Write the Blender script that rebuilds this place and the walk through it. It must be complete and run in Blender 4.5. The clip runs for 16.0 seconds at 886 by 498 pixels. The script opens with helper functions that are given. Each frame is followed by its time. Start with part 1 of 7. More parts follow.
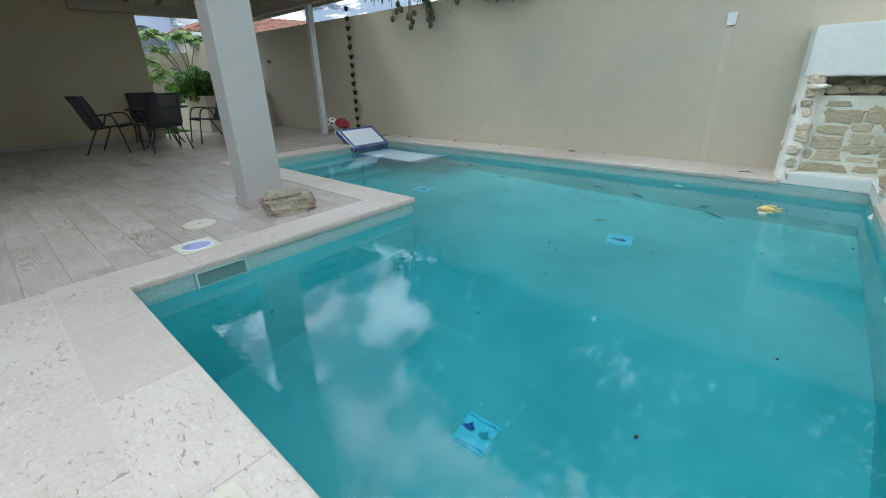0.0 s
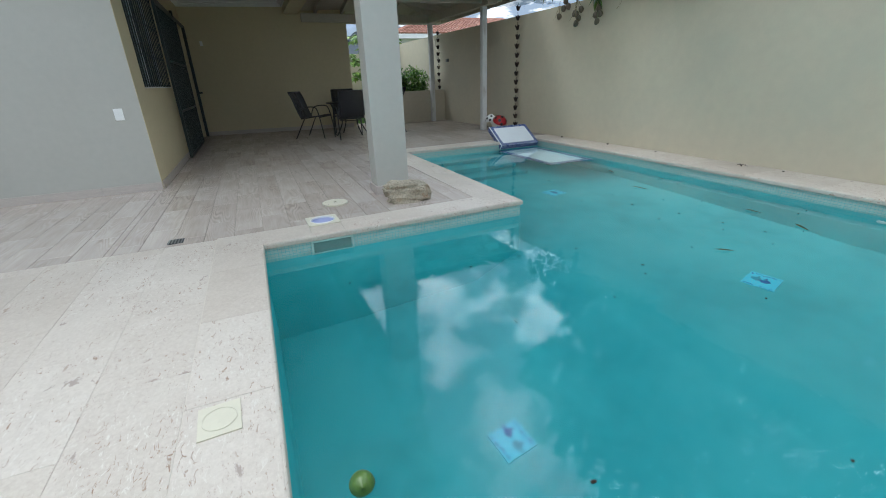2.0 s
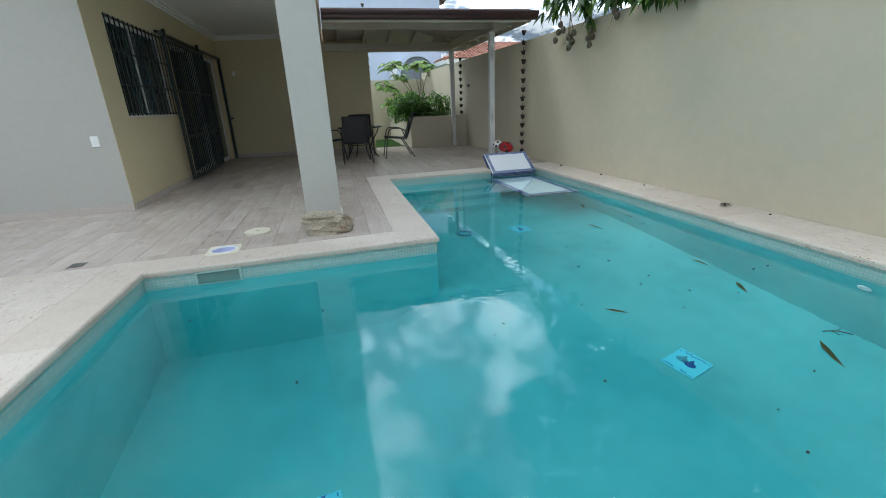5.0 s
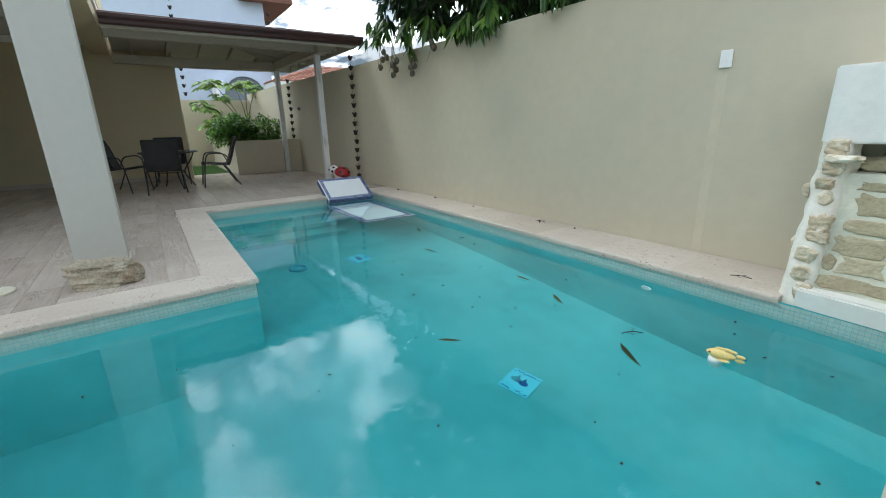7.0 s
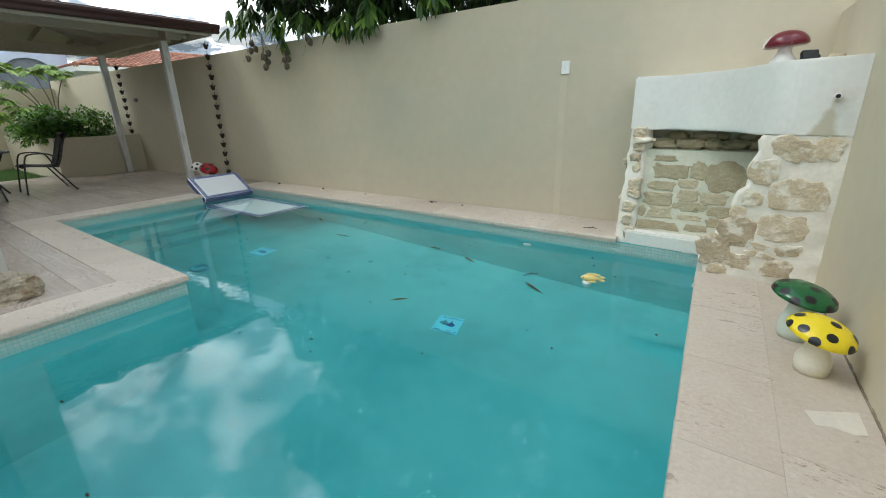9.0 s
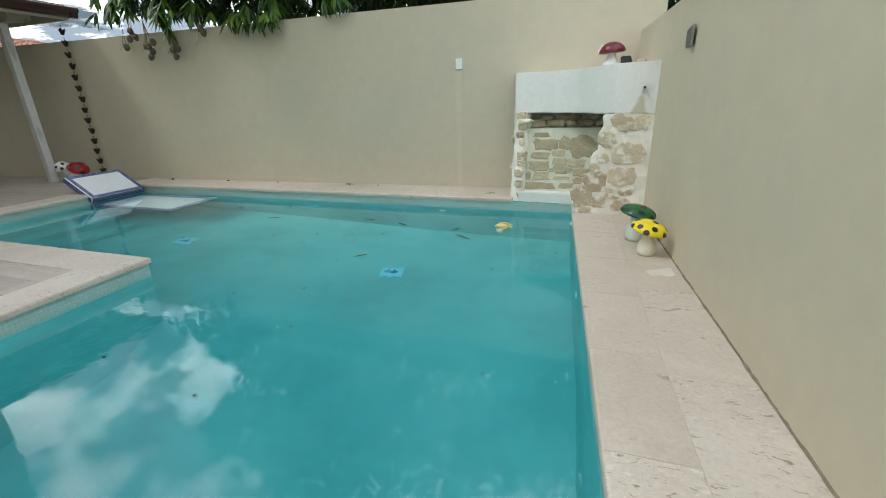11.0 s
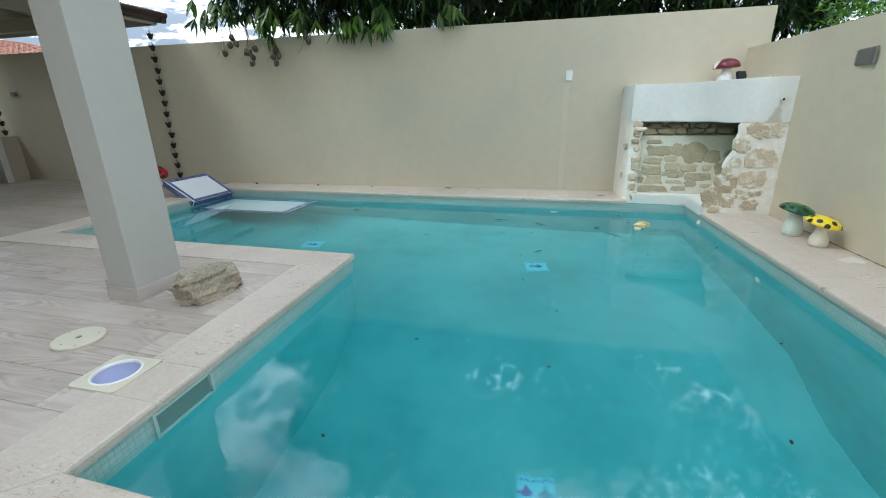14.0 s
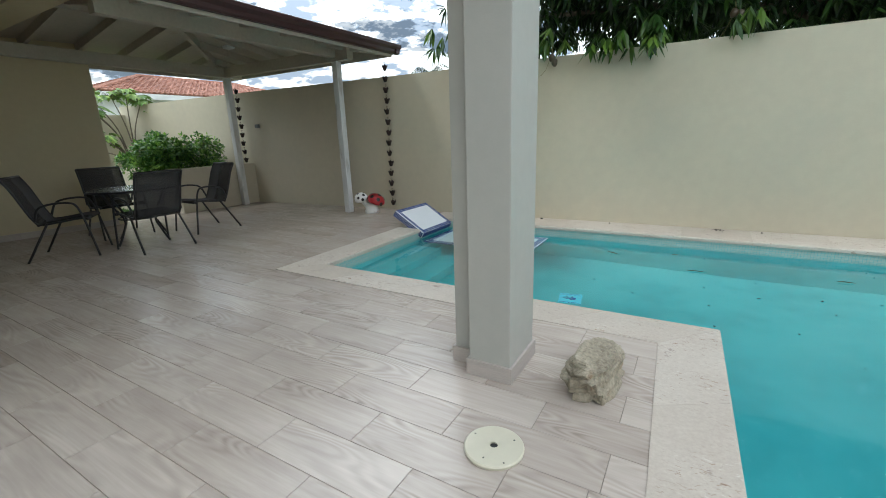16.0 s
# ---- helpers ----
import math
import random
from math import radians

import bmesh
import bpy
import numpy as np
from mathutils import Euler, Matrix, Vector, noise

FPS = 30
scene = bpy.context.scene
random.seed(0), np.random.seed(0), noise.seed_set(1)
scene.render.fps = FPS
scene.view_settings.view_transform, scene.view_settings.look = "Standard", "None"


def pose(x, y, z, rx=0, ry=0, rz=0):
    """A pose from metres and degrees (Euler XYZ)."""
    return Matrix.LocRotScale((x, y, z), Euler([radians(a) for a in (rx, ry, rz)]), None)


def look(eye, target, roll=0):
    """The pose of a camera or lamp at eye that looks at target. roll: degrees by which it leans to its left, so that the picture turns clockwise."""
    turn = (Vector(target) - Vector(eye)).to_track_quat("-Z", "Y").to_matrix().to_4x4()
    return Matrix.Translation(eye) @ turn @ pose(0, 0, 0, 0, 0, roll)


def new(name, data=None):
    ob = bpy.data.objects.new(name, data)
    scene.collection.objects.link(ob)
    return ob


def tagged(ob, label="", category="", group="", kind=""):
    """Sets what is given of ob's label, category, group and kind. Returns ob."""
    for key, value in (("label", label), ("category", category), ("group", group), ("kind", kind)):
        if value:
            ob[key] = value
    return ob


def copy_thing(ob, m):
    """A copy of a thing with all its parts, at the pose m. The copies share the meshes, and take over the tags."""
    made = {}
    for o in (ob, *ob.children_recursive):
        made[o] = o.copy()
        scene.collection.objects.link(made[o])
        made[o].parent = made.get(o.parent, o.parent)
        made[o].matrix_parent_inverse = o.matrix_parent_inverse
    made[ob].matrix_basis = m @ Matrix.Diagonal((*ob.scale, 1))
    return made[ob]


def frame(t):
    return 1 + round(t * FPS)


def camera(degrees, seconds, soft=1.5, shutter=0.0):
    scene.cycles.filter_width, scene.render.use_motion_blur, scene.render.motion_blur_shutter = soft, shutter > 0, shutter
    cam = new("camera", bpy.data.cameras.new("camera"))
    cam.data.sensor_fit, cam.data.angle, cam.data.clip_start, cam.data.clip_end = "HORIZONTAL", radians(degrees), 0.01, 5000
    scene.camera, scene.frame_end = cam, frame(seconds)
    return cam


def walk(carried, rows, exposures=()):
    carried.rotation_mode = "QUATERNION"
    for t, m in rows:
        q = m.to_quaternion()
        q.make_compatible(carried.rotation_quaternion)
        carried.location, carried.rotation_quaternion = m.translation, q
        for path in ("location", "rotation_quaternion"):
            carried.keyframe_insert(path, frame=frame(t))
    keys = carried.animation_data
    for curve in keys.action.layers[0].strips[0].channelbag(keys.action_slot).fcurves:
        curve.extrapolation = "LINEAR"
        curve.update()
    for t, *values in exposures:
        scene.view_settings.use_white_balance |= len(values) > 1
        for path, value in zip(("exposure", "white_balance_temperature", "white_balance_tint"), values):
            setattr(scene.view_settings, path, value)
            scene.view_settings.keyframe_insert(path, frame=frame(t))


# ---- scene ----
# ---- camera ----
cam = camera(92.5, 16.0, soft=1.0)
PATH = [
    (0, (0.197, 0.07, 1.065), (-1.075, 1.417, 0.313), -2.0),
    (0.5, (0.336, 0.129, 1.084), (-1.14, 1.261, 0.348), -2.1),
    (1, (0.496, 0.245, 1.097), (-1.101, 1.204, 0.368), -2.2),
    (1.5, (0.609, 0.385, 1.11), (-1.055, 1.219, 0.378), -2.2),
    (2, (0.644, 0.523, 1.114), (-1.069, 1.237, 0.368), -2.2),
    (2.5, (0.695, 0.693, 1.115), (-1.064, 1.281, 0.368), -2.3),
    (3, (0.758, 0.899, 1.115), (-1.04, 1.395, 0.392), -2.4),
    (5.5, (0.834, 2.119, 1.129), (-1.009, 2.569, 0.494), -2.2),
    (6, (0.802, 2.196, 1.119), (-1.012, 2.808, 0.541), -1.4),
    (6.5, (0.741, 2.234, 1.109), (-0.977, 3.093, 0.552), -1.3),
    (7, (0.676, 2.225, 1.116), (-0.914, 3.298, 0.55), -1.3),
    (7.5, (0.657, 2.103, 1.118), (-0.81, 3.336, 0.546), -1.4),
    (8, (0.639, 1.949, 1.115), (-0.698, 3.306, 0.507), -1.5),
    (8.5, (0.652, 1.738, 1.133), (-0.557, 3.199, 0.496), -1.5),
    (9, (0.72, 1.457, 1.164), (-0.404, 2.989, 0.542), -1.6),
    (9.5, (0.758, 1.114, 1.172), (-0.273, 2.716, 0.564), -1.7),
    (10, (0.706, 0.877, 1.171), (-0.187, 2.555, 0.551), -1.9),
    (12.5, (0.236, -0.008, 1.089), (-0.165, 1.823, 0.392), -1.6),
    (13, (-0.082, -0.099, 1.109), (-0.506, 1.73, 0.419), -1.4),
    (13.5, (-0.556, -0.217, 1.142), (-1.009, 1.616, 0.482), -1.2),
    (14, (-1.064, -0.333, 1.163), (-1.565, 1.498, 0.533), -1.2),
    (14.5, (-1.54, -0.344, 1.17), (-2.113, 1.469, 0.549), -1.3),
    (15, (-2.012, -0.347, 1.208), (-2.67, 1.442, 0.601), -1.6),
    (15.5, (-2.489, -0.315, 1.227), (-3.271, 1.433, 0.651), -1.7),
    (16, (-2.932, -0.229, 1.251), (-3.927, 1.427, 0.734), -2.0),
]
walk(cam, [(t, look(eye, target, roll)) for t, eye, target, roll in PATH], [(0, -0.83, 5600, 5.0), (3, -0.82, 5700, 5.0), (6, -0.71, 5750, 5.0), (8, -0.78, 6050, 5.0), (9.5, -0.82, 6250, 5.0), (12.5, -0.85, 6050, 5.0), (13.5, -0.79, 5800, 5.0), (16, -0.64, 5950, 5.0)])

# ---- world, sun, exposure ----
SUN_ELEV, SUN_AZ = 56.0, 238.0
world = bpy.data.worlds.new("sky_world")
scene.world = world
world.use_nodes = True
wn, wl = world.node_tree.nodes, world.node_tree.links
wn.clear()
w_out = wn.new("ShaderNodeOutputWorld")
w_bg = wn.new("ShaderNodeBackground")
w_sky = wn.new("ShaderNodeTexSky")
w_sky.sky_type = "NISHITA"
w_sky.sun_disc = False
w_sky.sun_elevation, w_sky.sun_rotation = radians(SUN_ELEV), radians(SUN_AZ)
w_sky.air_density, w_sky.dust_density, w_sky.ozone_density = 1.0, 1.2, 1.0
w_tc = wn.new("ShaderNodeTexCoord")
w_sep = wn.new("ShaderNodeSeparateXYZ")
wl.new(w_tc.outputs["Generated"], w_sep.inputs[0])
w_add = wn.new("ShaderNodeMath"); w_add.operation = "ADD"; w_add.inputs[1].default_value = 0.22
wl.new(w_sep.outputs["Z"], w_add.inputs[0])
w_max = wn.new("ShaderNodeMath"); w_max.operation = "MAXIMUM"; w_max.inputs[1].default_value = 0.05
wl.new(w_add.outputs[0], w_max.inputs[0])
w_div = wn.new("ShaderNodeVectorMath"); w_div.operation = "DIVIDE"
w_comb = wn.new("ShaderNodeCombineXYZ")
for k in range(3):
    wl.new(w_max.outputs[0], w_comb.inputs[k])
wl.new(w_tc.outputs["Generated"], w_div.inputs[0])
wl.new(w_comb.outputs[0], w_div.inputs[1])
w_noise = wn.new("ShaderNodeTexNoise")
w_noise.inputs["Scale"].default_value = 2.0
w_noise.inputs["Detail"].default_value = 9.0
w_noise.inputs["Roughness"].default_value = 0.66
wl.new(w_div.outputs[0], w_noise.inputs["Vector"])
w_ramp = wn.new("ShaderNodeValToRGB")
w_ramp.color_ramp.elements[0].position, w_ramp.color_ramp.elements[1].position = 0.425, 0.452
w_ramp.color_ramp.elements[0].color = (0.24, 0.24, 0.24, 1)
wl.new(w_noise.outputs["Fac"], w_ramp.inputs[0])
w_noise2 = wn.new("ShaderNodeTexNoise")
w_noise2.inputs["Scale"].default_value = 3.2
w_noise2.inputs["Detail"].default_value = 10.0
w_noise2.inputs["Roughness"].default_value = 0.68
wl.new(w_div.outputs[0], w_noise2.inputs["Vector"])
w_ramp2 = wn.new("ShaderNodeValToRGB")
w_ramp2.color_ramp.elements[0].position, w_ramp2.color_ramp.elements[1].position = 0.485, 0.60
w_ramp2.color_ramp.elements[0].color = (16.0, 18.5, 22.0, 1)
w_ramp2.color_ramp.elements[1].color = (92.0, 90.5, 88.0, 1)
w_mid = w_ramp2.color_ramp.elements.new(0.515)
w_mid.color = (46.0, 46.5, 47.0, 1)
wl.new(w_noise2.outputs["Fac"], w_ramp2.inputs[0])
w_mix = wn.new("ShaderNodeMix"); w_mix.data_type = "RGBA"
wl.new(w_ramp.outputs["Color"], w_mix.inputs["Factor"])
wl.new(w_sky.outputs[0], w_mix.inputs[6])
wl.new(w_ramp2.outputs["Color"], w_mix.inputs[7])
wl.new(w_mix.outputs[2], w_bg.inputs["Color"])
w_grade = wn.new("ShaderNodeMapRange")
for name, val in (("From Min", 0.10), ("From Max", 0.50), ("To Min", 0.046), ("To Max", 0.098)):
    w_grade.inputs[name].default_value = val
wl.new(w_sep.outputs["Z"], w_grade.inputs["Value"])
wl.new(w_grade.outputs[0], w_bg.inputs["Strength"])
wl.new(w_bg.outputs[0], w_out.inputs[0])

sun_data = bpy.data.lights.new("sun", "SUN")
sun_data.energy, sun_data.angle, sun_data.color = 1.25, radians(14), (1.0, 0.96, 0.9)
sun = new("sun", sun_data)
sun.matrix_world = pose(0, 0, 12, 90 - SUN_ELEV, 0, 180 - SUN_AZ)

# ---- materials ----
def mat(name, base, rough=0.6, metal=0.0, vary=0.12, scale=6.0, fine=60.0, bump=0.0, bump_scale=80.0, tint=None, rand=0.0, island=False,
        stretch=(1, 1, 1), stain=None, stain_scale=2.0, stain_at=(0.55, 0.7), spec=0.5, coords="Object"):
    """A surface with variation at two scales, optional stains with their own colour, and fine relief."""
    m = bpy.data.materials.new(name)
    m.use_nodes = True
    n, l = m.node_tree.nodes, m.node_tree.links
    b = n["Principled BSDF"]
    b.inputs["Roughness"].default_value, b.inputs["Metallic"].default_value = rough, metal
    b.inputs["Specular IOR Level"].default_value = spec
    if coords == "World":
        tc = n.new("ShaderNodeNewGeometry"); src = tc.outputs["Position"]
    else:
        tc = n.new("ShaderNodeTexCoord"); src = tc.outputs["Object"]
    mp = n.new("ShaderNodeMapping"); mp.inputs["Scale"].default_value = stretch
    l.new(src, mp.inputs[0])
    vec = mp.outputs[0]
    info = n.new("ShaderNodeObjectInfo")
    if rand:
        off = n.new("ShaderNodeVectorMath"); off.operation = "ADD"
        sc = n.new("ShaderNodeMath"); sc.operation = "MULTIPLY"; sc.inputs[1].default_value = 37.0
        l.new(info.outputs["Random"], sc.inputs[0]); l.new(vec, off.inputs[0]); l.new(sc.outputs[0], off.inputs[1])
        vec = off.outputs[0]
    big = n.new("ShaderNodeTexNoise"); big.inputs["Scale"].default_value = scale; big.inputs["Detail"].default_value = 4
    small = n.new("ShaderNodeTexNoise"); small.inputs["Scale"].default_value = fine; small.inputs["Detail"].default_value = 3
    l.new(vec, big.inputs["Vector"]); l.new(vec, small.inputs["Vector"])
    ad = n.new("ShaderNodeMath"); ad.operation = "ADD"
    l.new(big.outputs["Fac"], ad.inputs[0]); l.new(small.outputs["Fac"], ad.inputs[1])
    last = ad.outputs[0]
    if rand or island:
        more = n.new("ShaderNodeMath"); more.operation = "MULTIPLY_ADD"
        if island:
            geo = n.new("ShaderNodeNewGeometry"); l.new(geo.outputs["Random Per Island"], more.inputs[0])
        else:
            l.new(info.outputs["Random"], more.inputs[0])
        more.inputs[1].default_value = rand or 0.6
        l.new(last, more.inputs[2])
        last = more.outputs[0]
    rg = n.new("ShaderNodeMapRange")
    top = 1.4 + (rand or (0.6 if island else 0.0))
    rg.inputs["From Min"].default_value, rg.inputs["From Max"].default_value = 0.6, top
    l.new(last, rg.inputs["Value"])
    mx = n.new("ShaderNodeMix"); mx.data_type = "RGBA"
    lo = tuple(max(0.0, c * (1 - vary)) for c in base)
    hi = tint or tuple(min(1.0, c * (1 + vary)) for c in base)
    mx.inputs[6].default_value, mx.inputs[7].default_value = (*lo, 1), (*hi, 1)
    l.new(rg.outputs[0], mx.inputs["Factor"])
    col = mx.outputs[2]
    if stain:
        sn = n.new("ShaderNodeTexNoise"); sn.inputs["Scale"].default_value = stain_scale; sn.inputs["Detail"].default_value = 7; sn.inputs["Roughness"].default_value = 0.62
        l.new(vec, sn.inputs["Vector"])
        sr = n.new("ShaderNodeMapRange"); sr.inputs["From Min"].default_value, sr.inputs["From Max"].default_value = stain_at
        l.new(sn.outputs["Fac"], sr.inputs["Value"])
        m2 = n.new("ShaderNodeMix"); m2.data_type = "RGBA"
        l.new(sr.outputs[0], m2.inputs["Factor"]); l.new(col, m2.inputs[6]); m2.inputs[7].default_value = (*stain, 1)
        col = m2.outputs[2]
    l.new(col, b.inputs["Base Color"])
    if bump:
        bt = n.new("ShaderNodeTexNoise"); bt.inputs["Scale"].default_value = bump_scale; bt.inputs["Detail"].default_value = 4
        l.new(vec, bt.inputs["Vector"])
        bp = n.new("ShaderNodeBump"); bp.inputs["Strength"].default_value = bump; bp.inputs["Distance"].default_value = 0.01
        l.new(bt.outputs["Fac"], bp.inputs["Height"]); l.new(bp.outputs[0], b.inputs["Normal"])
    return m


M_WALL = mat("beige_wall_paint", (0.535, 0.478, 0.355), 0.75, vary=0.05, scale=0.7, fine=9, bump=0.12, bump_scale=60, stain=(0.475, 0.44, 0.34), stain_scale=0.8, stain_at=(0.5, 0.8), coords="World")
M_HOUSE = mat("cream_house_paint", (0.56, 0.49, 0.315), 0.7, vary=0.04, scale=0.8, fine=12, bump=0.08, coords="World")
M_PALE = mat("pale_grey_paint", (0.40, 0.392, 0.35), 0.65, vary=0.04, scale=0.9, fine=14, bump=0.08, coords="World")
M_CEIL = mat("white_ceiling_paint", (0.78, 0.77, 0.73), 0.7, vary=0.03, coords="World")


def travertine():
    """Cream travertine: cloudy bands, beds of worm-like pits and paler filled patches, different on every stone."""
    m = bpy.data.materials.new("travertine")
    m.use_nodes = True
    n, l = m.node_tree.nodes, m.node_tree.links
    b = n["Principled BSDF"]
    b.inputs["Roughness"].default_value = 0.5
    geo, info = n.new("ShaderNodeNewGeometry"), n.new("ShaderNodeObjectInfo")
    off = n.new("ShaderNodeMath"); off.operation = "MULTIPLY"; off.inputs[1].default_value = 53.0
    l.new(info.outputs["Random"], off.inputs[0])
    vec = n.new("ShaderNodeVectorMath"); vec.operation = "ADD"
    l.new(geo.outputs["Position"], vec.inputs[0]); l.new(off.outputs[0], vec.inputs[1])

    def noise_of(scale, detail, rough=0.55, dist=0.0, stretch=None):
        t = n.new("ShaderNodeTexNoise")
        t.inputs["Scale"].default_value, t.inputs["Detail"].default_value = scale, detail
        t.inputs["Roughness"].default_value, t.inputs["Distortion"].default_value = rough, dist
        src = vec.outputs[0]
        if stretch:
            mp = n.new("ShaderNodeMapping"); mp.inputs["Scale"].default_value = stretch
            l.new(src, mp.inputs[0]); src = mp.outputs[0]
        l.new(src, t.inputs["Vector"])
        return t.outputs["Fac"]

    def ranged(src, lo, hi):
        r = n.new("ShaderNodeMapRange"); r.inputs["From Min"].default_value, r.inputs["From Max"].default_value = lo, hi
        l.new(src, r.inputs["Value"])
        return r.outputs[0]

    def mixed(fac, c0, c1):
        x = n.new("ShaderNodeMix"); x.data_type = "RGBA"
        if isinstance(fac, float):
            x.inputs["Factor"].default_value = fac
        else:
            l.new(fac, x.inputs["Factor"])
        for i, c in ((6, c0), (7, c1)):
            if isinstance(c, tuple):
                x.inputs[i].default_value = (*c, 1)
            else:
                l.new(c, x.inputs[i])
        return x.outputs[2]

    cloud = mixed(ranged(noise_of(2.6, 5, 0.6, 0.6), 0.3, 0.7), (0.42, 0.35, 0.285), (0.57, 0.505, 0.43))
    shade = mixed(ranged(info.outputs["Random"], 0.0, 1.0), (0.43, 0.365, 0.295), (0.60, 0.545, 0.475))
    base = mixed(0.45, cloud, shade)
    fine = mixed(ranged(noise_of(55, 4, 0.7), 0.35, 0.65), (0.40, 0.33, 0.265), (0.68, 0.615, 0.53))
    base = mixed(0.22, base, fine)
    # beds of pits
    lot = n.new("ShaderNodeMath"); lot.operation = "MULTIPLY_ADD"; lot.inputs[1].default_value = 0.22
    l.new(info.outputs["Random"], lot.inputs[0]); l.new(noise_of(2.1, 4, 0.6), lot.inputs[2])
    bed = ranged(lot.outputs[0], 0.53, 0.72)
    worm = noise_of(46, 4, 0.68, 1.2, (0.40, 1.0, 1.0))
    pit = n.new("ShaderNodeMath"); pit.operation = "MULTIPLY"
    l.new(ranged(worm, 0.585, 0.66), pit.inputs[0]); l.new(bed, pit.inputs[1])
    base = mixed(pit.outputs[0], base, (0.28, 0.18, 0.12))
    fill = n.new("ShaderNodeMath"); fill.operation = "MULTIPLY"
    l.new(ranged(worm, 0.40, 0.36), fill.inputs[0]); l.new(bed, fill.inputs[1])
    base = mixed(fill.outputs[0], base, (0.60, 0.555, 0.485))
    patch = ranged(noise_of(8.0, 6, 0.66, 0.5, (0.7, 1.0, 1.0)), 0.645, 0.68)
    base = mixed(patch, base, (0.33, 0.265, 0.225))
    l.new(base, b.inputs["Base Color"])
    bp = n.new("ShaderNodeBump"); bp.inputs["Strength"].default_value = 0.35; bp.inputs["Distance"].default_value = 0.006; bp.invert = True
    l.new(pit.outputs[0], bp.inputs["Height"]); l.new(bp.outputs[0], b.inputs["Normal"])
    return m


M_TRAV = travertine()


def plank_material():
    """Pale oak-look porcelain: arched grain figures on some planks, soft blotches, fine fibres, a difference from plank to plank."""
    m = bpy.data.materials.new("wood_look_tile")
    m.use_nodes = True
    n, l = m.node_tree.nodes, m.node_tree.links
    b = n["Principled BSDF"]
    b.inputs["Specular IOR Level"].default_value = 0.55
    tc, info, geo = n.new("ShaderNodeTexCoord"), n.new("ShaderNodeObjectInfo"), n.new("ShaderNodeNewGeometry")

    def op(kind, p, q, r=None):
        k = n.new("ShaderNodeMath"); k.operation = kind
        for i, v in enumerate((p, q, r)):
            if isinstance(v, (int, float)):
                k.inputs[i].default_value = v
            elif v is not None:
                l.new(v, k.inputs[i])
        return k.outputs[0]

    def ranged(v, lo, hi, to0=0.0, to1=1.0):
        k = n.new("ShaderNodeMapRange")
        for name, val in (("From Min", lo), ("From Max", hi), ("To Min", to0), ("To Max", to1)):
            k.inputs[name].default_value = val
        l.new(v, k.inputs["Value"])
        return k.outputs[0]

    rnd = op("FRACT", op("ADD", info.outputs["Random"], geo.outputs["Random Per Island"]), None)
    # every plank is cut from another place of the wood
    comb = n.new("ShaderNodeCombineXYZ")
    l.new(op("MULTIPLY_ADD", op("FRACT", op("MULTIPLY", rnd, 5.7), None), 1.3, -0.65), comb.inputs[0])
    l.new(op("MULTIPLY_ADD", op("FRACT", op("MULTIPLY", rnd, 13.3), None), 0.26, -0.13), comb.inputs[1])
    l.new(op("MULTIPLY", rnd, 29.0), comb.inputs[2])
    vec = n.new("ShaderNodeVectorMath"); vec.operation = "ADD"
    l.new(tc.outputs["Object"], vec.inputs[0]); l.new(comb.outputs[0], vec.inputs[1])

    def mapped(sx, sy):
        mp = n.new("ShaderNodeMapping"); mp.inputs["Scale"].default_value = (sx, sy, 1.0)
        l.new(vec.outputs[0], mp.inputs[0])
        return mp.outputs[0]

    def cloud(src, scale, detail, rough=0.55, dist=0.0):
        t = n.new("ShaderNodeTexNoise")
        for name, val in (("Scale", scale), ("Detail", detail), ("Roughness", rough), ("Distortion", dist)):
            t.inputs[name].default_value = val
        l.new(src, t.inputs["Vector"])
        return t.outputs["Fac"]

    arches = op("MULTIPLY_ADD", op("SINE", op("MULTIPLY", cloud(mapped(0.75, 4.2), 1.5, 1.0, 0.4), 105.0), None), 0.5, 0.5)
    blotch = cloud(mapped(1.3, 4.0), 1.7, 3, 0.5, 0.3)
    fibre = cloud(mapped(4.0, 90.0), 1.4, 5, 0.6)
    streak = cloud(mapped(1.1, 20.0), 1.7, 4, 0.6, 0.3)
    figure = ranged(cloud(mapped(1.0, 2.4), 1.5, 2), 0.40, 0.66, 0.0, 1.0)
    total = op("MULTIPLY_ADD", ranged(blotch, 0.25, 0.75), 0.24, op("MULTIPLY_ADD", rnd, 0.20, 0.20))
    total = op("MULTIPLY_ADD", op("MULTIPLY", op("SUBTRACT", arches, 0.5), figure), 0.30, total)
    total = op("MULTIPLY_ADD", fibre, 0.20, total)
    total = op("MULTIPLY_ADD", streak, 0.42, total)
    ramp = n.new("ShaderNodeValToRGB")
    e = ramp.color_ramp.elements
    e[0].position, e[0].color = 0.0, (0.215, 0.168, 0.138, 1)
    e[1].position, e[1].color = 1.0, (0.56, 0.49, 0.425, 1)
    mid = e.new(0.45); mid.color = (0.41, 0.345, 0.297, 1)
    l.new(ranged(total, 0.26, 1.0), ramp.inputs[0]); l.new(ramp.outputs[0], b.inputs["Base Color"])
    b.inputs["Roughness"].default_value = 0.25
    bp = n.new("ShaderNodeBump"); bp.inputs["Strength"].default_value = 0.06; bp.inputs["Distance"].default_value = 0.003
    l.new(fibre, bp.inputs["Height"]); l.new(bp.outputs[0], b.inputs["Normal"])
    return m


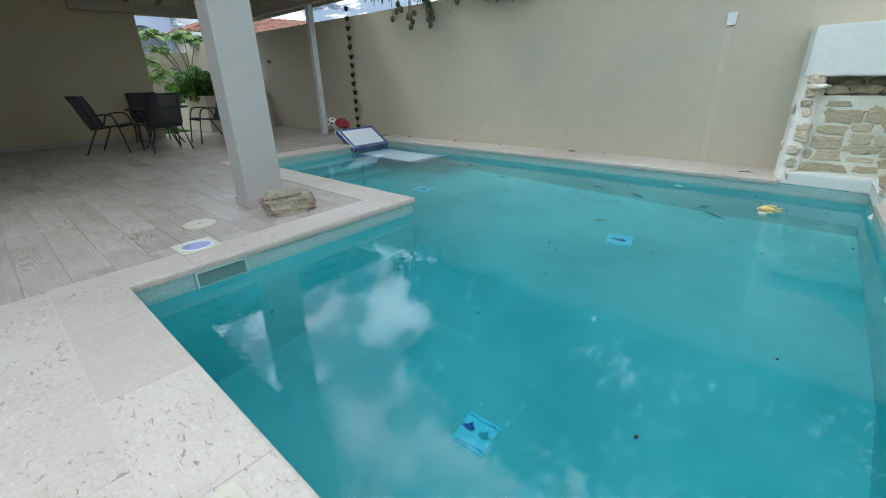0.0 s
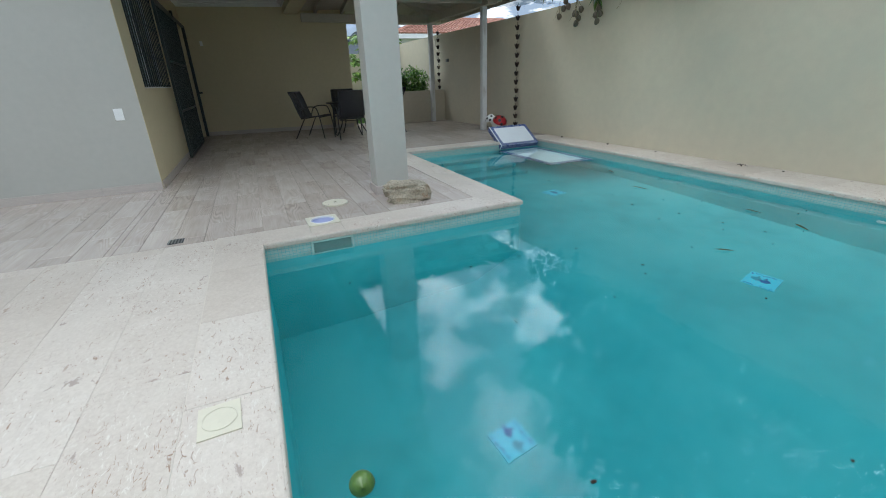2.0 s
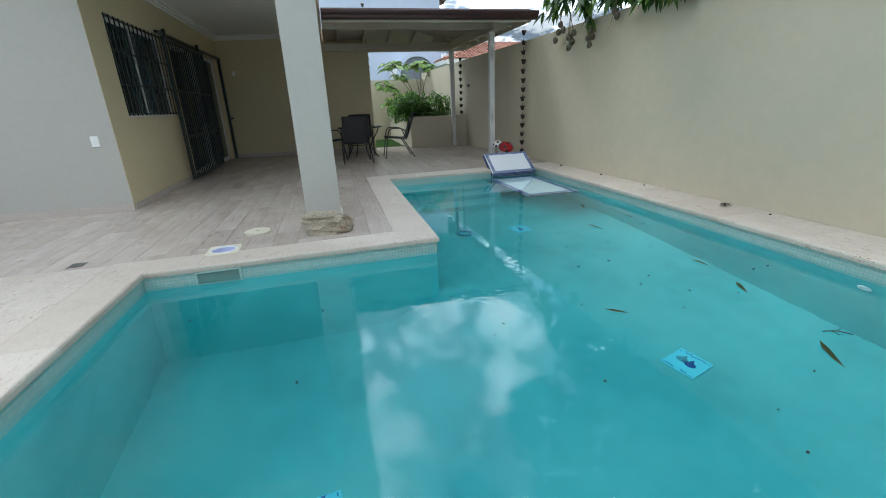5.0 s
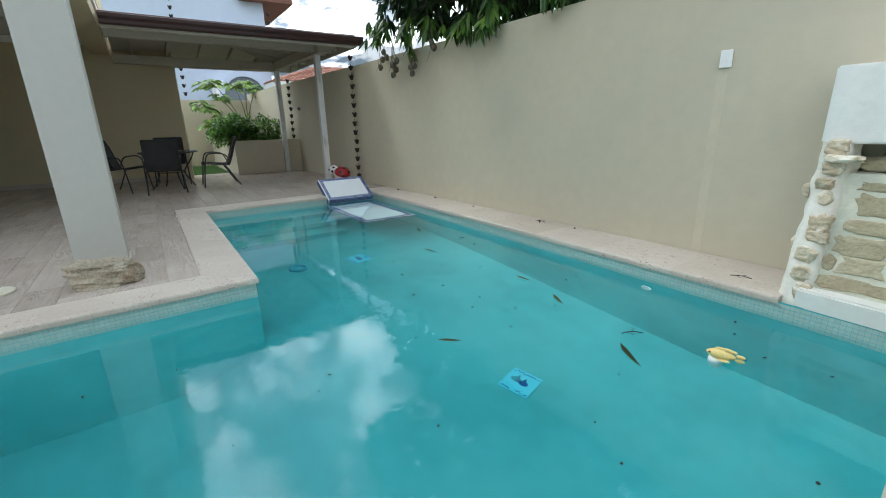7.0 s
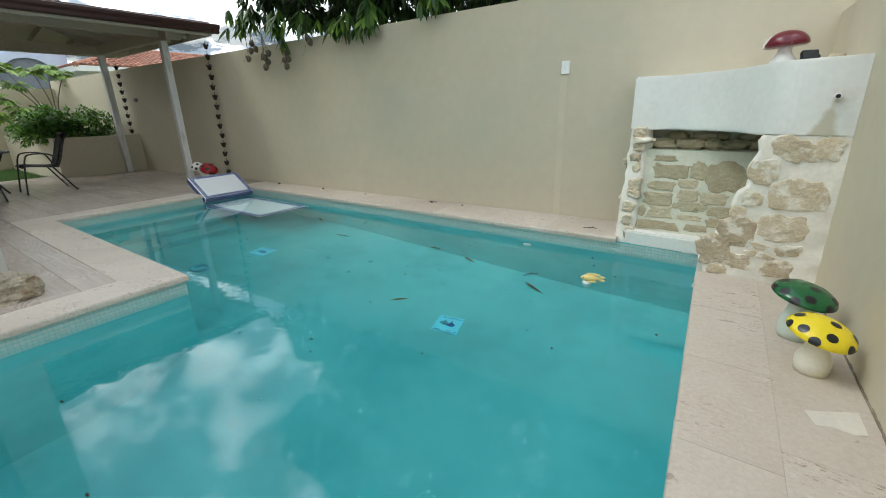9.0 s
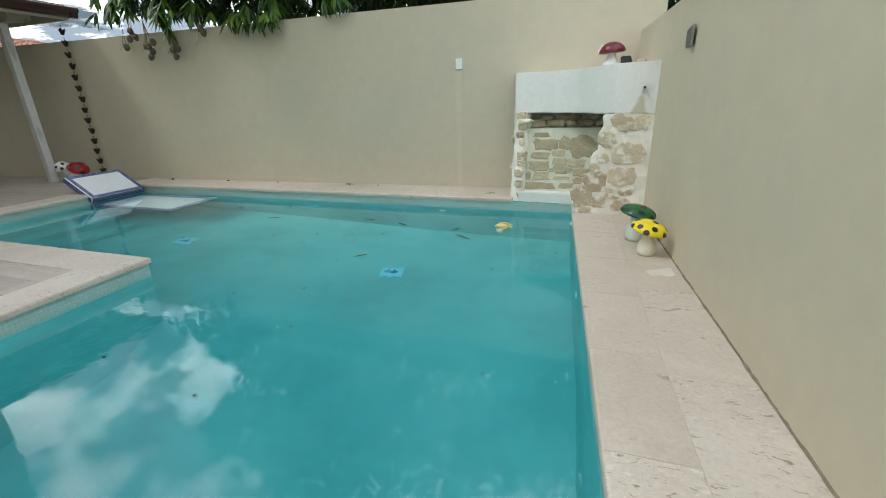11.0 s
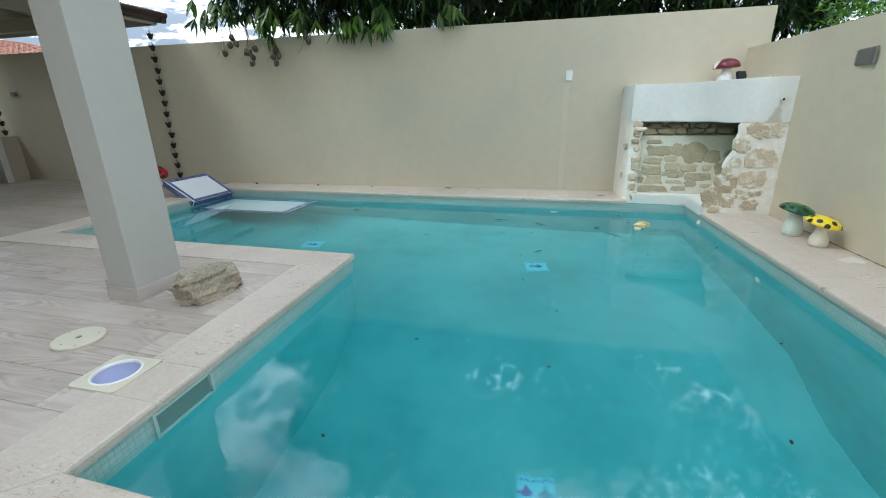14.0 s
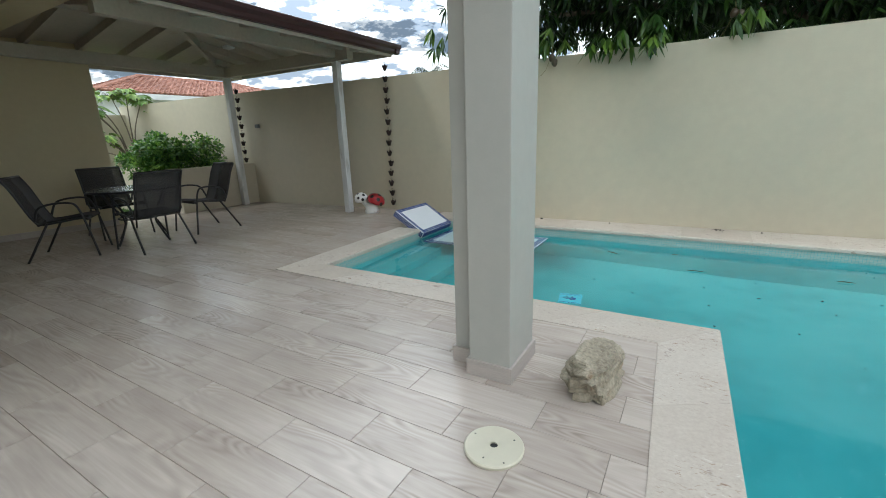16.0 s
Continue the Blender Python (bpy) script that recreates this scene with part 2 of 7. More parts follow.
M_PLANK = plank_material()
M_GROUT = mat("grout", (0.25, 0.215, 0.18), 0.9, vary=0.15, coords="World")
M_PLASTER = mat("turquoise_pool_plaster", (0.085, 0.445, 0.47), 0.7, vary=0.13, scale=1.1, fine=6, stain=(0.13, 0.52, 0.535), stain_scale=1.1, stain_at=(0.42, 0.68), coords="World")
M_MOSAIC = mat("pale_aqua_mosaic", (0.40, 0.54, 0.50), 0.25, vary=0.10, island=True, coords="World")
M_WHITE = mat("white_plastic", (0.78, 0.78, 0.76), 0.4, vary=0.03)


def water_mat():
    m = bpy.data.materials.new("pool_water")
    m.use_nodes = True
    n, l = m.node_tree.nodes, m.node_tree.links
    b = n["Principled BSDF"]
    b.inputs["Base Color"].default_value = (0.70, 0.97, 0.98, 1)
    b.inputs["Roughness"].default_value = 0.0
    b.inputs["IOR"].default_value = 1.333
    b.inputs["Transmission Weight"].default_value = 1.0
    tc = n.new("ShaderNodeNewGeometry")
    a = n.new("ShaderNodeTexNoise"); a.inputs["Scale"].default_value = 2.4; a.inputs["Detail"].default_value = 0.5
    c = n.new("ShaderNodeTexNoise"); c.inputs["Scale"].default_value = 17.0; c.inputs["Detail"].default_value = 0.6; c.inputs["Distortion"].default_value = 0.6
    gust = n.new("ShaderNodeTexNoise"); gust.inputs["Scale"].default_value = 0.9; gust.inputs["Detail"].default_value = 2
    for t in (a, c, gust):
        l.new(tc.outputs["Position"], t.inputs["Vector"])
    amp = n.new("ShaderNodeMapRange"); amp.inputs["From Min"].default_value, amp.inputs["From Max"].default_value = 0.38, 0.66
    amp.inputs["To Min"].default_value, amp.inputs["To Max"].default_value = 0.14, 0.42
    l.new(gust.outputs["Fac"], amp.inputs["Value"])
    ad = n.new("ShaderNodeMath"); ad.operation = "MULTIPLY_ADD"
    l.new(c.outputs["Fac"], ad.inputs[0]); l.new(amp.outputs[0], ad.inputs[1]); l.new(a.outputs["Fac"], ad.inputs[2])
    bp = n.new("ShaderNodeBump"); bp.inputs["Strength"].default_value = 0.10; bp.inputs["Distance"].default_value = 0.02
    l.new(ad.outputs[0], bp.inputs["Height"]); l.new(bp.outputs[0], b.inputs["Normal"])
    return m


M_WATER = water_mat()

# ---- building helpers ----
def mesh_of(name, bm, material, smooth=False):
    me = bpy.data.meshes.new(name)
    bm.normal_update()
    bm.to_mesh(me)
    bm.free()
    if smooth:
        for p in me.polygons:
            p.use_smooth = True
    if material:
        for mm in (material if isinstance(material, (list, tuple)) else [material]):
            me.materials.append(mm)
    return me


def solo(name, bm, material, label="", category="", group="", kind="", smooth=False):
    return tagged(new(name, mesh_of(name, bm, material, smooth)), label, category, group, kind)


def part(name, bm, material, parent, label="", smooth=False):
    ob = new(name, mesh_of(name, bm, material, smooth))
    ob.parent = parent
    return tagged(ob, label)


def empty(name, m, label, category, group="", kind=""):
    ob = new(name)
    ob.empty_display_size = 0.1
    ob.matrix_world = m
    return tagged(ob, label, category, group, kind)


def box(bm, x0, x1, y0, y1, z0, z1, bevel=0.0, m=None):
    r = bmesh.ops.create_cube(bm, size=1.0)
    vs = r["verts"]
    for v in vs:
        v.co = Vector(((x0 + x1) / 2 + v.co.x * (x1 - x0), (y0 + y1) / 2 + v.co.y * (y1 - y0), (z0 + z1) / 2 + v.co.z * (z1 - z0)))
    if bevel:
        es = list({e for v in vs for e in v.link_edges})
        r = bmesh.ops.bevel(bm, geom=es, offset=bevel, segments=2, affect="EDGES", profile=0.6)
        vs = list({v for f in r["faces"] for v in f.verts} | {v for v in vs if v.is_valid})
    if m is not None:
        for v in vs:
            v.co = m @ v.co
    return vs


def B(*a, **k):
    bm = bmesh.new()
    box(bm, *a, **k)
    return bm


def prism(bm, pts, z0, z1):
    """An upright prism over a polygon; z0 and z1 may be functions of (x, y)."""
    f0 = z0 if callable(z0) else (lambda x, y: z0)
    f1 = z1 if callable(z1) else (lambda x, y: z1)
    lo = [bm.verts.new((x, y, f0(x, y))) for x, y in pts]
    hi = [bm.verts.new((x, y, f1(x, y))) for x, y in pts]
    n = len(pts)
    bm.faces.new(hi)
    bm.faces.new(lo[::-1])
    for i in range(n):
        bm.faces.new((lo[i], lo[(i + 1) % n], hi[(i + 1) % n], hi[i]))
    bmesh.ops.recalc_face_normals(bm, faces=bm.faces)


def P(pts, z0, z1):
    bm = bmesh.new()
    prism(bm, pts, z0, z1)
    return bm


def wall_run(bm, a, b, thick, z0, z1):
    """A straight wall from a to b, thickened to the left of its course."""
    d = (Vector(b) - Vector(a)).normalized()
    nrm = Vector((-d.y, d.x)) * thick
    prism(bm, [a, b, (b[0] + nrm.x, b[1] + nrm.y), (a[0] + nrm.x, a[1] + nrm.y)], z0, z1)


def tube(bm, pts, r, seg=8, closed=False, taper=None):
    pts = [Vector(p) for p in pts]
    rings = []
    n = len(pts)
    for i, p in enumerate(pts):
        a = pts[(i - 1) % n] if (closed or i > 0) else p
        c = pts[(i + 1) % n] if (closed or i < n - 1) else p
        t = (c - a).normalized()
        u = t.orthogonal().normalized() if abs(t.z) > 0.95 else t.cross(Vector((0, 0, 1))).normalized()
        v = t.cross(u)
        rr = r if taper is None else r + (taper - r) * i / max(1, n - 1)
        rings.append([bm.verts.new(p + (u * math.cos(k * math.tau / seg) + v * math.sin(k * math.tau / seg)) * rr) for k in range(seg)])
    for i in range(n if closed else n - 1):
        A, C = rings[i], rings[(i + 1) % n]
        for k in range(seg):
            bm.faces.new((A[k], A[(k + 1) % seg], C[(k + 1) % seg], C[k]))
    if not closed:
        bm.faces.new(rings[0][::-1])
        bm.faces.new(rings[-1])
    bmesh.ops.recalc_face_normals(bm, faces=bm.faces)


def curve(pts, steps=6):
    """A smooth course through the points."""
    pts = [Vector(p) for p in pts]
    out = []
    for i in range(len(pts) - 1):
        p0, p1, p2, p3 = pts[max(0, i - 1)], pts[i], pts[i + 1], pts[min(len(pts) - 1, i + 2)]
        for k in range(steps):
            t = k / steps
            out.append(0.5 * ((2 * p1) + (p2 - p0) * t + (2 * p0 - 5 * p1 + 4 * p2 - p3) * t * t + (3 * p1 - p0 - 3 * p2 + p3) * t ** 3))
    return out + [pts[-1]]


def lathe(bm, prof, seg=24, m=None):
    """Turn a profile of (radius, z) about the z axis."""
    rings = []
    for r, z in prof:
        if r < 1e-5:
            rings.append([bm.verts.new((0, 0, z))])
        else:
            rings.append([bm.verts.new((r * math.cos(k * math.tau / seg), r * math.sin(k * math.tau / seg), z)) for k in range(seg)])
    for A, C in zip(rings, rings[1:]):
        for k in range(seg):
            k2 = (k + 1) % seg
            if len(A) == 1 and len(C) == 1:
                continue
            if len(A) == 1:
                bm.faces.new((A[0], C[k2], C[k]))
            elif len(C) == 1:
                bm.faces.new((A[k], A[k2], C[0]))
            else:
                bm.faces.new((A[k], A[k2], C[k2], C[k]))
    bmesh.ops.recalc_face_normals(bm, faces=bm.faces)
    if m is not None:
        bmesh.ops.transform(bm, matrix=m, verts=[v for ring in rings for v in ring])


def slab(name, corners, top, thick, material, parent, bev=0.003, nose=0.0):
    """One flat piece (a tile, a plank, a coping stone) over four corners, with chamfered top edges; nose rounds its first edge."""
    c = Vector((sum(p[0] for p in corners) / 4, sum(p[1] for p in corners) / 4))
    steps = ((0.0, 1.0), (0.30, 0.30), (1.0, 0.0)) if nose else ((0.0, 1.0), (1.0, 0.0))
    vs = [(x - c.x, y - c.y, top - thick) for x, y in corners]
    for along, down in steps:
        for i, (x, y) in enumerate(corners):
            p = Vector((x, y))
            inward = (Vector(corners[(3, 2, 1, 0)[i]]) - p).normalized()
            aside = (Vector(corners[(1, 0, 3, 2)[i]]) - p).normalized()
            r = nose if nose and i < 2 else bev
            q = p + (inward * r + aside * bev) * along - c
            vs.append((q.x, q.y, top - r * down))
    fs = []
    for k in range(len(steps)):
        for i in range(4):
            j = (i + 1) % 4
            fs.append((4 * k + i, 4 * k + j, 4 * k + 4 + j, 4 * k + 4 + i))
    last = 4 * len(steps)
    fs.append((last, last + 1, last + 2, last + 3))
    me = bpy.data.meshes.new(name)
    me.from_pydata(vs, [], fs)
    bm = bmesh.new()
    bm.from_mesh(me)
    bmesh.ops.recalc_face_normals(bm, faces=bm.faces)
    if max(bm.faces, key=lambda f: f.calc_center_median().z).normal.z < 0:
        bmesh.ops.reverse_faces(bm, faces=bm.faces)
    bm.to_mesh(me)
    bm.free()
    me.materials.append(material)
    ob = new(name, me)
    ob.location = (c.x, c.y, 0)
    ob.parent = parent
    return ob


# ---- plan ----
POOL = [(-2.64, 0.43), (-2.70, 2.77), (-6.15, 2.77), (-6.20, 5.40), (-0.20, 5.40), (0.48, 5.38), (0.50, 4.86), (0.82, 0.43)]
POOLW = [(-2.66, 0.41), (-2.72, 2.75), (-6.17, 2.75), (-6.22, 5.42), (-0.19, 5.42), (0.495, 5.40), (0.52, 4.87), (0.84, 0.41)]  # the walls, set back under the coping
WATER_Z = -0.13
N_WALL = [(1.30, 6.09), (-0.35, 6.04), (-7.20, 5.86), (-11.10, 5.62), (-15.8, 5.40)]


def east_x(y):
    return 1.50 - 0.070 * y


def floor_z(x, y):
    """The pool's floor: shallow in the north and west, with a steep bank down to the deep end in the south-east."""
    shallow = -1.08 - 0.13 * max(0.0, min(1.0, (x + 4.0) / 3.5))
    edge = 2.77 + 0.05 * (x + 2.67)
    if y > edge:
        return shallow
    f = min(1.0, (edge - y) / 0.50)
    deep = -1.50 - 0.04 * (2.3 - min(2.3, y))
    return shallow + (deep - shallow) * f


# ---- ground and pool ----
def make_ground():
    bm = bmesh.new()
    # one sheet with a hole for the pool
    x0, x1, y0, y1 = -300, 300, -300, 300
    holes = [(-6.6, 0.9, 0.35, 5.5)]
    hx0, hx1, hy0, hy1 = holes[0]
    for a, b, c, d in ((x0, hx0, y0, y1), (hx1, x1, y0, y1), (hx0, hx1, y0, hy0), (hx0, hx1, hy1, y1)):
        vs = [bm.verts.new(p) for p in ((a, c, -0.06), (b, c, -0.06), (b, d, -0.06), (a, d, -0.06))]
        bm.faces.new(vs)
    solo("ground", bm, M_SOIL, "bare earth and lawn around the house", "ground", kind="structure")


M_SOIL = mat("grassy_soil", (0.10, 0.12, 0.05), 0.9, vary=0.3, scale=2, fine=40, coords="World")
make_ground()


def make_pool():
    shell = empty("pool_shell", pose(0, 0, 0), "turquoise plastered pool with a pale mosaic waterline", "pool", kind="structure")
    bm = bmesh.new()
    n = len(POOLW)
    cx, cy = -2.0, 3.0
    for i in range(n):
        a, b = Vector(POOLW[i]), Vector(POOLW[(i + 1) % n])
        d = (b - a)
        steps = max(1, int(d.length / 0.25))
        for k in range(steps):
            p, q = a + d * k / steps, a + d * (k + 1) / steps
            vs = [bm.verts.new((p.x, p.y, floor_z(p.x, p.y) - 0.02)), bm.verts.new((q.x, q.y, floor_z(q.x, q.y) - 0.02)), bm.verts.new((q.x, q.y, -0.03)), bm.verts.new((p.x, p.y, -0.03))]
            bm.faces.new(vs)
    part("pool_wall", bm, M_PLASTER, shell)
    bm = bmesh.new()
    # floor grid, wider than the basin
    xs = np.linspace(-6.4, 1.0, 75)
    ys = np.linspace(0.3, 5.6, 107)
    grid = [[bm.verts.new((x, y, floor_z(x, y))) for y in ys] for x in xs]
    for i in range(len(xs) - 1):
        for j in range(len(ys) - 1):
            if xs[i] < -2.9 and ys[j + 1] < 2.6:
                continue
            bm.faces.new((grid[i][j], grid[i + 1][j], grid[i + 1][j + 1], grid[i][j + 1]))
    bmesh.ops.delete(bm, geom=[v for v in bm.verts if not v.link_faces], context="VERTS")
    part("pool_floor", bm, M_PLASTER, shell, smooth=True)
    for x1, z in ((-5.75, -0.36), (-5.40, -0.62), (-5.05, -0.88)):
        part("pool_step", B(-6.2, x1, 2.74, 4.42, -1.15, z, bevel=0.02), M_PLASTER, shell)
    # mosaic band
    bm = bmesh.new()
    rng = random.Random(4)
    for i in range(n):
        a, b = Vector(POOLW[i]), Vector(POOLW[(i + 1) % n])
        d = b - a
        nn = Vector((d.y, -d.x)).normalized()
        if (Vector((cx, cy)) - (a + b) / 2).dot(nn) < 0:
            nn = -nn
        if i in (0, 1):
            nn = Vector((1, 0)) if i == 0 else Vector((0, 1))
        cnt = int(d.length / 0.027)
        for k in range(cnt):
            p, q = a + d * (k + 0.035) / cnt, a + d * (k + 0.965) / cnt
            if i == 0 and 0.78 < (p.y + q.y) / 2 < 1.10:
                continue
            for r in range(6):
                z0, z1 = -0.20 + r * 0.027, -0.20 + r * 0.027 + 0.0245
                o = nn * (0.004 + rng.random() * 0.0008)
                bm.faces.new([bm.verts.new(v) for v in ((p.x + o.x, p.y + o.y, z0), (q.x + o.x, q.y + o.y, z0), (q.x + o.x, q.y + o.y, z1), (p.x + o.x, p.y + o.y, z1))])
    ob = part("waterline_mosaic", bm, M_MOSAIC, shell, "pale aqua glass mosaic band")
    ob["kind"] = "stuff"
    # water
    bm = bmesh.new()
    vs = [bm.verts.new((x, y, WATER_Z)) for x, y in POOLW]
    bm.faces.new(vs)
    bmesh.ops.triangulate(bm, faces=bm.faces)
    w = solo("water", bm, M_WATER, "clear still turquoise pool water", "water", kind="structure")
    if w.data.polygons[0].normal.z < 0:
        w.data.flip_normals()
    w.visible_shadow = False
    return shell


make_pool()

# ---- boundary walls ----
bm = bmesh.new()
for a, b in zip(N_WALL, N_WALL[1:]):
    wall_run(bm, b, a, 0.16, -0.3, 2.23)
solo("wall_north", bm, M_WALL, "tall beige painted garden wall", "wall", kind="structure")
bm = bmesh.new()
wall_run(bm, (east_x(6.2), 6.2), (east_x(-6), -6.0), 0.16, -0.3, 1.78)
solo("wall_east", bm, M_WALL, "beige painted garden wall beside the pool", "wall", kind="structure")
bm = bmesh.new()
wall_run(bm, (-15.6, 5.5), (-15.6, 1.0), -0.16, -0.3, 2.02)
solo("wall_west", bm, M_WALL, "pale garden wall behind the planter", "wall", kind="structure")

# ---- house ----
W_A, W_B = (-11.60, -0.60), (-11.12, 3.06)
bm = bmesh.new()
wall_run(bm, W_A, W_B, 0.22, -0.2, 3.0)
solo("wall_terrace_end", bm, M_HOUSE, "cream wall that closes the terrace", "wall", kind="structure")
CEIL_Z = 2.92
solo("ceiling", P([(-11.8, -0.55), (-3.60, -0.55), (-3.60, 1.98), (-11.45, 1.98)], CEIL_Z, CEIL_Z + 0.12), M_CEIL, "white flat terrace ceiling", "ceiling", kind="structure")
solo("beam", B(-11.4, -3.62, 1.62, 1.95, 2.66, CEIL_Z), M_HOUSE, "cream beam from the pillar to the end wall", "beam", kind="structure")
bm = bmesh.new()
prism(bm, [(-11.8, -6.0), (-5.3, -6.0), (-5.3, -0.6), (-3.58, -0.6), (-3.58, 1.99), (-11.8, 1.99)], CEIL_Z + 0.12, 6.2)
solo("house_upper_storey", bm, M_HOUSE, "cream upper storey over the terrace", "house", kind="structure")
# Grey that puts the dimness of the added room into its walls.
M_DARKIN = mat("dim_room_tone", (0.35, 0.33, 0.30), 0.8, vary=0.05)
M_BLACK = mat("black_painted_iron", (0.012, 0.014, 0.016), 0.45, vary=0.25, fine=90, bump=0.05)
M_WOODW = mat("whitewashed_timber", (0.44, 0.405, 0.34), 0.7, vary=0.10, scale=2.5, fine=24, bump=0.18, bump_scale=30, stretch=(1, 1, 1), stain=(0.40, 0.33, 0.26), stain_scale=3.5, stain_at=(0.60, 0.72))
M_POST = mat("weathered_white_timber", (0.62, 0.62, 0.60), 0.7, vary=0.10, scale=5, fine=30, bump=0.2, stretch=(1, 1, 0.25), stain=(0.42, 0.39, 0.35), stain_scale=7.0, stain_at=(0.55, 0.68))
M_GUTTER = mat("dark_brown_gutter", (0.045, 0.018, 0.018), 0.4, vary=0.12, scale=3, fine=40)
M_SKIRT = mat("wood_look_skirting", (0.44, 0.39, 0.35), 0.5, vary=0.12, scale=3, fine=28, stretch=(1, 1, 8), coords="World")
M_ROOFTOP = mat("brown_roof_sheet", (0.16, 0.07, 0.05), 0.8, vary=0.2)


def glass_mat(name, color, rough=0.02):
    m = bpy.data.materials.new(name)
    m.use_nodes = True
    b = m.node_tree.nodes["Principled BSDF"]
    b.inputs["Base Color"].default_value = (*color, 1)
    b.inputs["Roughness"].default_value = rough
    b.inputs["Transmission Weight"].default_value = 1.0
    b.inputs["IOR"].default_value = 1.5
    return m


M_GLASS = glass_mat("tinted_glass", (0.35, 0.55, 0.62))


def wall_with_openings(name, axis, at, back, a0, a1, z0, z1, openings, material, label):
    """An upright wall along an axis ('x' or 'y') between a0 and a1, from the face 'at' to the face 'back', pierced by openings (b0, b1, c0, c1)."""
    bm = bmesh.new()
    cuts = sorted({a0, a1, *[v for o in openings for v in o[:2]]})
    for u0, u1 in zip(cuts, cuts[1:]):
        hole = [o for o in openings if o[0] <= u0 + 1e-6 and o[1] >= u1 - 1e-6]
        spans = [(z0, z1)]
        if hole:
            o = hole[0]
            spans = [(z0, o[2])] if o[2] > z0 else []
            spans.append((o[3], z1))
        for s0, s1 in spans:
            lo, hi = min(at, back), max(at, back)
            if axis == "x":
                box(bm, u0, u1, lo, hi, s0, s1)
            else:
                box(bm, lo, hi, u0, u1, s0, s1)
    bmesh.ops.remove_doubles(bm, verts=bm.verts, dist=1e-5)
    return solo(name, bm, material, label, "wall", kind="structure")


HX, SY = -5.28, -0.60
WIN = (-7.80, -5.82, 1.13, 2.36)
DOOR = (-11.40, -8.05, -0.02, 2.36)
wall_with_openings("wall_south", "x", SY, SY - 0.20, -11.8, HX - 0.201, -0.2, CEIL_Z, [WIN, DOOR], M_HOUSE, "cream house wall with a barred window and a sliding door")
NW = (-3.60, -1.99, 1.15, 2.35)
wall_with_openings("wall_side", "y", HX, HX - 0.20, -6.0, SY - 0.004, -0.2, CEIL_Z + 0.1, [NW], M_PALE, "pale grey house wall with a barred window")
solo("wall_corner_skin", B(HX - 0.202, HX - 0.001, SY - 0.004, SY, -0.2, CEIL_Z), M_HOUSE, "cream painted corner of the house wall", "wall", kind="structure")
# Room added behind the door and window, its walls toned down to look dim.
solo("wall_room_back", B(-11.8, HX - 0.21, -6.0, -5.85, -0.2, CEIL_Z), M_DARKIN, "added room wall, toned dark to look unlit", "wall", kind="structure")
solo("wall_room_end", B(-11.95, -11.8, -6.0, SY - 0.2, -0.2, CEIL_Z), M_DARKIN, "added room wall, toned dark to look unlit", "wall", kind="structure")
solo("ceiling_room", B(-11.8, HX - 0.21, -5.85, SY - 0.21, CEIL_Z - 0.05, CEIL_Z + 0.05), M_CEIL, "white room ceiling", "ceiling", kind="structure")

# cornice round the terrace ceiling
def cornice_profile(bm, pts, into):
    """A stepped cove along a course, at the ceiling."""
    for a, b in zip(pts, pts[1:]):
        d = (Vector(b) - Vector(a)).normalized()
        nr = Vector((-d.y, d.x)) * into
        for dep, h in ((0.03, 0.11), (0.06, 0.075), (0.10, 0.04)):
            prism(bm, [a, b, (b[0] + nr.x * dep, b[1] + nr.y * dep), (a[0] + nr.x * dep, a[1] + nr.y * dep)], CEIL_Z - h, CEIL_Z - 0.001)


bm = bmesh.new()
cornice_profile(bm, [(W_A[0] + 0.02, SY + 0.001), (HX, SY + 0.001)], 1)
cornice_profile(bm, [(W_A[0] + 0.005, SY), (-11.29, 1.62)], -1)
cornice_profile(bm, [(-3.65, 1.619), (-11.28, 1.619)], 1)
solo("cornice", bm, M_CEIL, "white moulded plaster cornice", "trim", kind="structure")


# ---- pillar ----
def skirting(parent, x0, x1, y0, y1, h=0.09, t=0.014):
    for a in ((x0 - t, x1 + t, y0 - t, y0), (x0 - t, x1 + t, y1, y1 + t), (x0 - t, x0, y0, y1), (x1, x1 + t, y0, y1)):
        part("skirting", B(*a, 0.0, h, bevel=0.002), M_SKIRT, parent, "wood-look tile skirting")


pillar = empty("pillar", pose(0, 0, 0), "pale grey square pillar at the terrace edge", "pillar", kind="structure")
part("shaft", B(-3.885, -3.655, 1.595, 1.945, 0.0, 2.70, bevel=0.006), M_PALE, pillar)
part("shaft", B(-4.02, -3.886, 1.69, 1.88, 0.0, 2.70, bevel=0.006), M_PALE, pillar)
skirting(pillar, -3.885, -3.655, 1.595, 1.945)
skirting(pillar, -4.02, -3.90, 1.69, 1.88)

# ---- timber roof beside the terrace ----
EX, NY, WX, RS = -7.40, 5.80, -11.72, 2.0
RX = (EX + WX) / 2
EAVE, PITCH = 2.56, 0.16
HALF = EX - RX


def roof_z(x, y):
    d = min(EX - x, x - WX, NY - y)
    return EAVE + PITCH * d


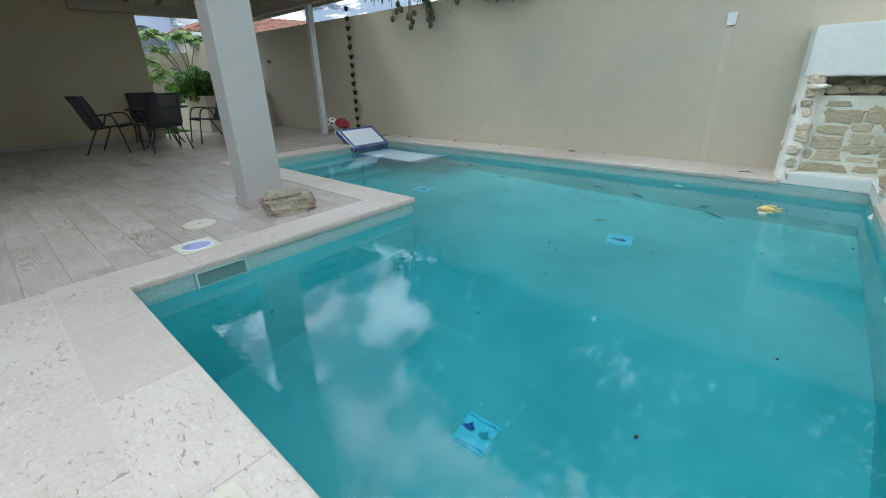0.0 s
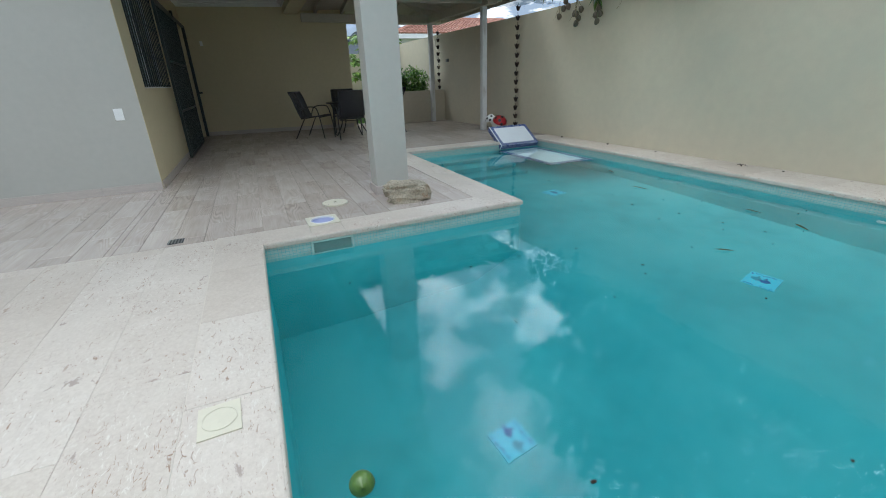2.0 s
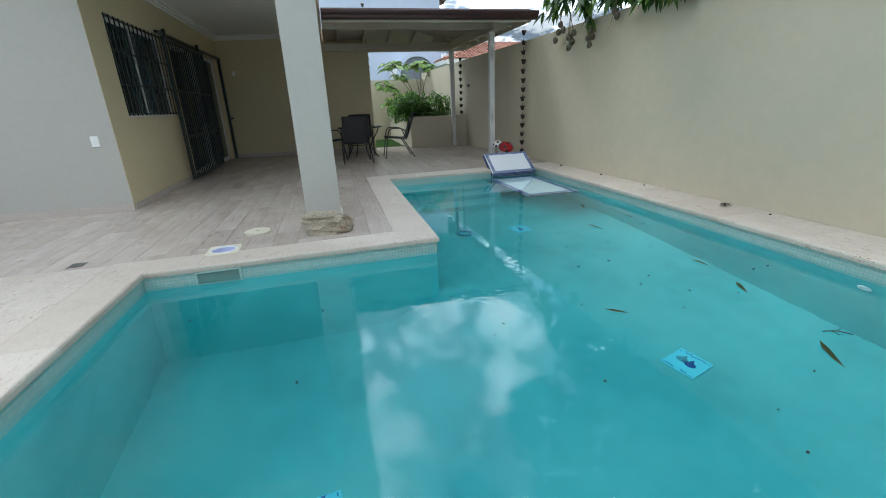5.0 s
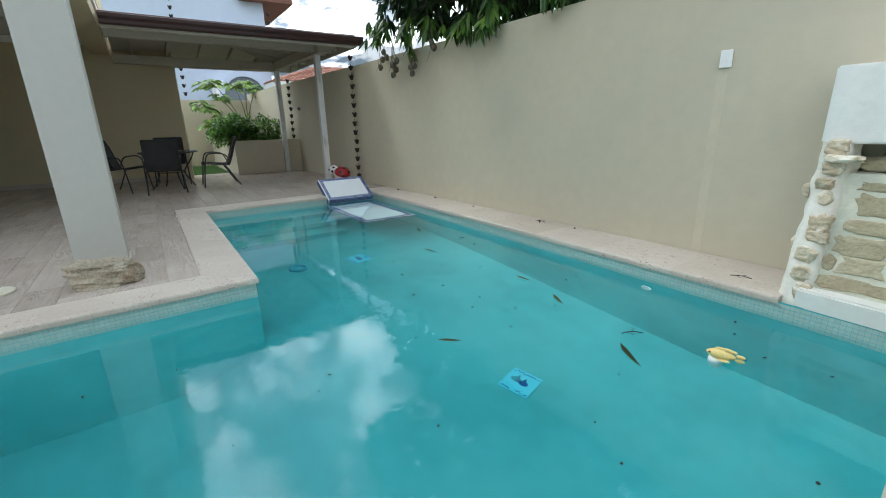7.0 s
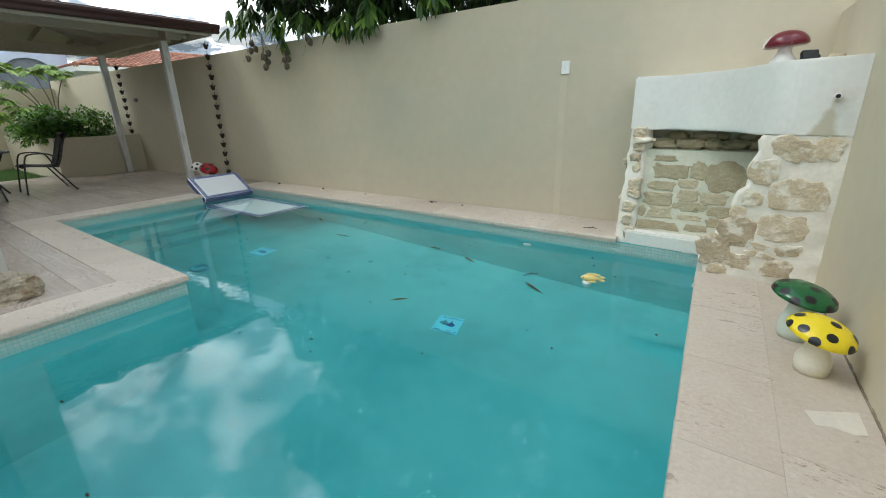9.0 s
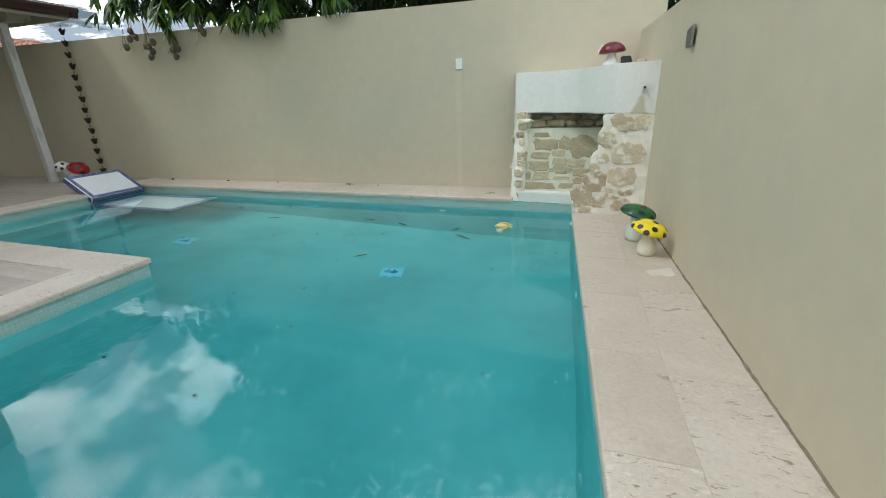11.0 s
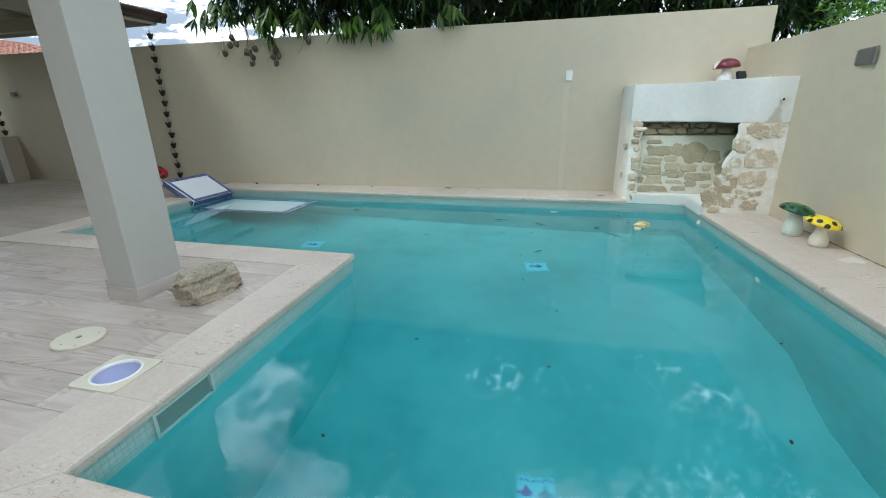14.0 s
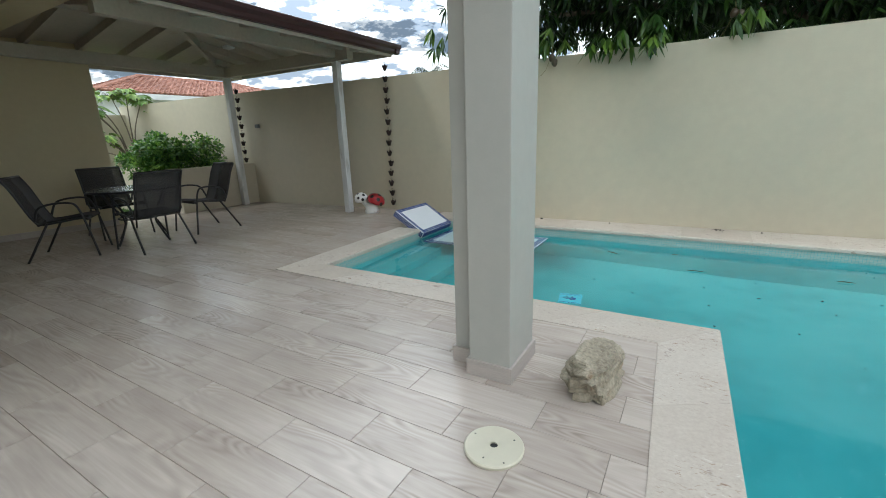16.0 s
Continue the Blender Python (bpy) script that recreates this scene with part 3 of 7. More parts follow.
canopy = empty("timber_canopy", pose(0, 0, 0), "whitewashed timber hip roof on two weathered posts", "canopy", kind="structure")
bm = bmesh.new()
hipn = (RX, NY - HALF)
for tri in ([(EX, RS), (EX, NY), hipn, (RX, RS)], [(EX, NY), (WX, NY), hipn], [(WX, NY), (WX, RS), (RX, RS), hipn]):
    prism(bm, tri, lambda x, y: roof_z(x, y) + 0.10, lambda x, y: roof_z(x, y) + 0.14)
part("roof_boarding", bm, M_WOODW, canopy)
bm = bmesh.new()
for tri in ([(EX, RS), (EX, NY), hipn, (RX, RS)], [(EX, NY), (WX, NY), hipn], [(WX, NY), (WX, RS), (RX, RS), hipn]):
    prism(bm, tri, lambda x, y: roof_z(x, y) + 0.145, lambda x, y: roof_z(x, y) + 0.17)
part("roof_sheet", bm, M_ROOFTOP, canopy)


def rafter(a, b, w=0.05, h=0.11):
    a, b = Vector(a), Vector(b)
    d = (b - a).normalized()
    s = Vector((-d.y, d.x, 0)).normalized() * w / 2
    bm = bmesh.new()
    vs = []
    for p in (a, b):
        for sx, dz in ((-1, 0), (1, 0), (1, -h), (-1, -h)):
            vs.append(bm.verts.new(p + s * sx + Vector((0, 0, dz))))
    for f in ((0, 1, 2, 3), (7, 6, 5, 4), (0, 4, 5, 1), (1, 5, 6, 2), (2, 6, 7, 3), (3, 7, 4, 0)):
        bm.faces.new([vs[i] for i in f])
    bmesh.ops.recalc_face_normals(bm, faces=bm.faces)
    part("rafter", bm, M_WOODW, canopy)


def rz(x, y):
    return roof_z(x, y) + 0.098


y = RS + 0.35
while y < NY - 0.3:
    d = min(HALF, NY - y)
    for sgn, ex in ((1, EX), (-1, WX)):
        xi = ex - sgn * d
        rafter((ex - sgn * 0.05, y, rz(ex - sgn * 0.05, y)), (xi, y, rz(xi, y)))
    y += 0.62
for k in range(-2, 3):
    x = RX + k * 0.68
    yi = NY - (HALF - abs(x - RX))
    rafter((x, NY - 0.05, rz(x, NY - 0.05)), (x, yi, rz(x, yi)))
rafter((EX, NY, rz(EX, NY)), (*hipn, rz(*hipn)), 0.06, 0.14)
rafter((WX, NY, rz(WX, NY)), (*hipn, rz(*hipn)), 0.06, 0.14)
rafter((RX, RS, rz(RX, RS)), (*hipn, rz(*hipn)), 0.06, 0.16)
PX2, PY2, PX1, PY1 = -8.15, 5.30, -10.96, 5.23
BZ0, BZ1 = 2.46, 2.64
part("beam", B(PX2 - 0.06, PX2 + 0.06, RS, PY2 + 0.3, BZ0 + 0.05, BZ1 + 0.08, bevel=0.006), M_WOODW, canopy)
part("beam", P([(PX1 - 0.3, PY1 - 0.08), (PX2 + 0.3, PY2 - 0.06), (PX2 + 0.3, PY2 + 0.06), (PX1 - 0.3, PY1 + 0.04)], BZ0, BZ1), M_WOODW, canopy)
part("beam", B(PX1 - 0.06, PX1 + 0.06, 1.98, PY1 + 0.3, BZ0, BZ1 - 0.003, bevel=0.006), M_WOODW, canopy)
part("fascia", B(EX - 0.03, EX, RS, NY, EAVE - 0.05, EAVE + 0.11, bevel=0.003), M_WOODW, canopy)
part("fascia", B(WX, EX - 0.031, NY - 0.03, NY, EAVE - 0.05, EAVE + 0.11, bevel=0.003), M_WOODW, canopy)
part("fascia", B(WX, WX + 0.03, RS, NY - 0.031, EAVE - 0.05, EAVE + 0.11, bevel=0.003), M_WOODW, canopy)


def gutter(a, b, out):
    """A dark moulded gutter from a to b, standing out along 'out'."""
    prof = [(0.0, -0.02), (0.05, -0.02), (0.075, 0.0), (0.08, 0.04), (0.115, 0.075), (0.12, 0.115), (0.105, 0.125), (0.10, 0.10), (0.0, 0.12)]
    bm = bmesh.new()
    rings = []
    for p in (a, b):
        rings.append([bm.verts.new((p[0] + out[0] * u, p[1] + out[1] * u, EAVE + 0.01 + v)) for u, v in prof])
    k = len(prof)
    for i in range(k):
        bm.faces.new((rings[0][i], rings[0][(i + 1) % k], rings[1][(i + 1) % k], rings[1][i]))
    bm.faces.new(rings[0][::-1])
    bm.faces.new(rings[1])
    bmesh.ops.recalc_face_normals(bm, faces=bm.faces)
    part("gutter", bm, M_GUTTER, canopy, "dark brown metal gutter")


gutter((EX + 0.002, RS), (EX + 0.002, NY + 0.12), (1, 0))
gutter((WX - 0.1, NY + 0.002), (EX + 0.1, NY + 0.002), (0, 1))
gutter((WX - 0.002, RS), (WX - 0.002, NY + 0.12), (-1, 0))


def post(x, y):
    bm = bmesh.new()
    box(bm, x - 0.055, x + 0.055, y - 0.055, y + 0.055, 0.0, BZ0, bevel=0.008)
    part("post", bm, M_POST, canopy, "weathered white square timber post")


post(PX1, PY1)
post(PX2, PY2)

# ---- stone niche in the corner of the pool ----
M_STUCCO = mat("weathered_white_stucco", (0.72, 0.71, 0.66), 0.75, vary=0.06, scale=2.5, fine=25, bump=0.12, stain=(0.50, 0.47, 0.38), stain_scale=2.2, stain_at=(0.60, 0.80), coords="World")
M_MORTAR = mat("white_mortar", (0.78, 0.745, 0.66), 0.85, vary=0.10, scale=4, fine=40, bump=0.3, bump_scale=30, coords="World")
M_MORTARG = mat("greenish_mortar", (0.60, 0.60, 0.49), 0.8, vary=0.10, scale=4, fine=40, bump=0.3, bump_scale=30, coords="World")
M_STONE = mat("tan_fieldstone", (0.52, 0.405, 0.26), 0.85, vary=0.34, scale=13, fine=70, bump=0.9, bump_scale=38, rand=0.9, tint=(0.73, 0.63, 0.46), stain=(0.76, 0.72, 0.62), stain_scale=10.0, stain_at=(0.50, 0.62))
# Tan fieldstone, somewhat darker than the pier stones, with brown patches.
M_STONEG = mat("darker_tan_fieldstone", (0.44, 0.37, 0.22), 0.85, vary=0.38, scale=14, fine=60, bump=0.8, bump_scale=38, rand=1.1, tint=(0.61, 0.54, 0.38), stain=(0.30, 0.25, 0.16), stain_scale=8.0, stain_at=(0.58, 0.74))

def stained_stucco():
    """The hood's stucco: white, with the tan run of water under the spout."""
    m = mat("run_stained_stucco", (0.72, 0.72, 0.68), 0.75, vary=0.06, scale=2.5, fine=25, bump=0.12, stain=(0.50, 0.47, 0.40), stain_scale=2.6, stain_at=(0.62, 0.82), coords="World")
    n, l = m.node_tree.nodes, m.node_tree.links
    b = n["Principled BSDF"]
    old = b.inputs["Base Color"].links[0].from_socket
    geo = n.new("ShaderNodeNewGeometry")
    sep = n.new("ShaderNodeSeparateXYZ")
    l.new(geo.outputs["Position"], sep.inputs[0])
    rag = n.new("ShaderNodeTexNoise"); rag.inputs["Scale"].default_value = 14.0; rag.inputs["Detail"].default_value = 5

    def op(kind, p, q):
        k = n.new("ShaderNodeMath"); k.operation = kind
        for i, v in enumerate((p, q)):
            if isinstance(v, (int, float)):
                k.inputs[i].default_value = v
            elif v is not None:
                l.new(v, k.inputs[i])
        return k.outputs[0]
    l.new(geo.outputs["Position"], rag.inputs["Vector"])
    fall = op("SUBTRACT", 1.165, sep.outputs["Z"])
    half = op("ADD", op("MULTIPLY", fall, 0.30), 0.016)
    side = op("ABSOLUTE", op("SUBTRACT", op("ADD", sep.outputs["X"], op("MULTIPLY", fall, 0.12)), 1.04), None)
    inside = op("SUBTRACT", half, side)
    inside = op("ADD", inside, op("MULTIPLY", op("SUBTRACT", rag.outputs["Fac"], 0.5), 0.06))
    soft = n.new("ShaderNodeMapRange"); soft.inputs["From Max"].default_value = 0.03
    l.new(inside, soft.inputs["Value"])
    mask = op("MULTIPLY", op("MULTIPLY", soft.outputs[0], op("GREATER_THAN", fall, 0.0)), 0.85)
    mx = n.new("ShaderNodeMix"); mx.data_type = "RGBA"
    mx.inputs[7].default_value = (0.50, 0.46, 0.34, 1)
    l.new(mask, mx.inputs["Factor"]); l.new(old, mx.inputs[6]); l.new(mx.outputs[2], b.inputs["Base Color"])
    return m


def field_stone(bm, w, h, d, seed, m, blocky=0.5):
    """A broken stone bedded in mortar, facing -y: an angular outline, a nearly flat face with ridges and chipped edges."""
    rr = random.Random(seed * 13 + 5)
    off = Vector((seed * 3.7, seed * 1.3, seed * 7.1))
    n = 22
    corner = rr.uniform(0, 1.5)
    outline = []
    for k in range(n):
        a = k * math.tau / n
        c, s = math.cos(a), math.sin(a)
        e = blocky
        x, z = math.copysign(abs(c) ** e, c), math.copysign(abs(s) ** e, s)
        g = 1.0 + 0.30 * noise.noise(Vector((c, s, 0)) * 1.4 + off) + 0.24 * noise.noise(Vector((c, s, 3)) * 3.0 + off) + rr.uniform(-0.05, 0.05)
        outline.append((x * g, z * g))
    tilt_x, tilt_z = rr.uniform(-0.3, 0.3), rr.uniform(-0.35, 0.35)
    rings = []
    for rad, lift in ((1.04, -1.6), (1.0, 0.15), (0.94, 0.62), (0.82, 0.9), (0.62, 1.0), (0.38, 1.02), (0.16, 1.0)):
        row = []
        for x, z in outline:
            px, pz = x * rad * w / 2, z * rad * h / 2
            q = Vector((px, 0, pz)) + off
            ridge = abs(noise.noise(Vector((px * 9, 1.0, pz * 26)) + off))
            y = lift + (tilt_x * x + tilt_z * z) * rad * 0.8 + (0.55 * noise.noise(q * 14) + 0.7 * ridge + 0.35 * noise.noise(q * 42) if lift > 0 else 0)
            row.append(bm.verts.new(m @ Vector((px, -d * y * 0.5, pz))))
        rings.append(row)
    for p, q in zip(rings, rings[1:]):
        for k in range(n):
            bm.faces.new((p[k], p[(k + 1) % n], q[(k + 1) % n], q[k]))
    bm.faces.new(rings[-1])
    bmesh.ops.recalc_face_normals(bm, faces=bm.faces)


def rough_stone(bm, w, h, d, seed, m, sub=2, power=0.55):
    """A loose stone: a boxy ball with an uneven, broken surface."""
    r = bmesh.ops.create_icosphere(bm, subdivisions=sub, radius=1.0)
    off = Vector((seed * 3.7, seed * 1.3, seed * 7.1))
    for v in r["verts"]:
        c = v.co.copy()
        c = Vector([math.copysign(abs(a) ** power, a) for a in c])
        k = 1.0 + 0.34 * noise.noise(c * 1.5 + off) + 0.16 * noise.noise(c * 3.4 + off) + 0.06 * noise.noise(c * 8.0 + off)
        v.co = m @ Vector((c.x * w / 2 * k, c.y * d / 2 * (0.75 + 0.25 * k), c.z * h / 2 * k))


fountain = empty("stone_niche", pose(0, 0, 0), "white stucco and fieldstone niche in the pool corner", "fountain", kind="structure")
HOOD = [Vector(p) for p in ((-0.22, 5.62), (0.02, 5.615), (0.26, 5.58), (0.44, 5.46), (0.58, 5.27), (0.70, 5.06), (0.81, 4.92), (0.95, 4.868), (1.168, 4.86))]


def make_hood():
    """The hood over the niche: along the north wall, then forward and on to the east wall over the broad pier."""
    bm = bmesh.new()
    pts = curve([(p.x, p.y, 0) for p in HOOD], 4)
    cols = []
    for k, f in enumerate(pts):
        t = k / (len(pts) - 1)
        zt = 1.388 + 0.006 * t + 0.004 * noise.noise(Vector((t * 9, 1, 0)))
        zb = 0.953 + 0.006 * noise.noise(Vector((t * 9, 2, 0)))
        bx_ = -0.30 + 1.45 * t
        cols.append([bm.verts.new((f.x, f.y, zb)), bm.verts.new((f.x, f.y, zt)), bm.verts.new((bx_, 6.07, zt)), bm.verts.new((bx_, 6.07, zb))])
    for a, b in zip(cols, cols[1:]):
        for i in range(4):
            bm.faces.new((a[i], a[(i + 1) % 4], b[(i + 1) % 4], b[i]))
    bm.faces.new(cols[0][::-1])
    bm.faces.new(cols[-1])
    bmesh.ops.recalc_face_normals(bm, faces=bm.faces)
    bmesh.ops.bevel(bm, geom=[e for e in bm.edges if e.calc_face_angle(0) > 0.9], offset=0.010, segments=2, affect="EDGES")
    part("hood", bm, stained_stucco(), fountain, "white stucco hood with a tan water stain")


make_hood()


def pier_left(z):
    """The ragged left edge of the broad pier."""
    return 0.50 + 0.26 * max(0.0, z) / 0.94 + 0.07 * noise.noise(Vector((0.3, 0.0, z * 7))) + 0.03 * noise.noise(Vector((0.3, 4.0, z * 19)))


def slim_front(z):
    return 5.605 - 0.14 * (1 - min(1.0, max(0.0, z) / 0.75))


def back_y(z):
    return 5.50 + 0.22 * z


def sheet(bm, rows):
    for a, b in zip(rows, rows[1:]):
        for i in range(len(a) - 1):
            bm.faces.new((a[i], a[i + 1], b[i + 1], b[i]))
    bmesh.ops.recalc_face_normals(bm, faces=bm.faces)


def make_piers():
    rr = random.Random(11)
    bm = bmesh.new()
    count = 34
    grid = []
    for j in range(count + 1):
        z = -0.15 + 1.11 * j / count
        left, right = pier_left(z), east_x(4.86) + 0.012
        line = [bm.verts.new((left + 0.27, 5.60, z)), bm.verts.new((left + 0.10, 5.15, z)), bm.verts.new((left + 0.015, 4.94, z))]
        for i in range(28):
            x = left + (right - left) * i / 27
            y = 4.868 + 0.013 * noise.noise(Vector((x * 9, z * 9, 1.0))) + 0.010 * noise.noise(Vector((x * 24, z * 24, 1.0))) + (0.03 if i == 0 else 0.0)
            line.append(bm.verts.new((x, y, z)))
        grid.append(line)
    sheet(bm, grid)
    part("mortar_pier", bm, M_MORTAR, fountain, "white mortar pier set with fieldstones", smooth=True)
    # slim pier: its side runs back to the wall
    bm = bmesh.new()
    grid = []
    for j in range(count + 1):
        z = -0.12 + 1.08 * j / count
        wob = 0.018 * noise.noise(Vector((5, 1, z * 9)))
        f = slim_front(z) + 0.02 * noise.noise(Vector((1, 4, z * 10)))
        xr = -0.075 + 0.03 * noise.noise(Vector((3, 1, z * 9)))
        xl = -0.205 - 0.02 * (1 - z)
        ring = [(-0.30, 6.06), (xl + wob - 0.05, f + 0.26), (xl + wob - 0.01, f + 0.03), (xl + wob + 0.02, f), (-0.13, f - 0.006), (xr - 0.02, f), (xr, f + 0.03), (xr + 0.02, 5.75)]
        grid.append([bm.verts.new((x, y, z)) for x, y in ring])
    sheet(bm, grid)
    part("mortar_pier", bm, M_MORTAR, fountain, "slim pier of mortar and rough stones", smooth=True)
    z, k = 0.05, 70
    while z < 0.93:
        h = rr.uniform(0.07, 0.13)
        bm = bmesh.new()
        field_stone(bm, rr.uniform(0.08, 0.12), h, 0.035, k, pose(-0.13 + rr.uniform(-0.02, 0.02), slim_front(z) - 0.004, z), 0.8)
        part("stone", bm, M_STONE, fountain)
        z += h * rr.uniform(1.0, 1.35)
        k += 1
    bm = bmesh.new()
    rough_stone(bm, 0.17, 0.05, 0.14, 5, pose(-0.10, slim_front(0.86) + 0.02, 0.865), sub=3)
    part("stone", bm, M_STONE, fountain)
    for yy, zz, w, h in ((5.70, 0.30, 0.10, 0.14), (5.70, 0.66, 0.09, 0.10)):
        bm = bmesh.new()
        field_stone(bm, w, h, 0.03, k, pose(-0.228 - (yy - 5.6) * 0.16 - 0.012 * (1 - zz), yy, zz, 0, 0, -100), 0.75)
        part("stone", bm, M_STONE, fountain)
        k += 1
    # stones in the broad pier: x, height, width, tall
    for k, (x, zz, w, h) in enumerate(((0.93, 0.875, 0.22, 0.14), (1.07, 0.885, 0.13, 0.12), (0.78, 0.74, 0.15, 0.15), (0.98, 0.60, 0.27, 0.18), (0.75, 0.55, 0.10, 0.09), (0.70, 0.31, 0.22, 0.19),
                                      (0.95, 0.38, 0.25, 0.17), (0.99, 0.235, 0.13, 0.07), (0.84, 0.245, 0.09, 0.045), (0.585, 0.18, 0.20, 0.19), (0.74, 0.12, 0.16, 0.10), (0.95, 0.10, 0.16, 0.12),
                                      (0.88, 0.18, 0.09, 0.04), (0.68, 0.46, 0.10, 0.08), (0.80, 0.19, 0.07, 0.04), (0.62, 0.04, 0.12, 0.06))):
        bm = bmesh.new()
        field_stone(bm, w * 1.06, h * 1.08, 0.013, k + 3, pose(x, 4.866, zz) @ Matrix.Rotation(rr.uniform(-0.25, 0.25), 4, "Y"), 0.7)
        part("stone", bm, M_STONE, fountain)
    # back wall, leaning back, with a ledge
    bm = bmesh.new()
    grid = []
    for j in range(14):
        z = -0.10 + 0.88 * j / 13
        grid.append([bm.verts.new((-0.16 + 1.36 * i / 24, back_y(z) + 0.010 * noise.noise(Vector((i * 0.5, z * 9, 3))), z)) for i in range(25)])
    grid.append([bm.verts.new((-0.16 + 1.36 * i / 24, 5.90, 0.785)) for i in range(25)])
    grid.append([bm.verts.new((-0.16 + 1.36 * i / 24, 5.92, 0.97)) for i in range(25)])
    sheet(bm, grid)
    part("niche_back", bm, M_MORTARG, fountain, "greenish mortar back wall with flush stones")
    low = ((0.09, 0.14, 0.33, 0.08), (0.41, 0.15, 0.16, 0.06), (0.34, 0.23, 0.19, 0.04), (0.11, 0.25, 0.20, 0.10), (0.53, 0.21, 0.13, 0.07), (0.70, 0.19, 0.12, 0.05), (0.34, 0.32, 0.23, 0.07), (0.61, 0.30, 0.27, 0.09),
           (-0.04, 0.25, 0.06, 0.10), (0.85, 0.26, 0.10, 0.08))
    high = ((0.08, 0.37, 0.25, 0.11), (0.30, 0.41, 0.16, 0.09), (0.50, 0.40, 0.19, 0.09), (0.70, 0.40, 0.10, 0.06), (0.85, 0.39, 0.12, 0.14), (0.09, 0.48, 0.22, 0.08), (0.29, 0.51, 0.14, 0.07), (0.14, 0.60, 0.27, 0.12),
            (0.35, 0.62, 0.13, 0.15), (0.55, 0.57, 0.29, 0.24), (0.75, 0.53, 0.18, 0.15), (0.09, 0.71, 0.17, 0.05), (0.95, 0.56, 0.15, 0.12))
    k = 40
    for x, zz, w, h in low + high:
        bm = bmesh.new()
        field_stone(bm, w * 1.02, h * 1.04, 0.013, k, pose(x, back_y(zz) - 0.001, zz, -12, 0, 0), 0.42 if w > h * 1.3 else 0.75)
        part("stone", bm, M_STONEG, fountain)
        k += 1
    # loose stones on the ledge, in two uneven rows
    x = -0.08
    while x < 0.95:
        w = rr.uniform(0.13, 0.23)
        bm = bmesh.new()
        rough_stone(bm, w, rr.uniform(0.08, 0.11), 0.14, k, pose(x + w / 2, 5.83, 0.825), sub=3, power=0.8)
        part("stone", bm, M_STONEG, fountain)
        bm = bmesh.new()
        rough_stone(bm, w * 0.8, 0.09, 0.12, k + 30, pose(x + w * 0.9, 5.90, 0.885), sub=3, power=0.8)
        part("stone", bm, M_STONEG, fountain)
        x += w * 0.94
        k += 1
    bm = bmesh.new()
    prism(bm, [(-0.13, 5.42), (0.47, 5.385), (0.50, 4.885), (0.62, 4.90), (0.80, 5.57), (-0.13, 5.57)], -0.045, 0.085)
    bmesh.ops.bevel(bm, geom=list(bm.edges), offset=0.012, segments=2, affect="EDGES")
    part("sill", bm, M_STUCCO, fountain, "white stucco sill over the water")
    bm = bmesh.new()
    sp = Vector((1.045, 4.862, 1.18))
    tube(bm, [sp + Vector((0, 0.03, 0)), sp - Vector((0, 0.04, 0))], 0.016, 12)
    part("spout", bm, M_WHITE, fountain, "white plastic pipe spout")
    bm = bmesh.new()
    tube(bm, [sp - Vector((0, 0.0405, 0)), sp - Vector((0, 0.0415, 0))], 0.012, 12)
    part("spout_bore", bm, M_BLACK, fountain, "dark open bore")


make_piers()

# ---- painted mushrooms ----
M_YELLOW = mat("yellow_gloss_paint", (0.80, 0.62, 0.02), 0.25, vary=0.05)
M_GREEN = mat("dark_green_gloss_paint", (0.015, 0.11, 0.035), 0.22, vary=0.15, scale=9)
M_RED = mat("chipped_red_paint", (0.12, 0.004, 0.012), 0.3, vary=0.15, stain=(0.74, 0.70, 0.68), stain_scale=7.0, stain_at=(0.555, 0.57))
M_REDB = mat("red_gloss_paint", (0.36, 0.015, 0.02), 0.3, vary=0.1)
M_SPOT = mat("black_spot_paint", (0.012, 0.012, 0.012), 0.3, vary=0.1)
M_STEMY = mat("worn_cream_paint", (0.66, 0.63, 0.52), 0.55, vary=0.08, stain=(0.60, 0.55, 0.25), stain_scale=12.0, stain_at=(0.55, 0.68))
M_STEMG = mat("worn_pale_green_paint", (0.55, 0.62, 0.54), 0.55, vary=0.08, stain=(0.30, 0.31, 0.27), stain_scale=10.0, stain_at=(0.62, 0.72))
M_WHITEP = mat("white_gloss_paint", (0.78, 0.78, 0.75), 0.35, vary=0.04, stain=(0.55, 0.30, 0.28), stain_scale=14.0, stain_at=(0.66, 0.70))


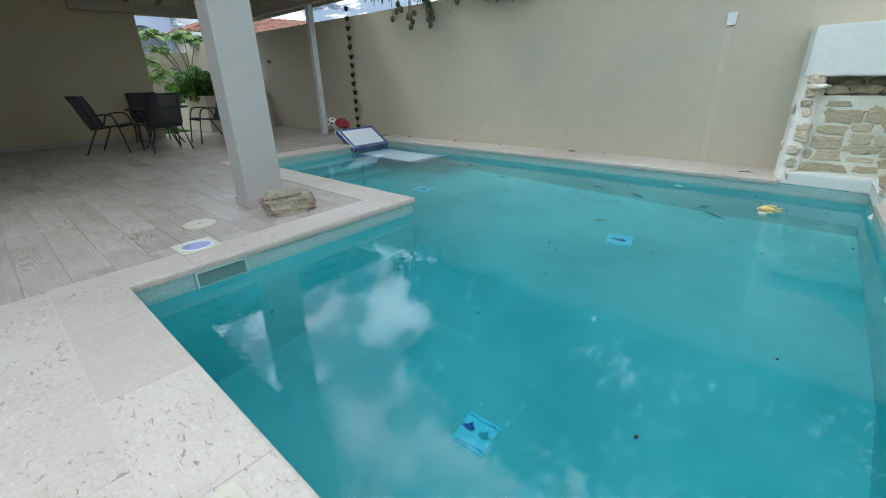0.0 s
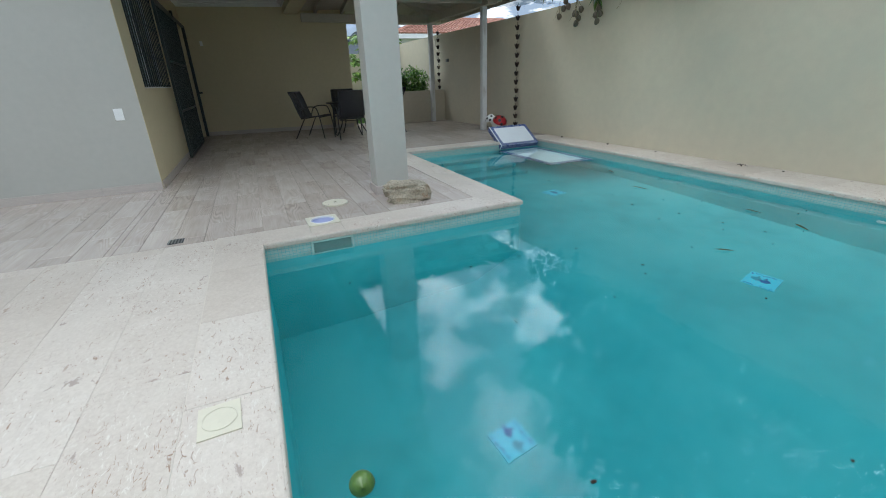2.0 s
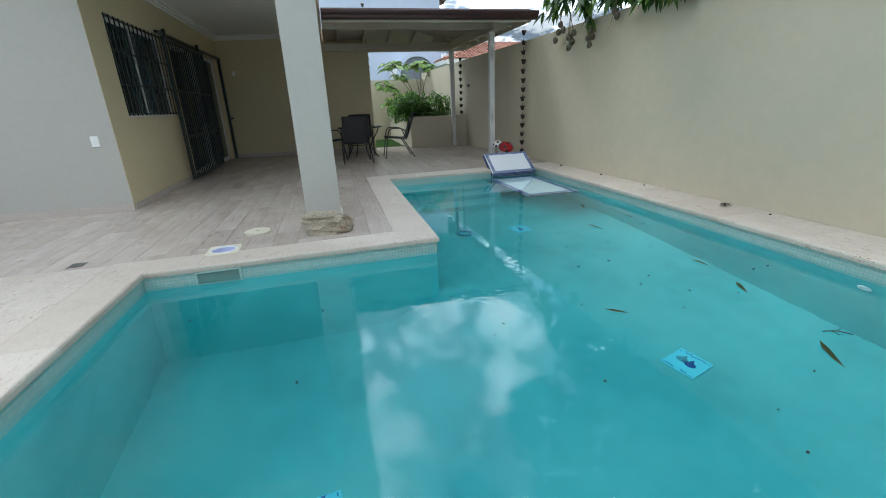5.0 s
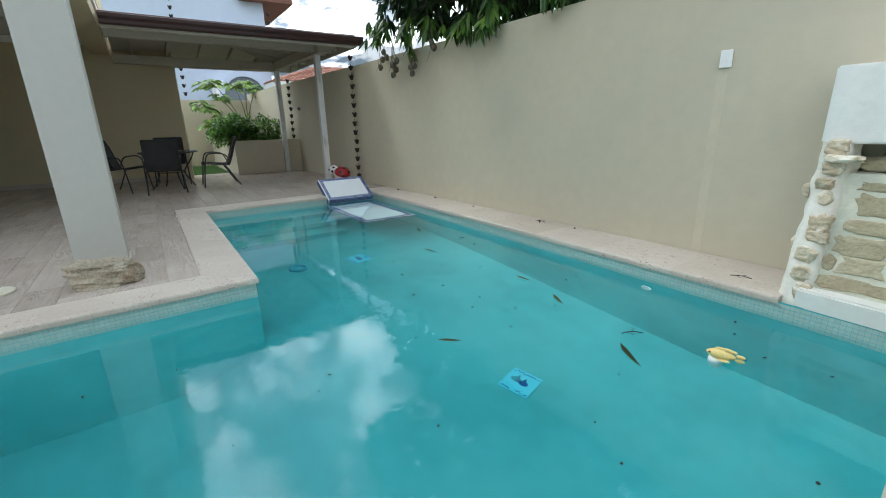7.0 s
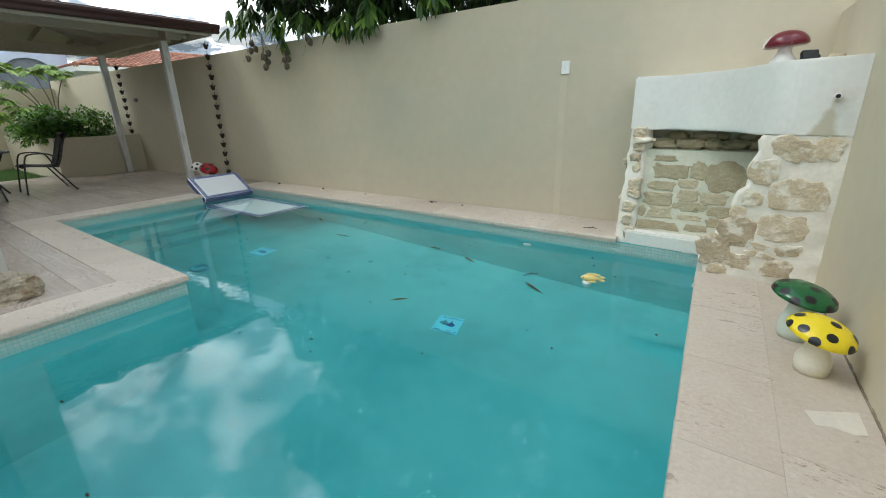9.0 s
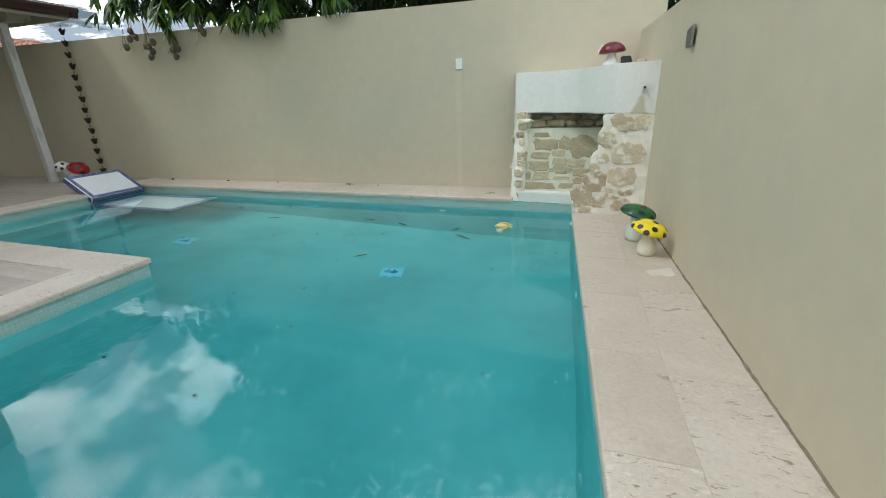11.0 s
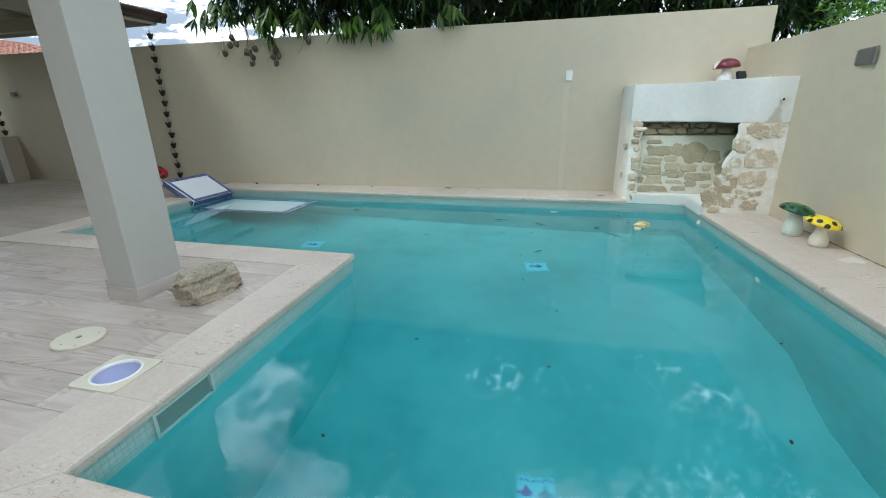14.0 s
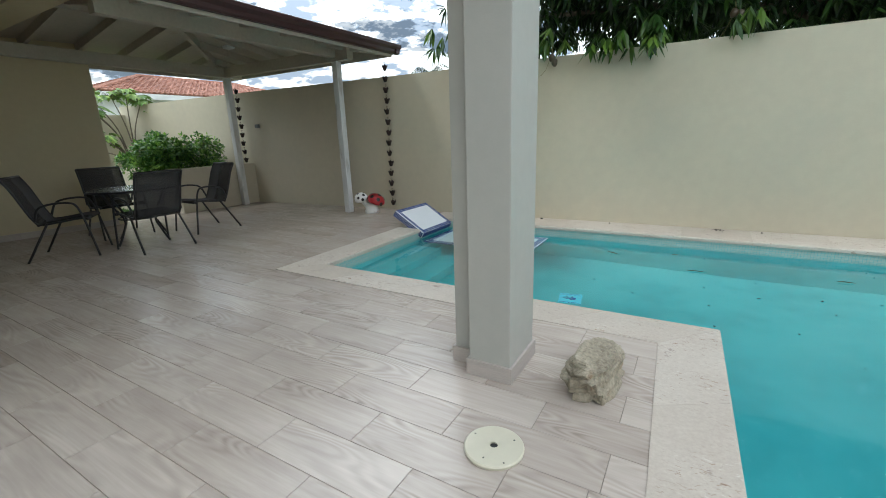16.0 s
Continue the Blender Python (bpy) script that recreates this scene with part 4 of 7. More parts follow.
def mushroom(name, m, cap_r, height, cap_h, stem_r, tilt, face, cap_mat, stem_mat, spots, label, foot_r=None, spot_r=0.17):
    """A cement mushroom: a bulging stem, a domed cap tilted towards 'face' (degrees), and painted spots on the cap."""
    th = empty(name, m, label, "garden ornament")
    foot = foot_r or stem_r * 1.15
    bm = bmesh.new()
    hz = height - cap_h * 0.75
    lathe(bm, [(0, 0), (foot * 0.9, 0), (foot, hz * 0.12), (foot * 1.02, hz * 0.35), (stem_r * 0.92, hz * 0.62), (stem_r * 0.78, hz * 0.8), (stem_r * 0.8, hz + 0.02), (0, hz + 0.03)], 20)
    part("stem", bm, stem_mat, th, smooth=True)
    capm = Matrix.Translation((0, 0, hz)) @ Matrix.Rotation(radians(face), 4, "Z") @ Matrix.Rotation(radians(tilt), 4, "Y")
    prof = [(0, -cap_h * 0.10), (cap_r * 0.5, -cap_h * 0.12), (cap_r * 0.9, -cap_h * 0.10), (cap_r, 0.0)]
    prof += [(cap_r * math.cos(a), cap_h * math.sin(a)) for a in [k * math.pi / 2 / 9 for k in range(1, 9)]] + [(0, cap_h)]
    bm = bmesh.new()
    lathe(bm, prof, 28, capm)
    cap = part("cap", bm, cap_mat, th, smooth=True)
    for az, el in spots:
        bm = bmesh.new()
        rr = spot_r * cap_r
        ring = []
        a0, e0 = radians(az), radians(el)

        def on(a, e):
            return Vector((cap_r * math.cos(e) * math.cos(a), cap_r * math.cos(e) * math.sin(a), cap_h * math.sin(e))) * 1.006
        c = on(a0, e0)
        t1 = (on(a0 + 0.02, e0) - c).normalized()
        t2 = (on(a0, e0 + 0.02) - c).normalized()
        for rad in (0.5, 1.0):
            row = []
            for k in range(16):
                p = c + (t1 * math.cos(k * math.tau / 16) + t2 * math.sin(k * math.tau / 16)) * rr * rad
                # lay the point on the dome
                q = Vector((p.x / cap_r, p.y / cap_r, p.z / cap_h)).normalized()
                row.append(bm.verts.new(capm @ Vector((q.x * cap_r * 1.006, q.y * cap_r * 1.006, max(0.001, q.z * cap_h * 1.006 + 0.0008)))))
            ring.append(row)
        bm.faces.new(ring[0])
        for k in range(16):
            bm.faces.new((ring[0][k], ring[1][k], ring[1][(k + 1) % 16], ring[0][(k + 1) % 16]))
        part("spot", bm, M_SPOT, cap, "black painted spot", smooth=True)
    return th


SPOTS = [(0, 78), (15, 32), (70, 40), (130, 30), (190, 42), (245, 30), (300, 40), (340, 12), (100, 10), (215, 10), (275, 12)]
mushroom("mushroom_ornament", pose(1.075, 3.74, 0.004), 0.128, 0.24, 0.072, 0.050, 13, -20, M_YELLOW, M_STEMY, SPOTS, "yellow mushroom with black spots on the pool coping", 0.066)
mushroom("mushroom_ornament", pose(1.03, 4.08, 0.004), 0.138, 0.27, 0.062, 0.064, 12, -25, M_GREEN, M_STEMG, SPOTS, "dark green mushroom with black spots beside a yellow one", 0.078)
mushroom("mushroom_ornament", pose(0.77, 5.74, 1.392), 0.140, 0.235, 0.10, 0.055, 4, 200, M_RED, M_WHITEP, [], "red mushroom with chipped white paint on the stone hood", 0.08)


def twin_mushroom():
    th = empty("twin_mushroom_ornament", pose(-7.72, 5.40, 0.0), "white two-headed mushroom, one cap red, one black-spotted", "garden ornament")
    bm = bmesh.new()
    lathe(bm, [(0, 0), (0.115, 0), (0.12, 0.03), (0.10, 0.09), (0.09, 0.16), (0, 0.17)], 20)
    part("base", bm, M_WHITEP, th, smooth=True)
    bm = bmesh.new()
    tube(bm, curve([(-0.02, 0, 0.06), (-0.10, -0.02, 0.15), (-0.16, -0.03, 0.22)]), 0.055, 12)
    tube(bm, curve([(0.02, 0, 0.08), (0.05, 0.01, 0.16), (0.07, 0.02, 0.22)]), 0.055, 12)
    part("stem", bm, M_WHITEP, th, smooth=True)
    for nm, c, r, h, tilt, face, cm, lab, spm in (("cap", (-0.17, -0.06, 0.235), 0.115, 0.115, 22, 250, M_WHITEP, "white cap with black spots", M_SPOT), ("cap", (0.08, 0.02, 0.20), 0.155, 0.13, 24, 10, M_REDB, "red cap with dark spots", M_SPOT)):
        capm = Matrix.Translation(c) @ Matrix.Rotation(radians(face), 4, "Z") @ Matrix.Rotation(radians(tilt), 4, "Y")
        bm = bmesh.new()
        lathe(bm, [(0, -0.02), (r * 0.9, -0.02), (r, 0)] + [(r * math.cos(a), h * math.sin(a)) for a in [k * math.pi / 2 / 8 for k in range(1, 8)]] + [(0, h)], 24, capm)
        cap = part(nm, bm, cm, th, lab, smooth=True)
        for az, el in ((0, 80), (40, 35), (110, 40), (180, 35), (250, 40), (310, 38), (75, 8), (215, 8), (335, 8)):
            a, e = radians(az), radians(el)
            nrm = Vector((math.cos(e) * math.cos(a), math.cos(e) * math.sin(a), math.sin(e)))
            p = Vector((nrm.x * r, nrm.y * r, nrm.z * h))
            bm = bmesh.new()
            bmesh.ops.create_uvsphere(bm, u_segments=12, v_segments=6, radius=r * 0.22, matrix=capm @ Matrix.Translation(p) @ nrm.to_track_quat("Z", "Y").to_matrix().to_4x4() @ Matrix.Diagonal((1, 1, 0.12, 1)))
            part("spot", bm, spm, cap, "black painted spot", smooth=True)


twin_mushroom()

# small black spotlight and a pebble on the hood
spot_lamp = empty("garden_spotlight", pose(0.93, 5.66, 1.393, 0, 0, 20), "small black floodlight on the stone hood", "lamp")
part("housing", B(-0.05, 0.05, -0.02, 0.02, 0.035, 0.115, bevel=0.006, m=pose(0, 0, 0, -25)), M_BLACK, spot_lamp)
for s in (-1, 1):
    bm = bmesh.new()
    tube(bm, [(s * 0.055, 0.02, 0.0), (s * 0.057, 0.02, 0.07), (s * 0.05, 0.03, 0.08)], 0.005, 6)
    part("bracket_arm", bm, M_BLACK, spot_lamp)
bm = bmesh.new()
rough_stone(bm, 0.08, 0.036, 0.05, 77, pose(1.02, 5.10, 1.409))
solo("pebble", bm, M_STONE, "small pale pebble on the stone hood", "stone")


# ---- wall fittings ----
def wall_switch(name, m, w, h, label, rockers=2):
    th = empty(name, m, label, "switch")
    part("plate", B(-w / 2, w / 2, -0.012, 0.0, -h / 2, h / 2, bevel=0.004), M_WHITE, th)
    for k in range(rockers):
        c = (k - (rockers - 1) / 2) * w * 0.3
        part("rocker", B(c - w * 0.13, c + w * 0.13, -0.017, -0.011, -h * 0.18, h * 0.18, bevel=0.003), M_WHITE, th)


wall_switch("outlet_plate", pose(-1.0, 6.012, 1.545, 0, 0, 1.7), 0.085, 0.125, "white weatherproof outlet plate on the garden wall", 1)
wall_switch("light_switch", pose(HX, -0.82, 0.87, 0, 0, 90), 0.085, 0.125, "white two-way light switch on the house wall", 2)
M_GREY = mat("grey_metal", (0.20, 0.20, 0.19), 0.5, 0.3, vary=0.1)
M_PATCH = mat("lighter_wall_patch", (0.57, 0.51, 0.38), 0.8, vary=0.06, scale=3, fine=20, coords="World")
bm = bmesh.new()
prism(bm, [(-1.055, 6.0197), (-0.985, 6.0216), (-0.985, 6.03), (-1.055, 6.03)], 0.0, 1.475)
patch = solo("wall_patch", bm, M_PATCH, "paler filled conduit strip below the outlet", "wall", kind="structure")
vent = empty("wall_vent", pose(east_x(4.03) - 0.003, 4.03, 1.483, 0, 0, -94), "grey louvred vent grille on the garden wall", "vent")
part("vent_frame", B(-0.135, 0.135, -0.012, 0.004, -0.062, 0.062, bevel=0.003), M_GREY, vent)
for k in range(7):
    part("slat", B(-0.118, 0.118, -0.018, -0.006, -0.051 + k * 0.0155, -0.042 + k * 0.0155), M_GREY, vent)

# ---- pool fittings ----
M_BEIGEP = mat("beige_plastic", (0.58, 0.54, 0.42), 0.45, vary=0.04, fine=30)
M_VIOLET = mat("pale_violet_plastic", (0.44, 0.47, 0.68), 0.4, vary=0.05)
lid = empty("access_cover", pose(-3.535, 1.125, 0.001, 0, 0, 15), "round beige plastic access cover lying on the terrace", "cover")
bm = bmesh.new()
lathe(bm, [(0.016, 0.0), (0.122, 0.0), (0.124, 0.012), (0.118, 0.017), (0.016, 0.018), (0.016, 0.0)], 40)
part("disc", bm, M_BEIGEP, lid, smooth=False)
bm = bmesh.new()
lathe(bm, [(0.0, 0.0), (0.0165, 0.0), (0.0165, 0.012), (0.0, 0.012)], 16)
part("finger_hole", bm, M_BLACK, lid, "dark finger hole")
for a, r in ((30, 0.09), (150, 0.10), (250, 0.085), (300, 0.105)):
    bm = bmesh.new()
    lathe(bm, [(0.0, 0.0), (0.004, 0.0), (0.004, 0.0005), (0, 0.0005)], 8, pose(r * math.cos(radians(a)), r * math.sin(radians(a)), 0.0182))
    part("screw_hole", bm, M_BLACK, lid)

well = empty("skimmer_well", pose(-3.02, 0.925, 0.001, 0, 0, 1.5), "square beige skimmer frame with an open round well", "skimmer")
bm = bmesh.new()
hx, rad, seg = 0.132, 0.102, 48
sq, ci, ci2 = [], [], []
for k in range(seg):
    a = (k + 0.5) * math.tau / seg
    s = hx / max(abs(math.cos(a)), abs(math.sin(a)))
    sq.append((bm.verts.new((s * math.cos(a), s * math.sin(a), 0.009)), bm.verts.new((s * math.cos(a), s * math.sin(a), -0.02))))
    ci.append((bm.verts.new((rad * math.cos(a), rad * math.sin(a), 0.010)), bm.verts.new((rad * math.cos(a), rad * math.sin(a), -0.02))))
for k in range(seg):
    j = (k + 1) % seg
    bm.faces.new((sq[k][0], sq[j][0], ci[j][0], ci[k][0]))
    bm.faces.new((sq[k][1], sq[j][1], sq[j][0], sq[k][0]))
bmesh.ops.recalc_face_normals(bm, faces=bm.faces)
part("frame_plate", bm, M_BEIGEP, well)
bm = bmesh.new()
lathe(bm, [(0.106, 0.010), (0.104, 0.014), (0.098, 0.014), (0.096, 0.008), (0.096, 0.0)], 48)
part("rim", bm, M_WHITE, well, "white plastic rim", smooth=True)
bm = bmesh.new()
lathe(bm, [(0.097, 0.009), (0.096, -0.07), (0.090, -0.075), (0.088, -0.20)], 48)
part("well_cup", bm, M_VIOLET, well, "pale violet plastic cup", smooth=True)

bm = bmesh.new()
lathe(bm, [(0.093, -0.085), (0.0, -0.085)], 32)
part("well_bottom", bm, mat("dark_violet_water", (0.15, 0.17, 0.25), 0.1, vary=0.1), well, "dark violet water in the cup")
valve = empty("valve_cover", pose(-0.78, 0.222, 0.005, 0, 0, 3), "square cream plastic cover set in the coping", "cover")
part("plate", B(-0.085, 0.085, -0.072, 0.072, -0.01, 0.004, bevel=0.002), M_BEIGEP, valve)
bm = bmesh.new()
lathe(bm, [(0.060, 0.004), (0.060, 0.0065), (0.057, 0.0065), (0.056, 0.0045), (0.0, 0.0045)], 32)
part("disc", bm, M_BEIGEP, valve)
part("slot", B(-0.02, 0.02, -0.004, 0.004, 0.0045, 0.006), M_BEIGEP, valve)

skim = empty("skimmer_mouth", pose(-2.669, 0.94, -0.115, 0, 0, 1.47), "pale recessed skimmer mouth in the pool wall", "skimmer")
part("mouth_frame", B(-0.004, 0.014, -0.17, 0.17, 0.055, 0.07, bevel=0.002), M_MOSAIC, skim)
part("mouth_frame", B(-0.004, 0.014, -0.17, 0.17, -0.085, -0.07, bevel=0.002), M_MOSAIC, skim)
part("mouth_frame", B(-0.004, 0.014, -0.17, -0.155, -0.07, 0.055, bevel=0.002), M_MOSAIC, skim)
part("mouth_frame", B(-0.004, 0.014, 0.155, 0.17, -0.07, 0.055, bevel=0.002), M_MOSAIC, skim)


# Flat panel whose dull grey-green stands for the shade inside the mouth.
part("flap", B(-0.008, -0.001, -0.153, 0.153, -0.07, 0.055, bevel=0.001), mat("shaded_recess_green", (0.15, 0.24, 0.22), 0.4, vary=0.08), skim, "grey-green panel coloured as the shaded recess")


def return_fitting(m):
    th = empty("return_inlet", m, "small round white water inlet in the pool wall", "inlet", "pool inlets")
    bm = bmesh.new()
    lathe(bm, [(0.012, 0.004), (0.02, 0.012), (0.04, 0.008), (0.045, 0.0), (0.0, 0.0)], 20)
    part("flange", bm, M_WHITE, th, smooth=True)


return_fitting(pose(-1.08, 5.416, -0.36, 90, 0, 0))
return_fitting(pose(0.614, 3.53, -0.50, 0, -90, 0))

# drains in the terrace
for x, y, w in ((-3.06, -0.20, 0.055), (-3.56, -1.67, 0.04)):
    d = empty("floor_drain", pose(x, y, 0.0), "small dark floor drain in the plank tiles", "drain", "terrace drains")
    part("tray", B(-w, w, -w, w, -0.002, 0.0025), M_BLACK, d)
    for k in range(5):
        part("bar", B(-w, w, -w + (k + 0.2) * w * 0.4, -w + (k + 0.6) * w * 0.4, 0.0025, 0.005), M_GREY, d)

# ---- rock ----
M_ROCK = mat("rough_grey_rock", (0.23, 0.19, 0.13), 0.9, vary=0.35, scale=9, fine=60, bump=0.8, bump_scale=45, tint=(0.44, 0.385, 0.29), stain=(0.24, 0.12, 0.05), stain_scale=6.0, stain_at=(0.60, 0.72))
bm = bmesh.new()
r = bmesh.ops.create_icosphere(bm, subdivisions=6, radius=1.0)
rr = random.Random(18)
cuts = [(Vector((0.10, 0.05, 1)), 0.80), (Vector((0.5, 0.3, 0.8)), 0.98), (Vector((1, 0.1, 0.12)), 0.80), (Vector((-1, 0.25, -0.35)), 0.80), (Vector((-0.8, -0.3, 0.6)), 1.02), (Vector((0.25, 1, 0.2)), 0.84), (Vector((0.1, -1, -0.15)), 0.86),
        (Vector((0.7, -0.8, 0.3)), 1.02), (Vector((-0.7, -0.8, -0.5)), 0.98), (Vector((0.8, 0.7, -0.3)), 1.05), (Vector((-0.6, 0.8, 0.4)), 1.0)]
cuts += [(Vector((rr.uniform(-1, 1), rr.uniform(-1, 1), rr.uniform(-0.4, 1))), rr.uniform(1.02, 1.14)) for _ in range(8)]
for v in r["verts"]:
    c = Vector([math.copysign(abs(a) ** 0.42, a) for a in v.co])
    c *= 1 + 0.10 * noise.noise(c * 1.1 + Vector((7, 2, 4)))
    # broken faces
    for nrm, dist in cuts:
        u = nrm.normalized()
        over = c.dot(u) - dist
        if over > 0:
            c -= u * over * 0.95
    # layers that stand out or are broken away, then grain
    layer = noise.noise(Vector((c.x * 1.1, c.y * 1.1, c.z * 4.5 + 0.6 * c.y)) + Vector((3, 1, 8)))
    c *= 1 + 0.08 * math.copysign(abs(layer) ** 0.5, layer) + 0.13 * noise.noise(c * 2.6) + 0.07 * noise.noise(c * 7.0) + 0.03 * noise.noise(c * 22.0)
    v.co = Vector((c.x * 0.113, c.y * 0.235, max(0.0, 0.092 + c.z * 0.112)))
rock = solo("rock", bm, M_ROCK, "rough grey-brown rock on the terrace beside the pillar", "rock", smooth=False)
rock.matrix_world = pose(-3.27, 1.80, 0.0, 0, 0, -10)

# ---- built-in pool lounger ----
M_LWHITE = mat("white_lounger_plaster", (0.74, 0.76, 0.78), 0.6, vary=0.05, scale=4, fine=30)
M_BLUE = mat("blue_glass_mosaic", (0.03, 0.05, 0.22), 0.2, vary=0.5, island=True, tint=(0.12, 0.18, 0.42))
M_LGROUT = mat("pale_grout", (0.62, 0.65, 0.68), 0.7, vary=0.05)


def mosaic_sheet(bm, origin, du, dv, nu, nv, up, pitch=0.027, keep=None):
    """Small square tiles laid on a plane."""
    for i in range(nu):
        for j in range(nv):
            if keep and not keep(i, j):
                continue
            a = origin + du * (i * pitch) + dv * (j * pitch)
            s = pitch * 0.80
            q = [a, a + du * s, a + du * s + dv * s, a + dv * s]
            lo = [bm.verts.new(p) for p in q]
            hi = [bm.verts.new(p + up * 0.0035) for p in q]
            bm.faces.new(hi)
            for k in range(4):
                bm.faces.new((lo[k], lo[(k + 1) % 4], hi[(k + 1) % 4], hi[k]))


def lounger_panel(name, m, length, width, thick, rim, label):
    """A plastered board with a tiled rim: x along its length, y across, its top in z = 0."""
    th = empty(name, m, label, "pool lounger", "pool lounger halves", "structure")
    part("board", B(0, length, 0, width, -thick, 0, bevel=0.004), M_LWHITE, th)
    bm = bmesh.new()
    nu, nv = int(length / 0.027), int(width / 0.027)
    X, Y, Z = Vector((1, 0, 0)), Vector((0, 1, 0)), Vector((0, 0, 1))
    mosaic_sheet(bm, Vector((0.003, 0.003, 0)), X, Y, nu, nv, Z, keep=lambda i, j: i < rim or i >= nu - rim or j < rim or j >= nv - rim)
    nt = max(1, int(thick / 0.027))
    mosaic_sheet(bm, Vector((0.003, 0, -0.003)), X, -Z, nu, nt, -Y)
    mosaic_sheet(bm, Vector((0.003, width, -0.003)), X, -Z, nu, nt, Y)
    mosaic_sheet(bm, Vector((length, 0.003, -0.003)), Y, -Z, nv, nt, X)
    mosaic_sheet(bm, Vector((0, 0.003, -0.003)), Y, -Z, nv, nt, -X)
    ob = part("tile_rim", bm, M_BLUE, th, "dark blue mosaic rim")
    ob["kind"] = "stuff"


# backrest rising from the pool's edge, and the seat just under the water
bx = Vector((-math.cos(radians(32)), 0.0, math.sin(radians(32))))
bz = Vector((math.sin(radians(32)), 0.0, math.cos(radians(32))))
by = bz.cross(bx)
back_m = Matrix.Translation((-6.12, 5.36, -0.05)) @ Matrix.Rotation(radians(0), 4, "Z") @ Matrix(((bx.x, by.x, bz.x, 0), (bx.y, by.y, bz.y, 0), (bx.z, by.z, bz.z, 0), (0, 0, 0, 1)))
lounger_panel("lounger_backrest", back_m, 0.54, 0.80, 0.085, 2, "white sloping lounger backrest with blue mosaic rim")
lounger_panel("lounger_seat", pose(-6.08, 4.50, -0.175), 1.50, 0.80, 0.06, 3, "white lounger seat with mosaic rim just under water")

# ---- terrace furniture ----
M_FRAME = mat("dark_powder_coated_steel", (0.022, 0.022, 0.024), 0.4, 0.2, vary=0.15, fine=80)
M_TABLEGLASS = glass_mat("frosted_table_glass", (0.55, 0.62, 0.62), 0.25)


def sling_mat():
    m = mat("black_mesh_fabric", (0.035, 0.035, 0.038), 0.8, vary=0.2, scale=40, fine=300)
    n, l = m.node_tree.nodes, m.node_tree.links
    out, b = n["Material Output"], n["Principled BSDF"]
    tr = n.new("ShaderNodeBsdfTransparent")
    mx = n.new("ShaderNodeMixShader")
    mx.inputs[0].default_value = 0.80
    l.new(tr.outputs[0], mx.inputs[1]); l.new(b.outputs[0], mx.inputs[2]); l.new(mx.outputs[0], out.inputs[0])
    return m


M_SLING = sling_mat()
W2 = 0.26


def ribbon(bm, pts, y0, y1, thick=0.006):
    """A cloth stretched across between y0 and y1 along a course in x and z."""
    lo0 = [bm.verts.new((x, y0, z)) for x, z in pts]
    lo1 = [bm.verts.new((x, y1, z)) for x, z in pts]
    hi0 = [bm.verts.new((x, y0, z + thick)) for x, z in pts]
    hi1 = [bm.verts.new((x, y1, z + thick)) for x, z in pts]
    for i in range(len(pts) - 1):
        bm.faces.new((lo0[i], lo1[i], lo1[i + 1], lo0[i + 1]))
        bm.faces.new((hi0[i], hi0[i + 1], hi1[i + 1], hi1[i]))
        bm.faces.new((lo0[i], lo0[i + 1], hi0[i + 1], hi0[i]))
        bm.faces.new((lo1[i], hi1[i], hi1[i + 1], lo1[i + 1]))
    bmesh.ops.recalc_face_normals(bm, faces=bm.faces)


def sling_chair():
    """A stacking garden chair that faces +x."""
    ch = empty("garden_chair", pose(0, 0, 0), "black steel garden chair with a dark mesh sling", "chair", "chairs round the table")
    back = [(-0.20, 0.42), (-0.25, 0.52), (-0.30, 0.66), (-0.355, 0.82), (-0.42, 0.95)]
    seat = [(0.26, 0.43), (0.24, 0.455), (0.15, 0.455), (0.0, 0.435), (-0.13, 0.42), (-0.20, 0.42)]
    sm = [(v.x, v.z) for v in curve([(x, 0, z) for x, z in back], 4)]
    bm = bmesh.new(); ribbon(bm, sm, -W2 + 0.01, W2 - 0.01); part("backrest", bm, M_SLING, ch, smooth=True)
    ss = [(v.x, v.z) for v in curve([(x, 0, z) for x, z in seat], 4)]
    bm = bmesh.new(); ribbon(bm, ss, -W2 + 0.01, W2 - 0.01); part("seat", bm, M_SLING, ch, smooth=True)
    for s in (-1, 1):
        y = s * W2
        bm = bmesh.new()
        tube(bm, [(x, y, z) for x, z in ss] + [(x, y, z) for x, z in sm[1:]], 0.012, 8)
        part("side_rail", bm, M_FRAME, ch, smooth=True)
        bm = bmesh.new()
        tube(bm, curve([(0.30, y + s * 0.045, 0.0), (0.24, y + s * 0.035, 0.40), (0.19, y + s * 0.03, 0.60), (0.11, y + s * 0.03, 0.65), (-0.05, y + s * 0.03, 0.645), (-0.16, y + s * 0.03, 0.60), (-0.22, y + s * 0.015, 0.46)], 6), 0.0125, 8)
        part("arm", bm, M_FRAME, ch, smooth=True)
        bm = bmesh.new()
        tube(bm, [(-0.12, y + s * 0.01, 0.42), (-0.24, y + s * 0.03, 0.21), (-0.36, y + s * 0.045, 0.0)], 0.0125, 8)
        part("leg", bm, M_FRAME, ch, smooth=True)
    for x, z in ((0.235, 0.44), (-0.20, 0.41), (-0.42, 0.955)):
        bm = bmesh.new()
        tube(bm, [(x, -W2, z), (x, W2, z)], 0.011, 8)
        part("crossbar", bm, M_FRAME, ch, smooth=True)
    return ch


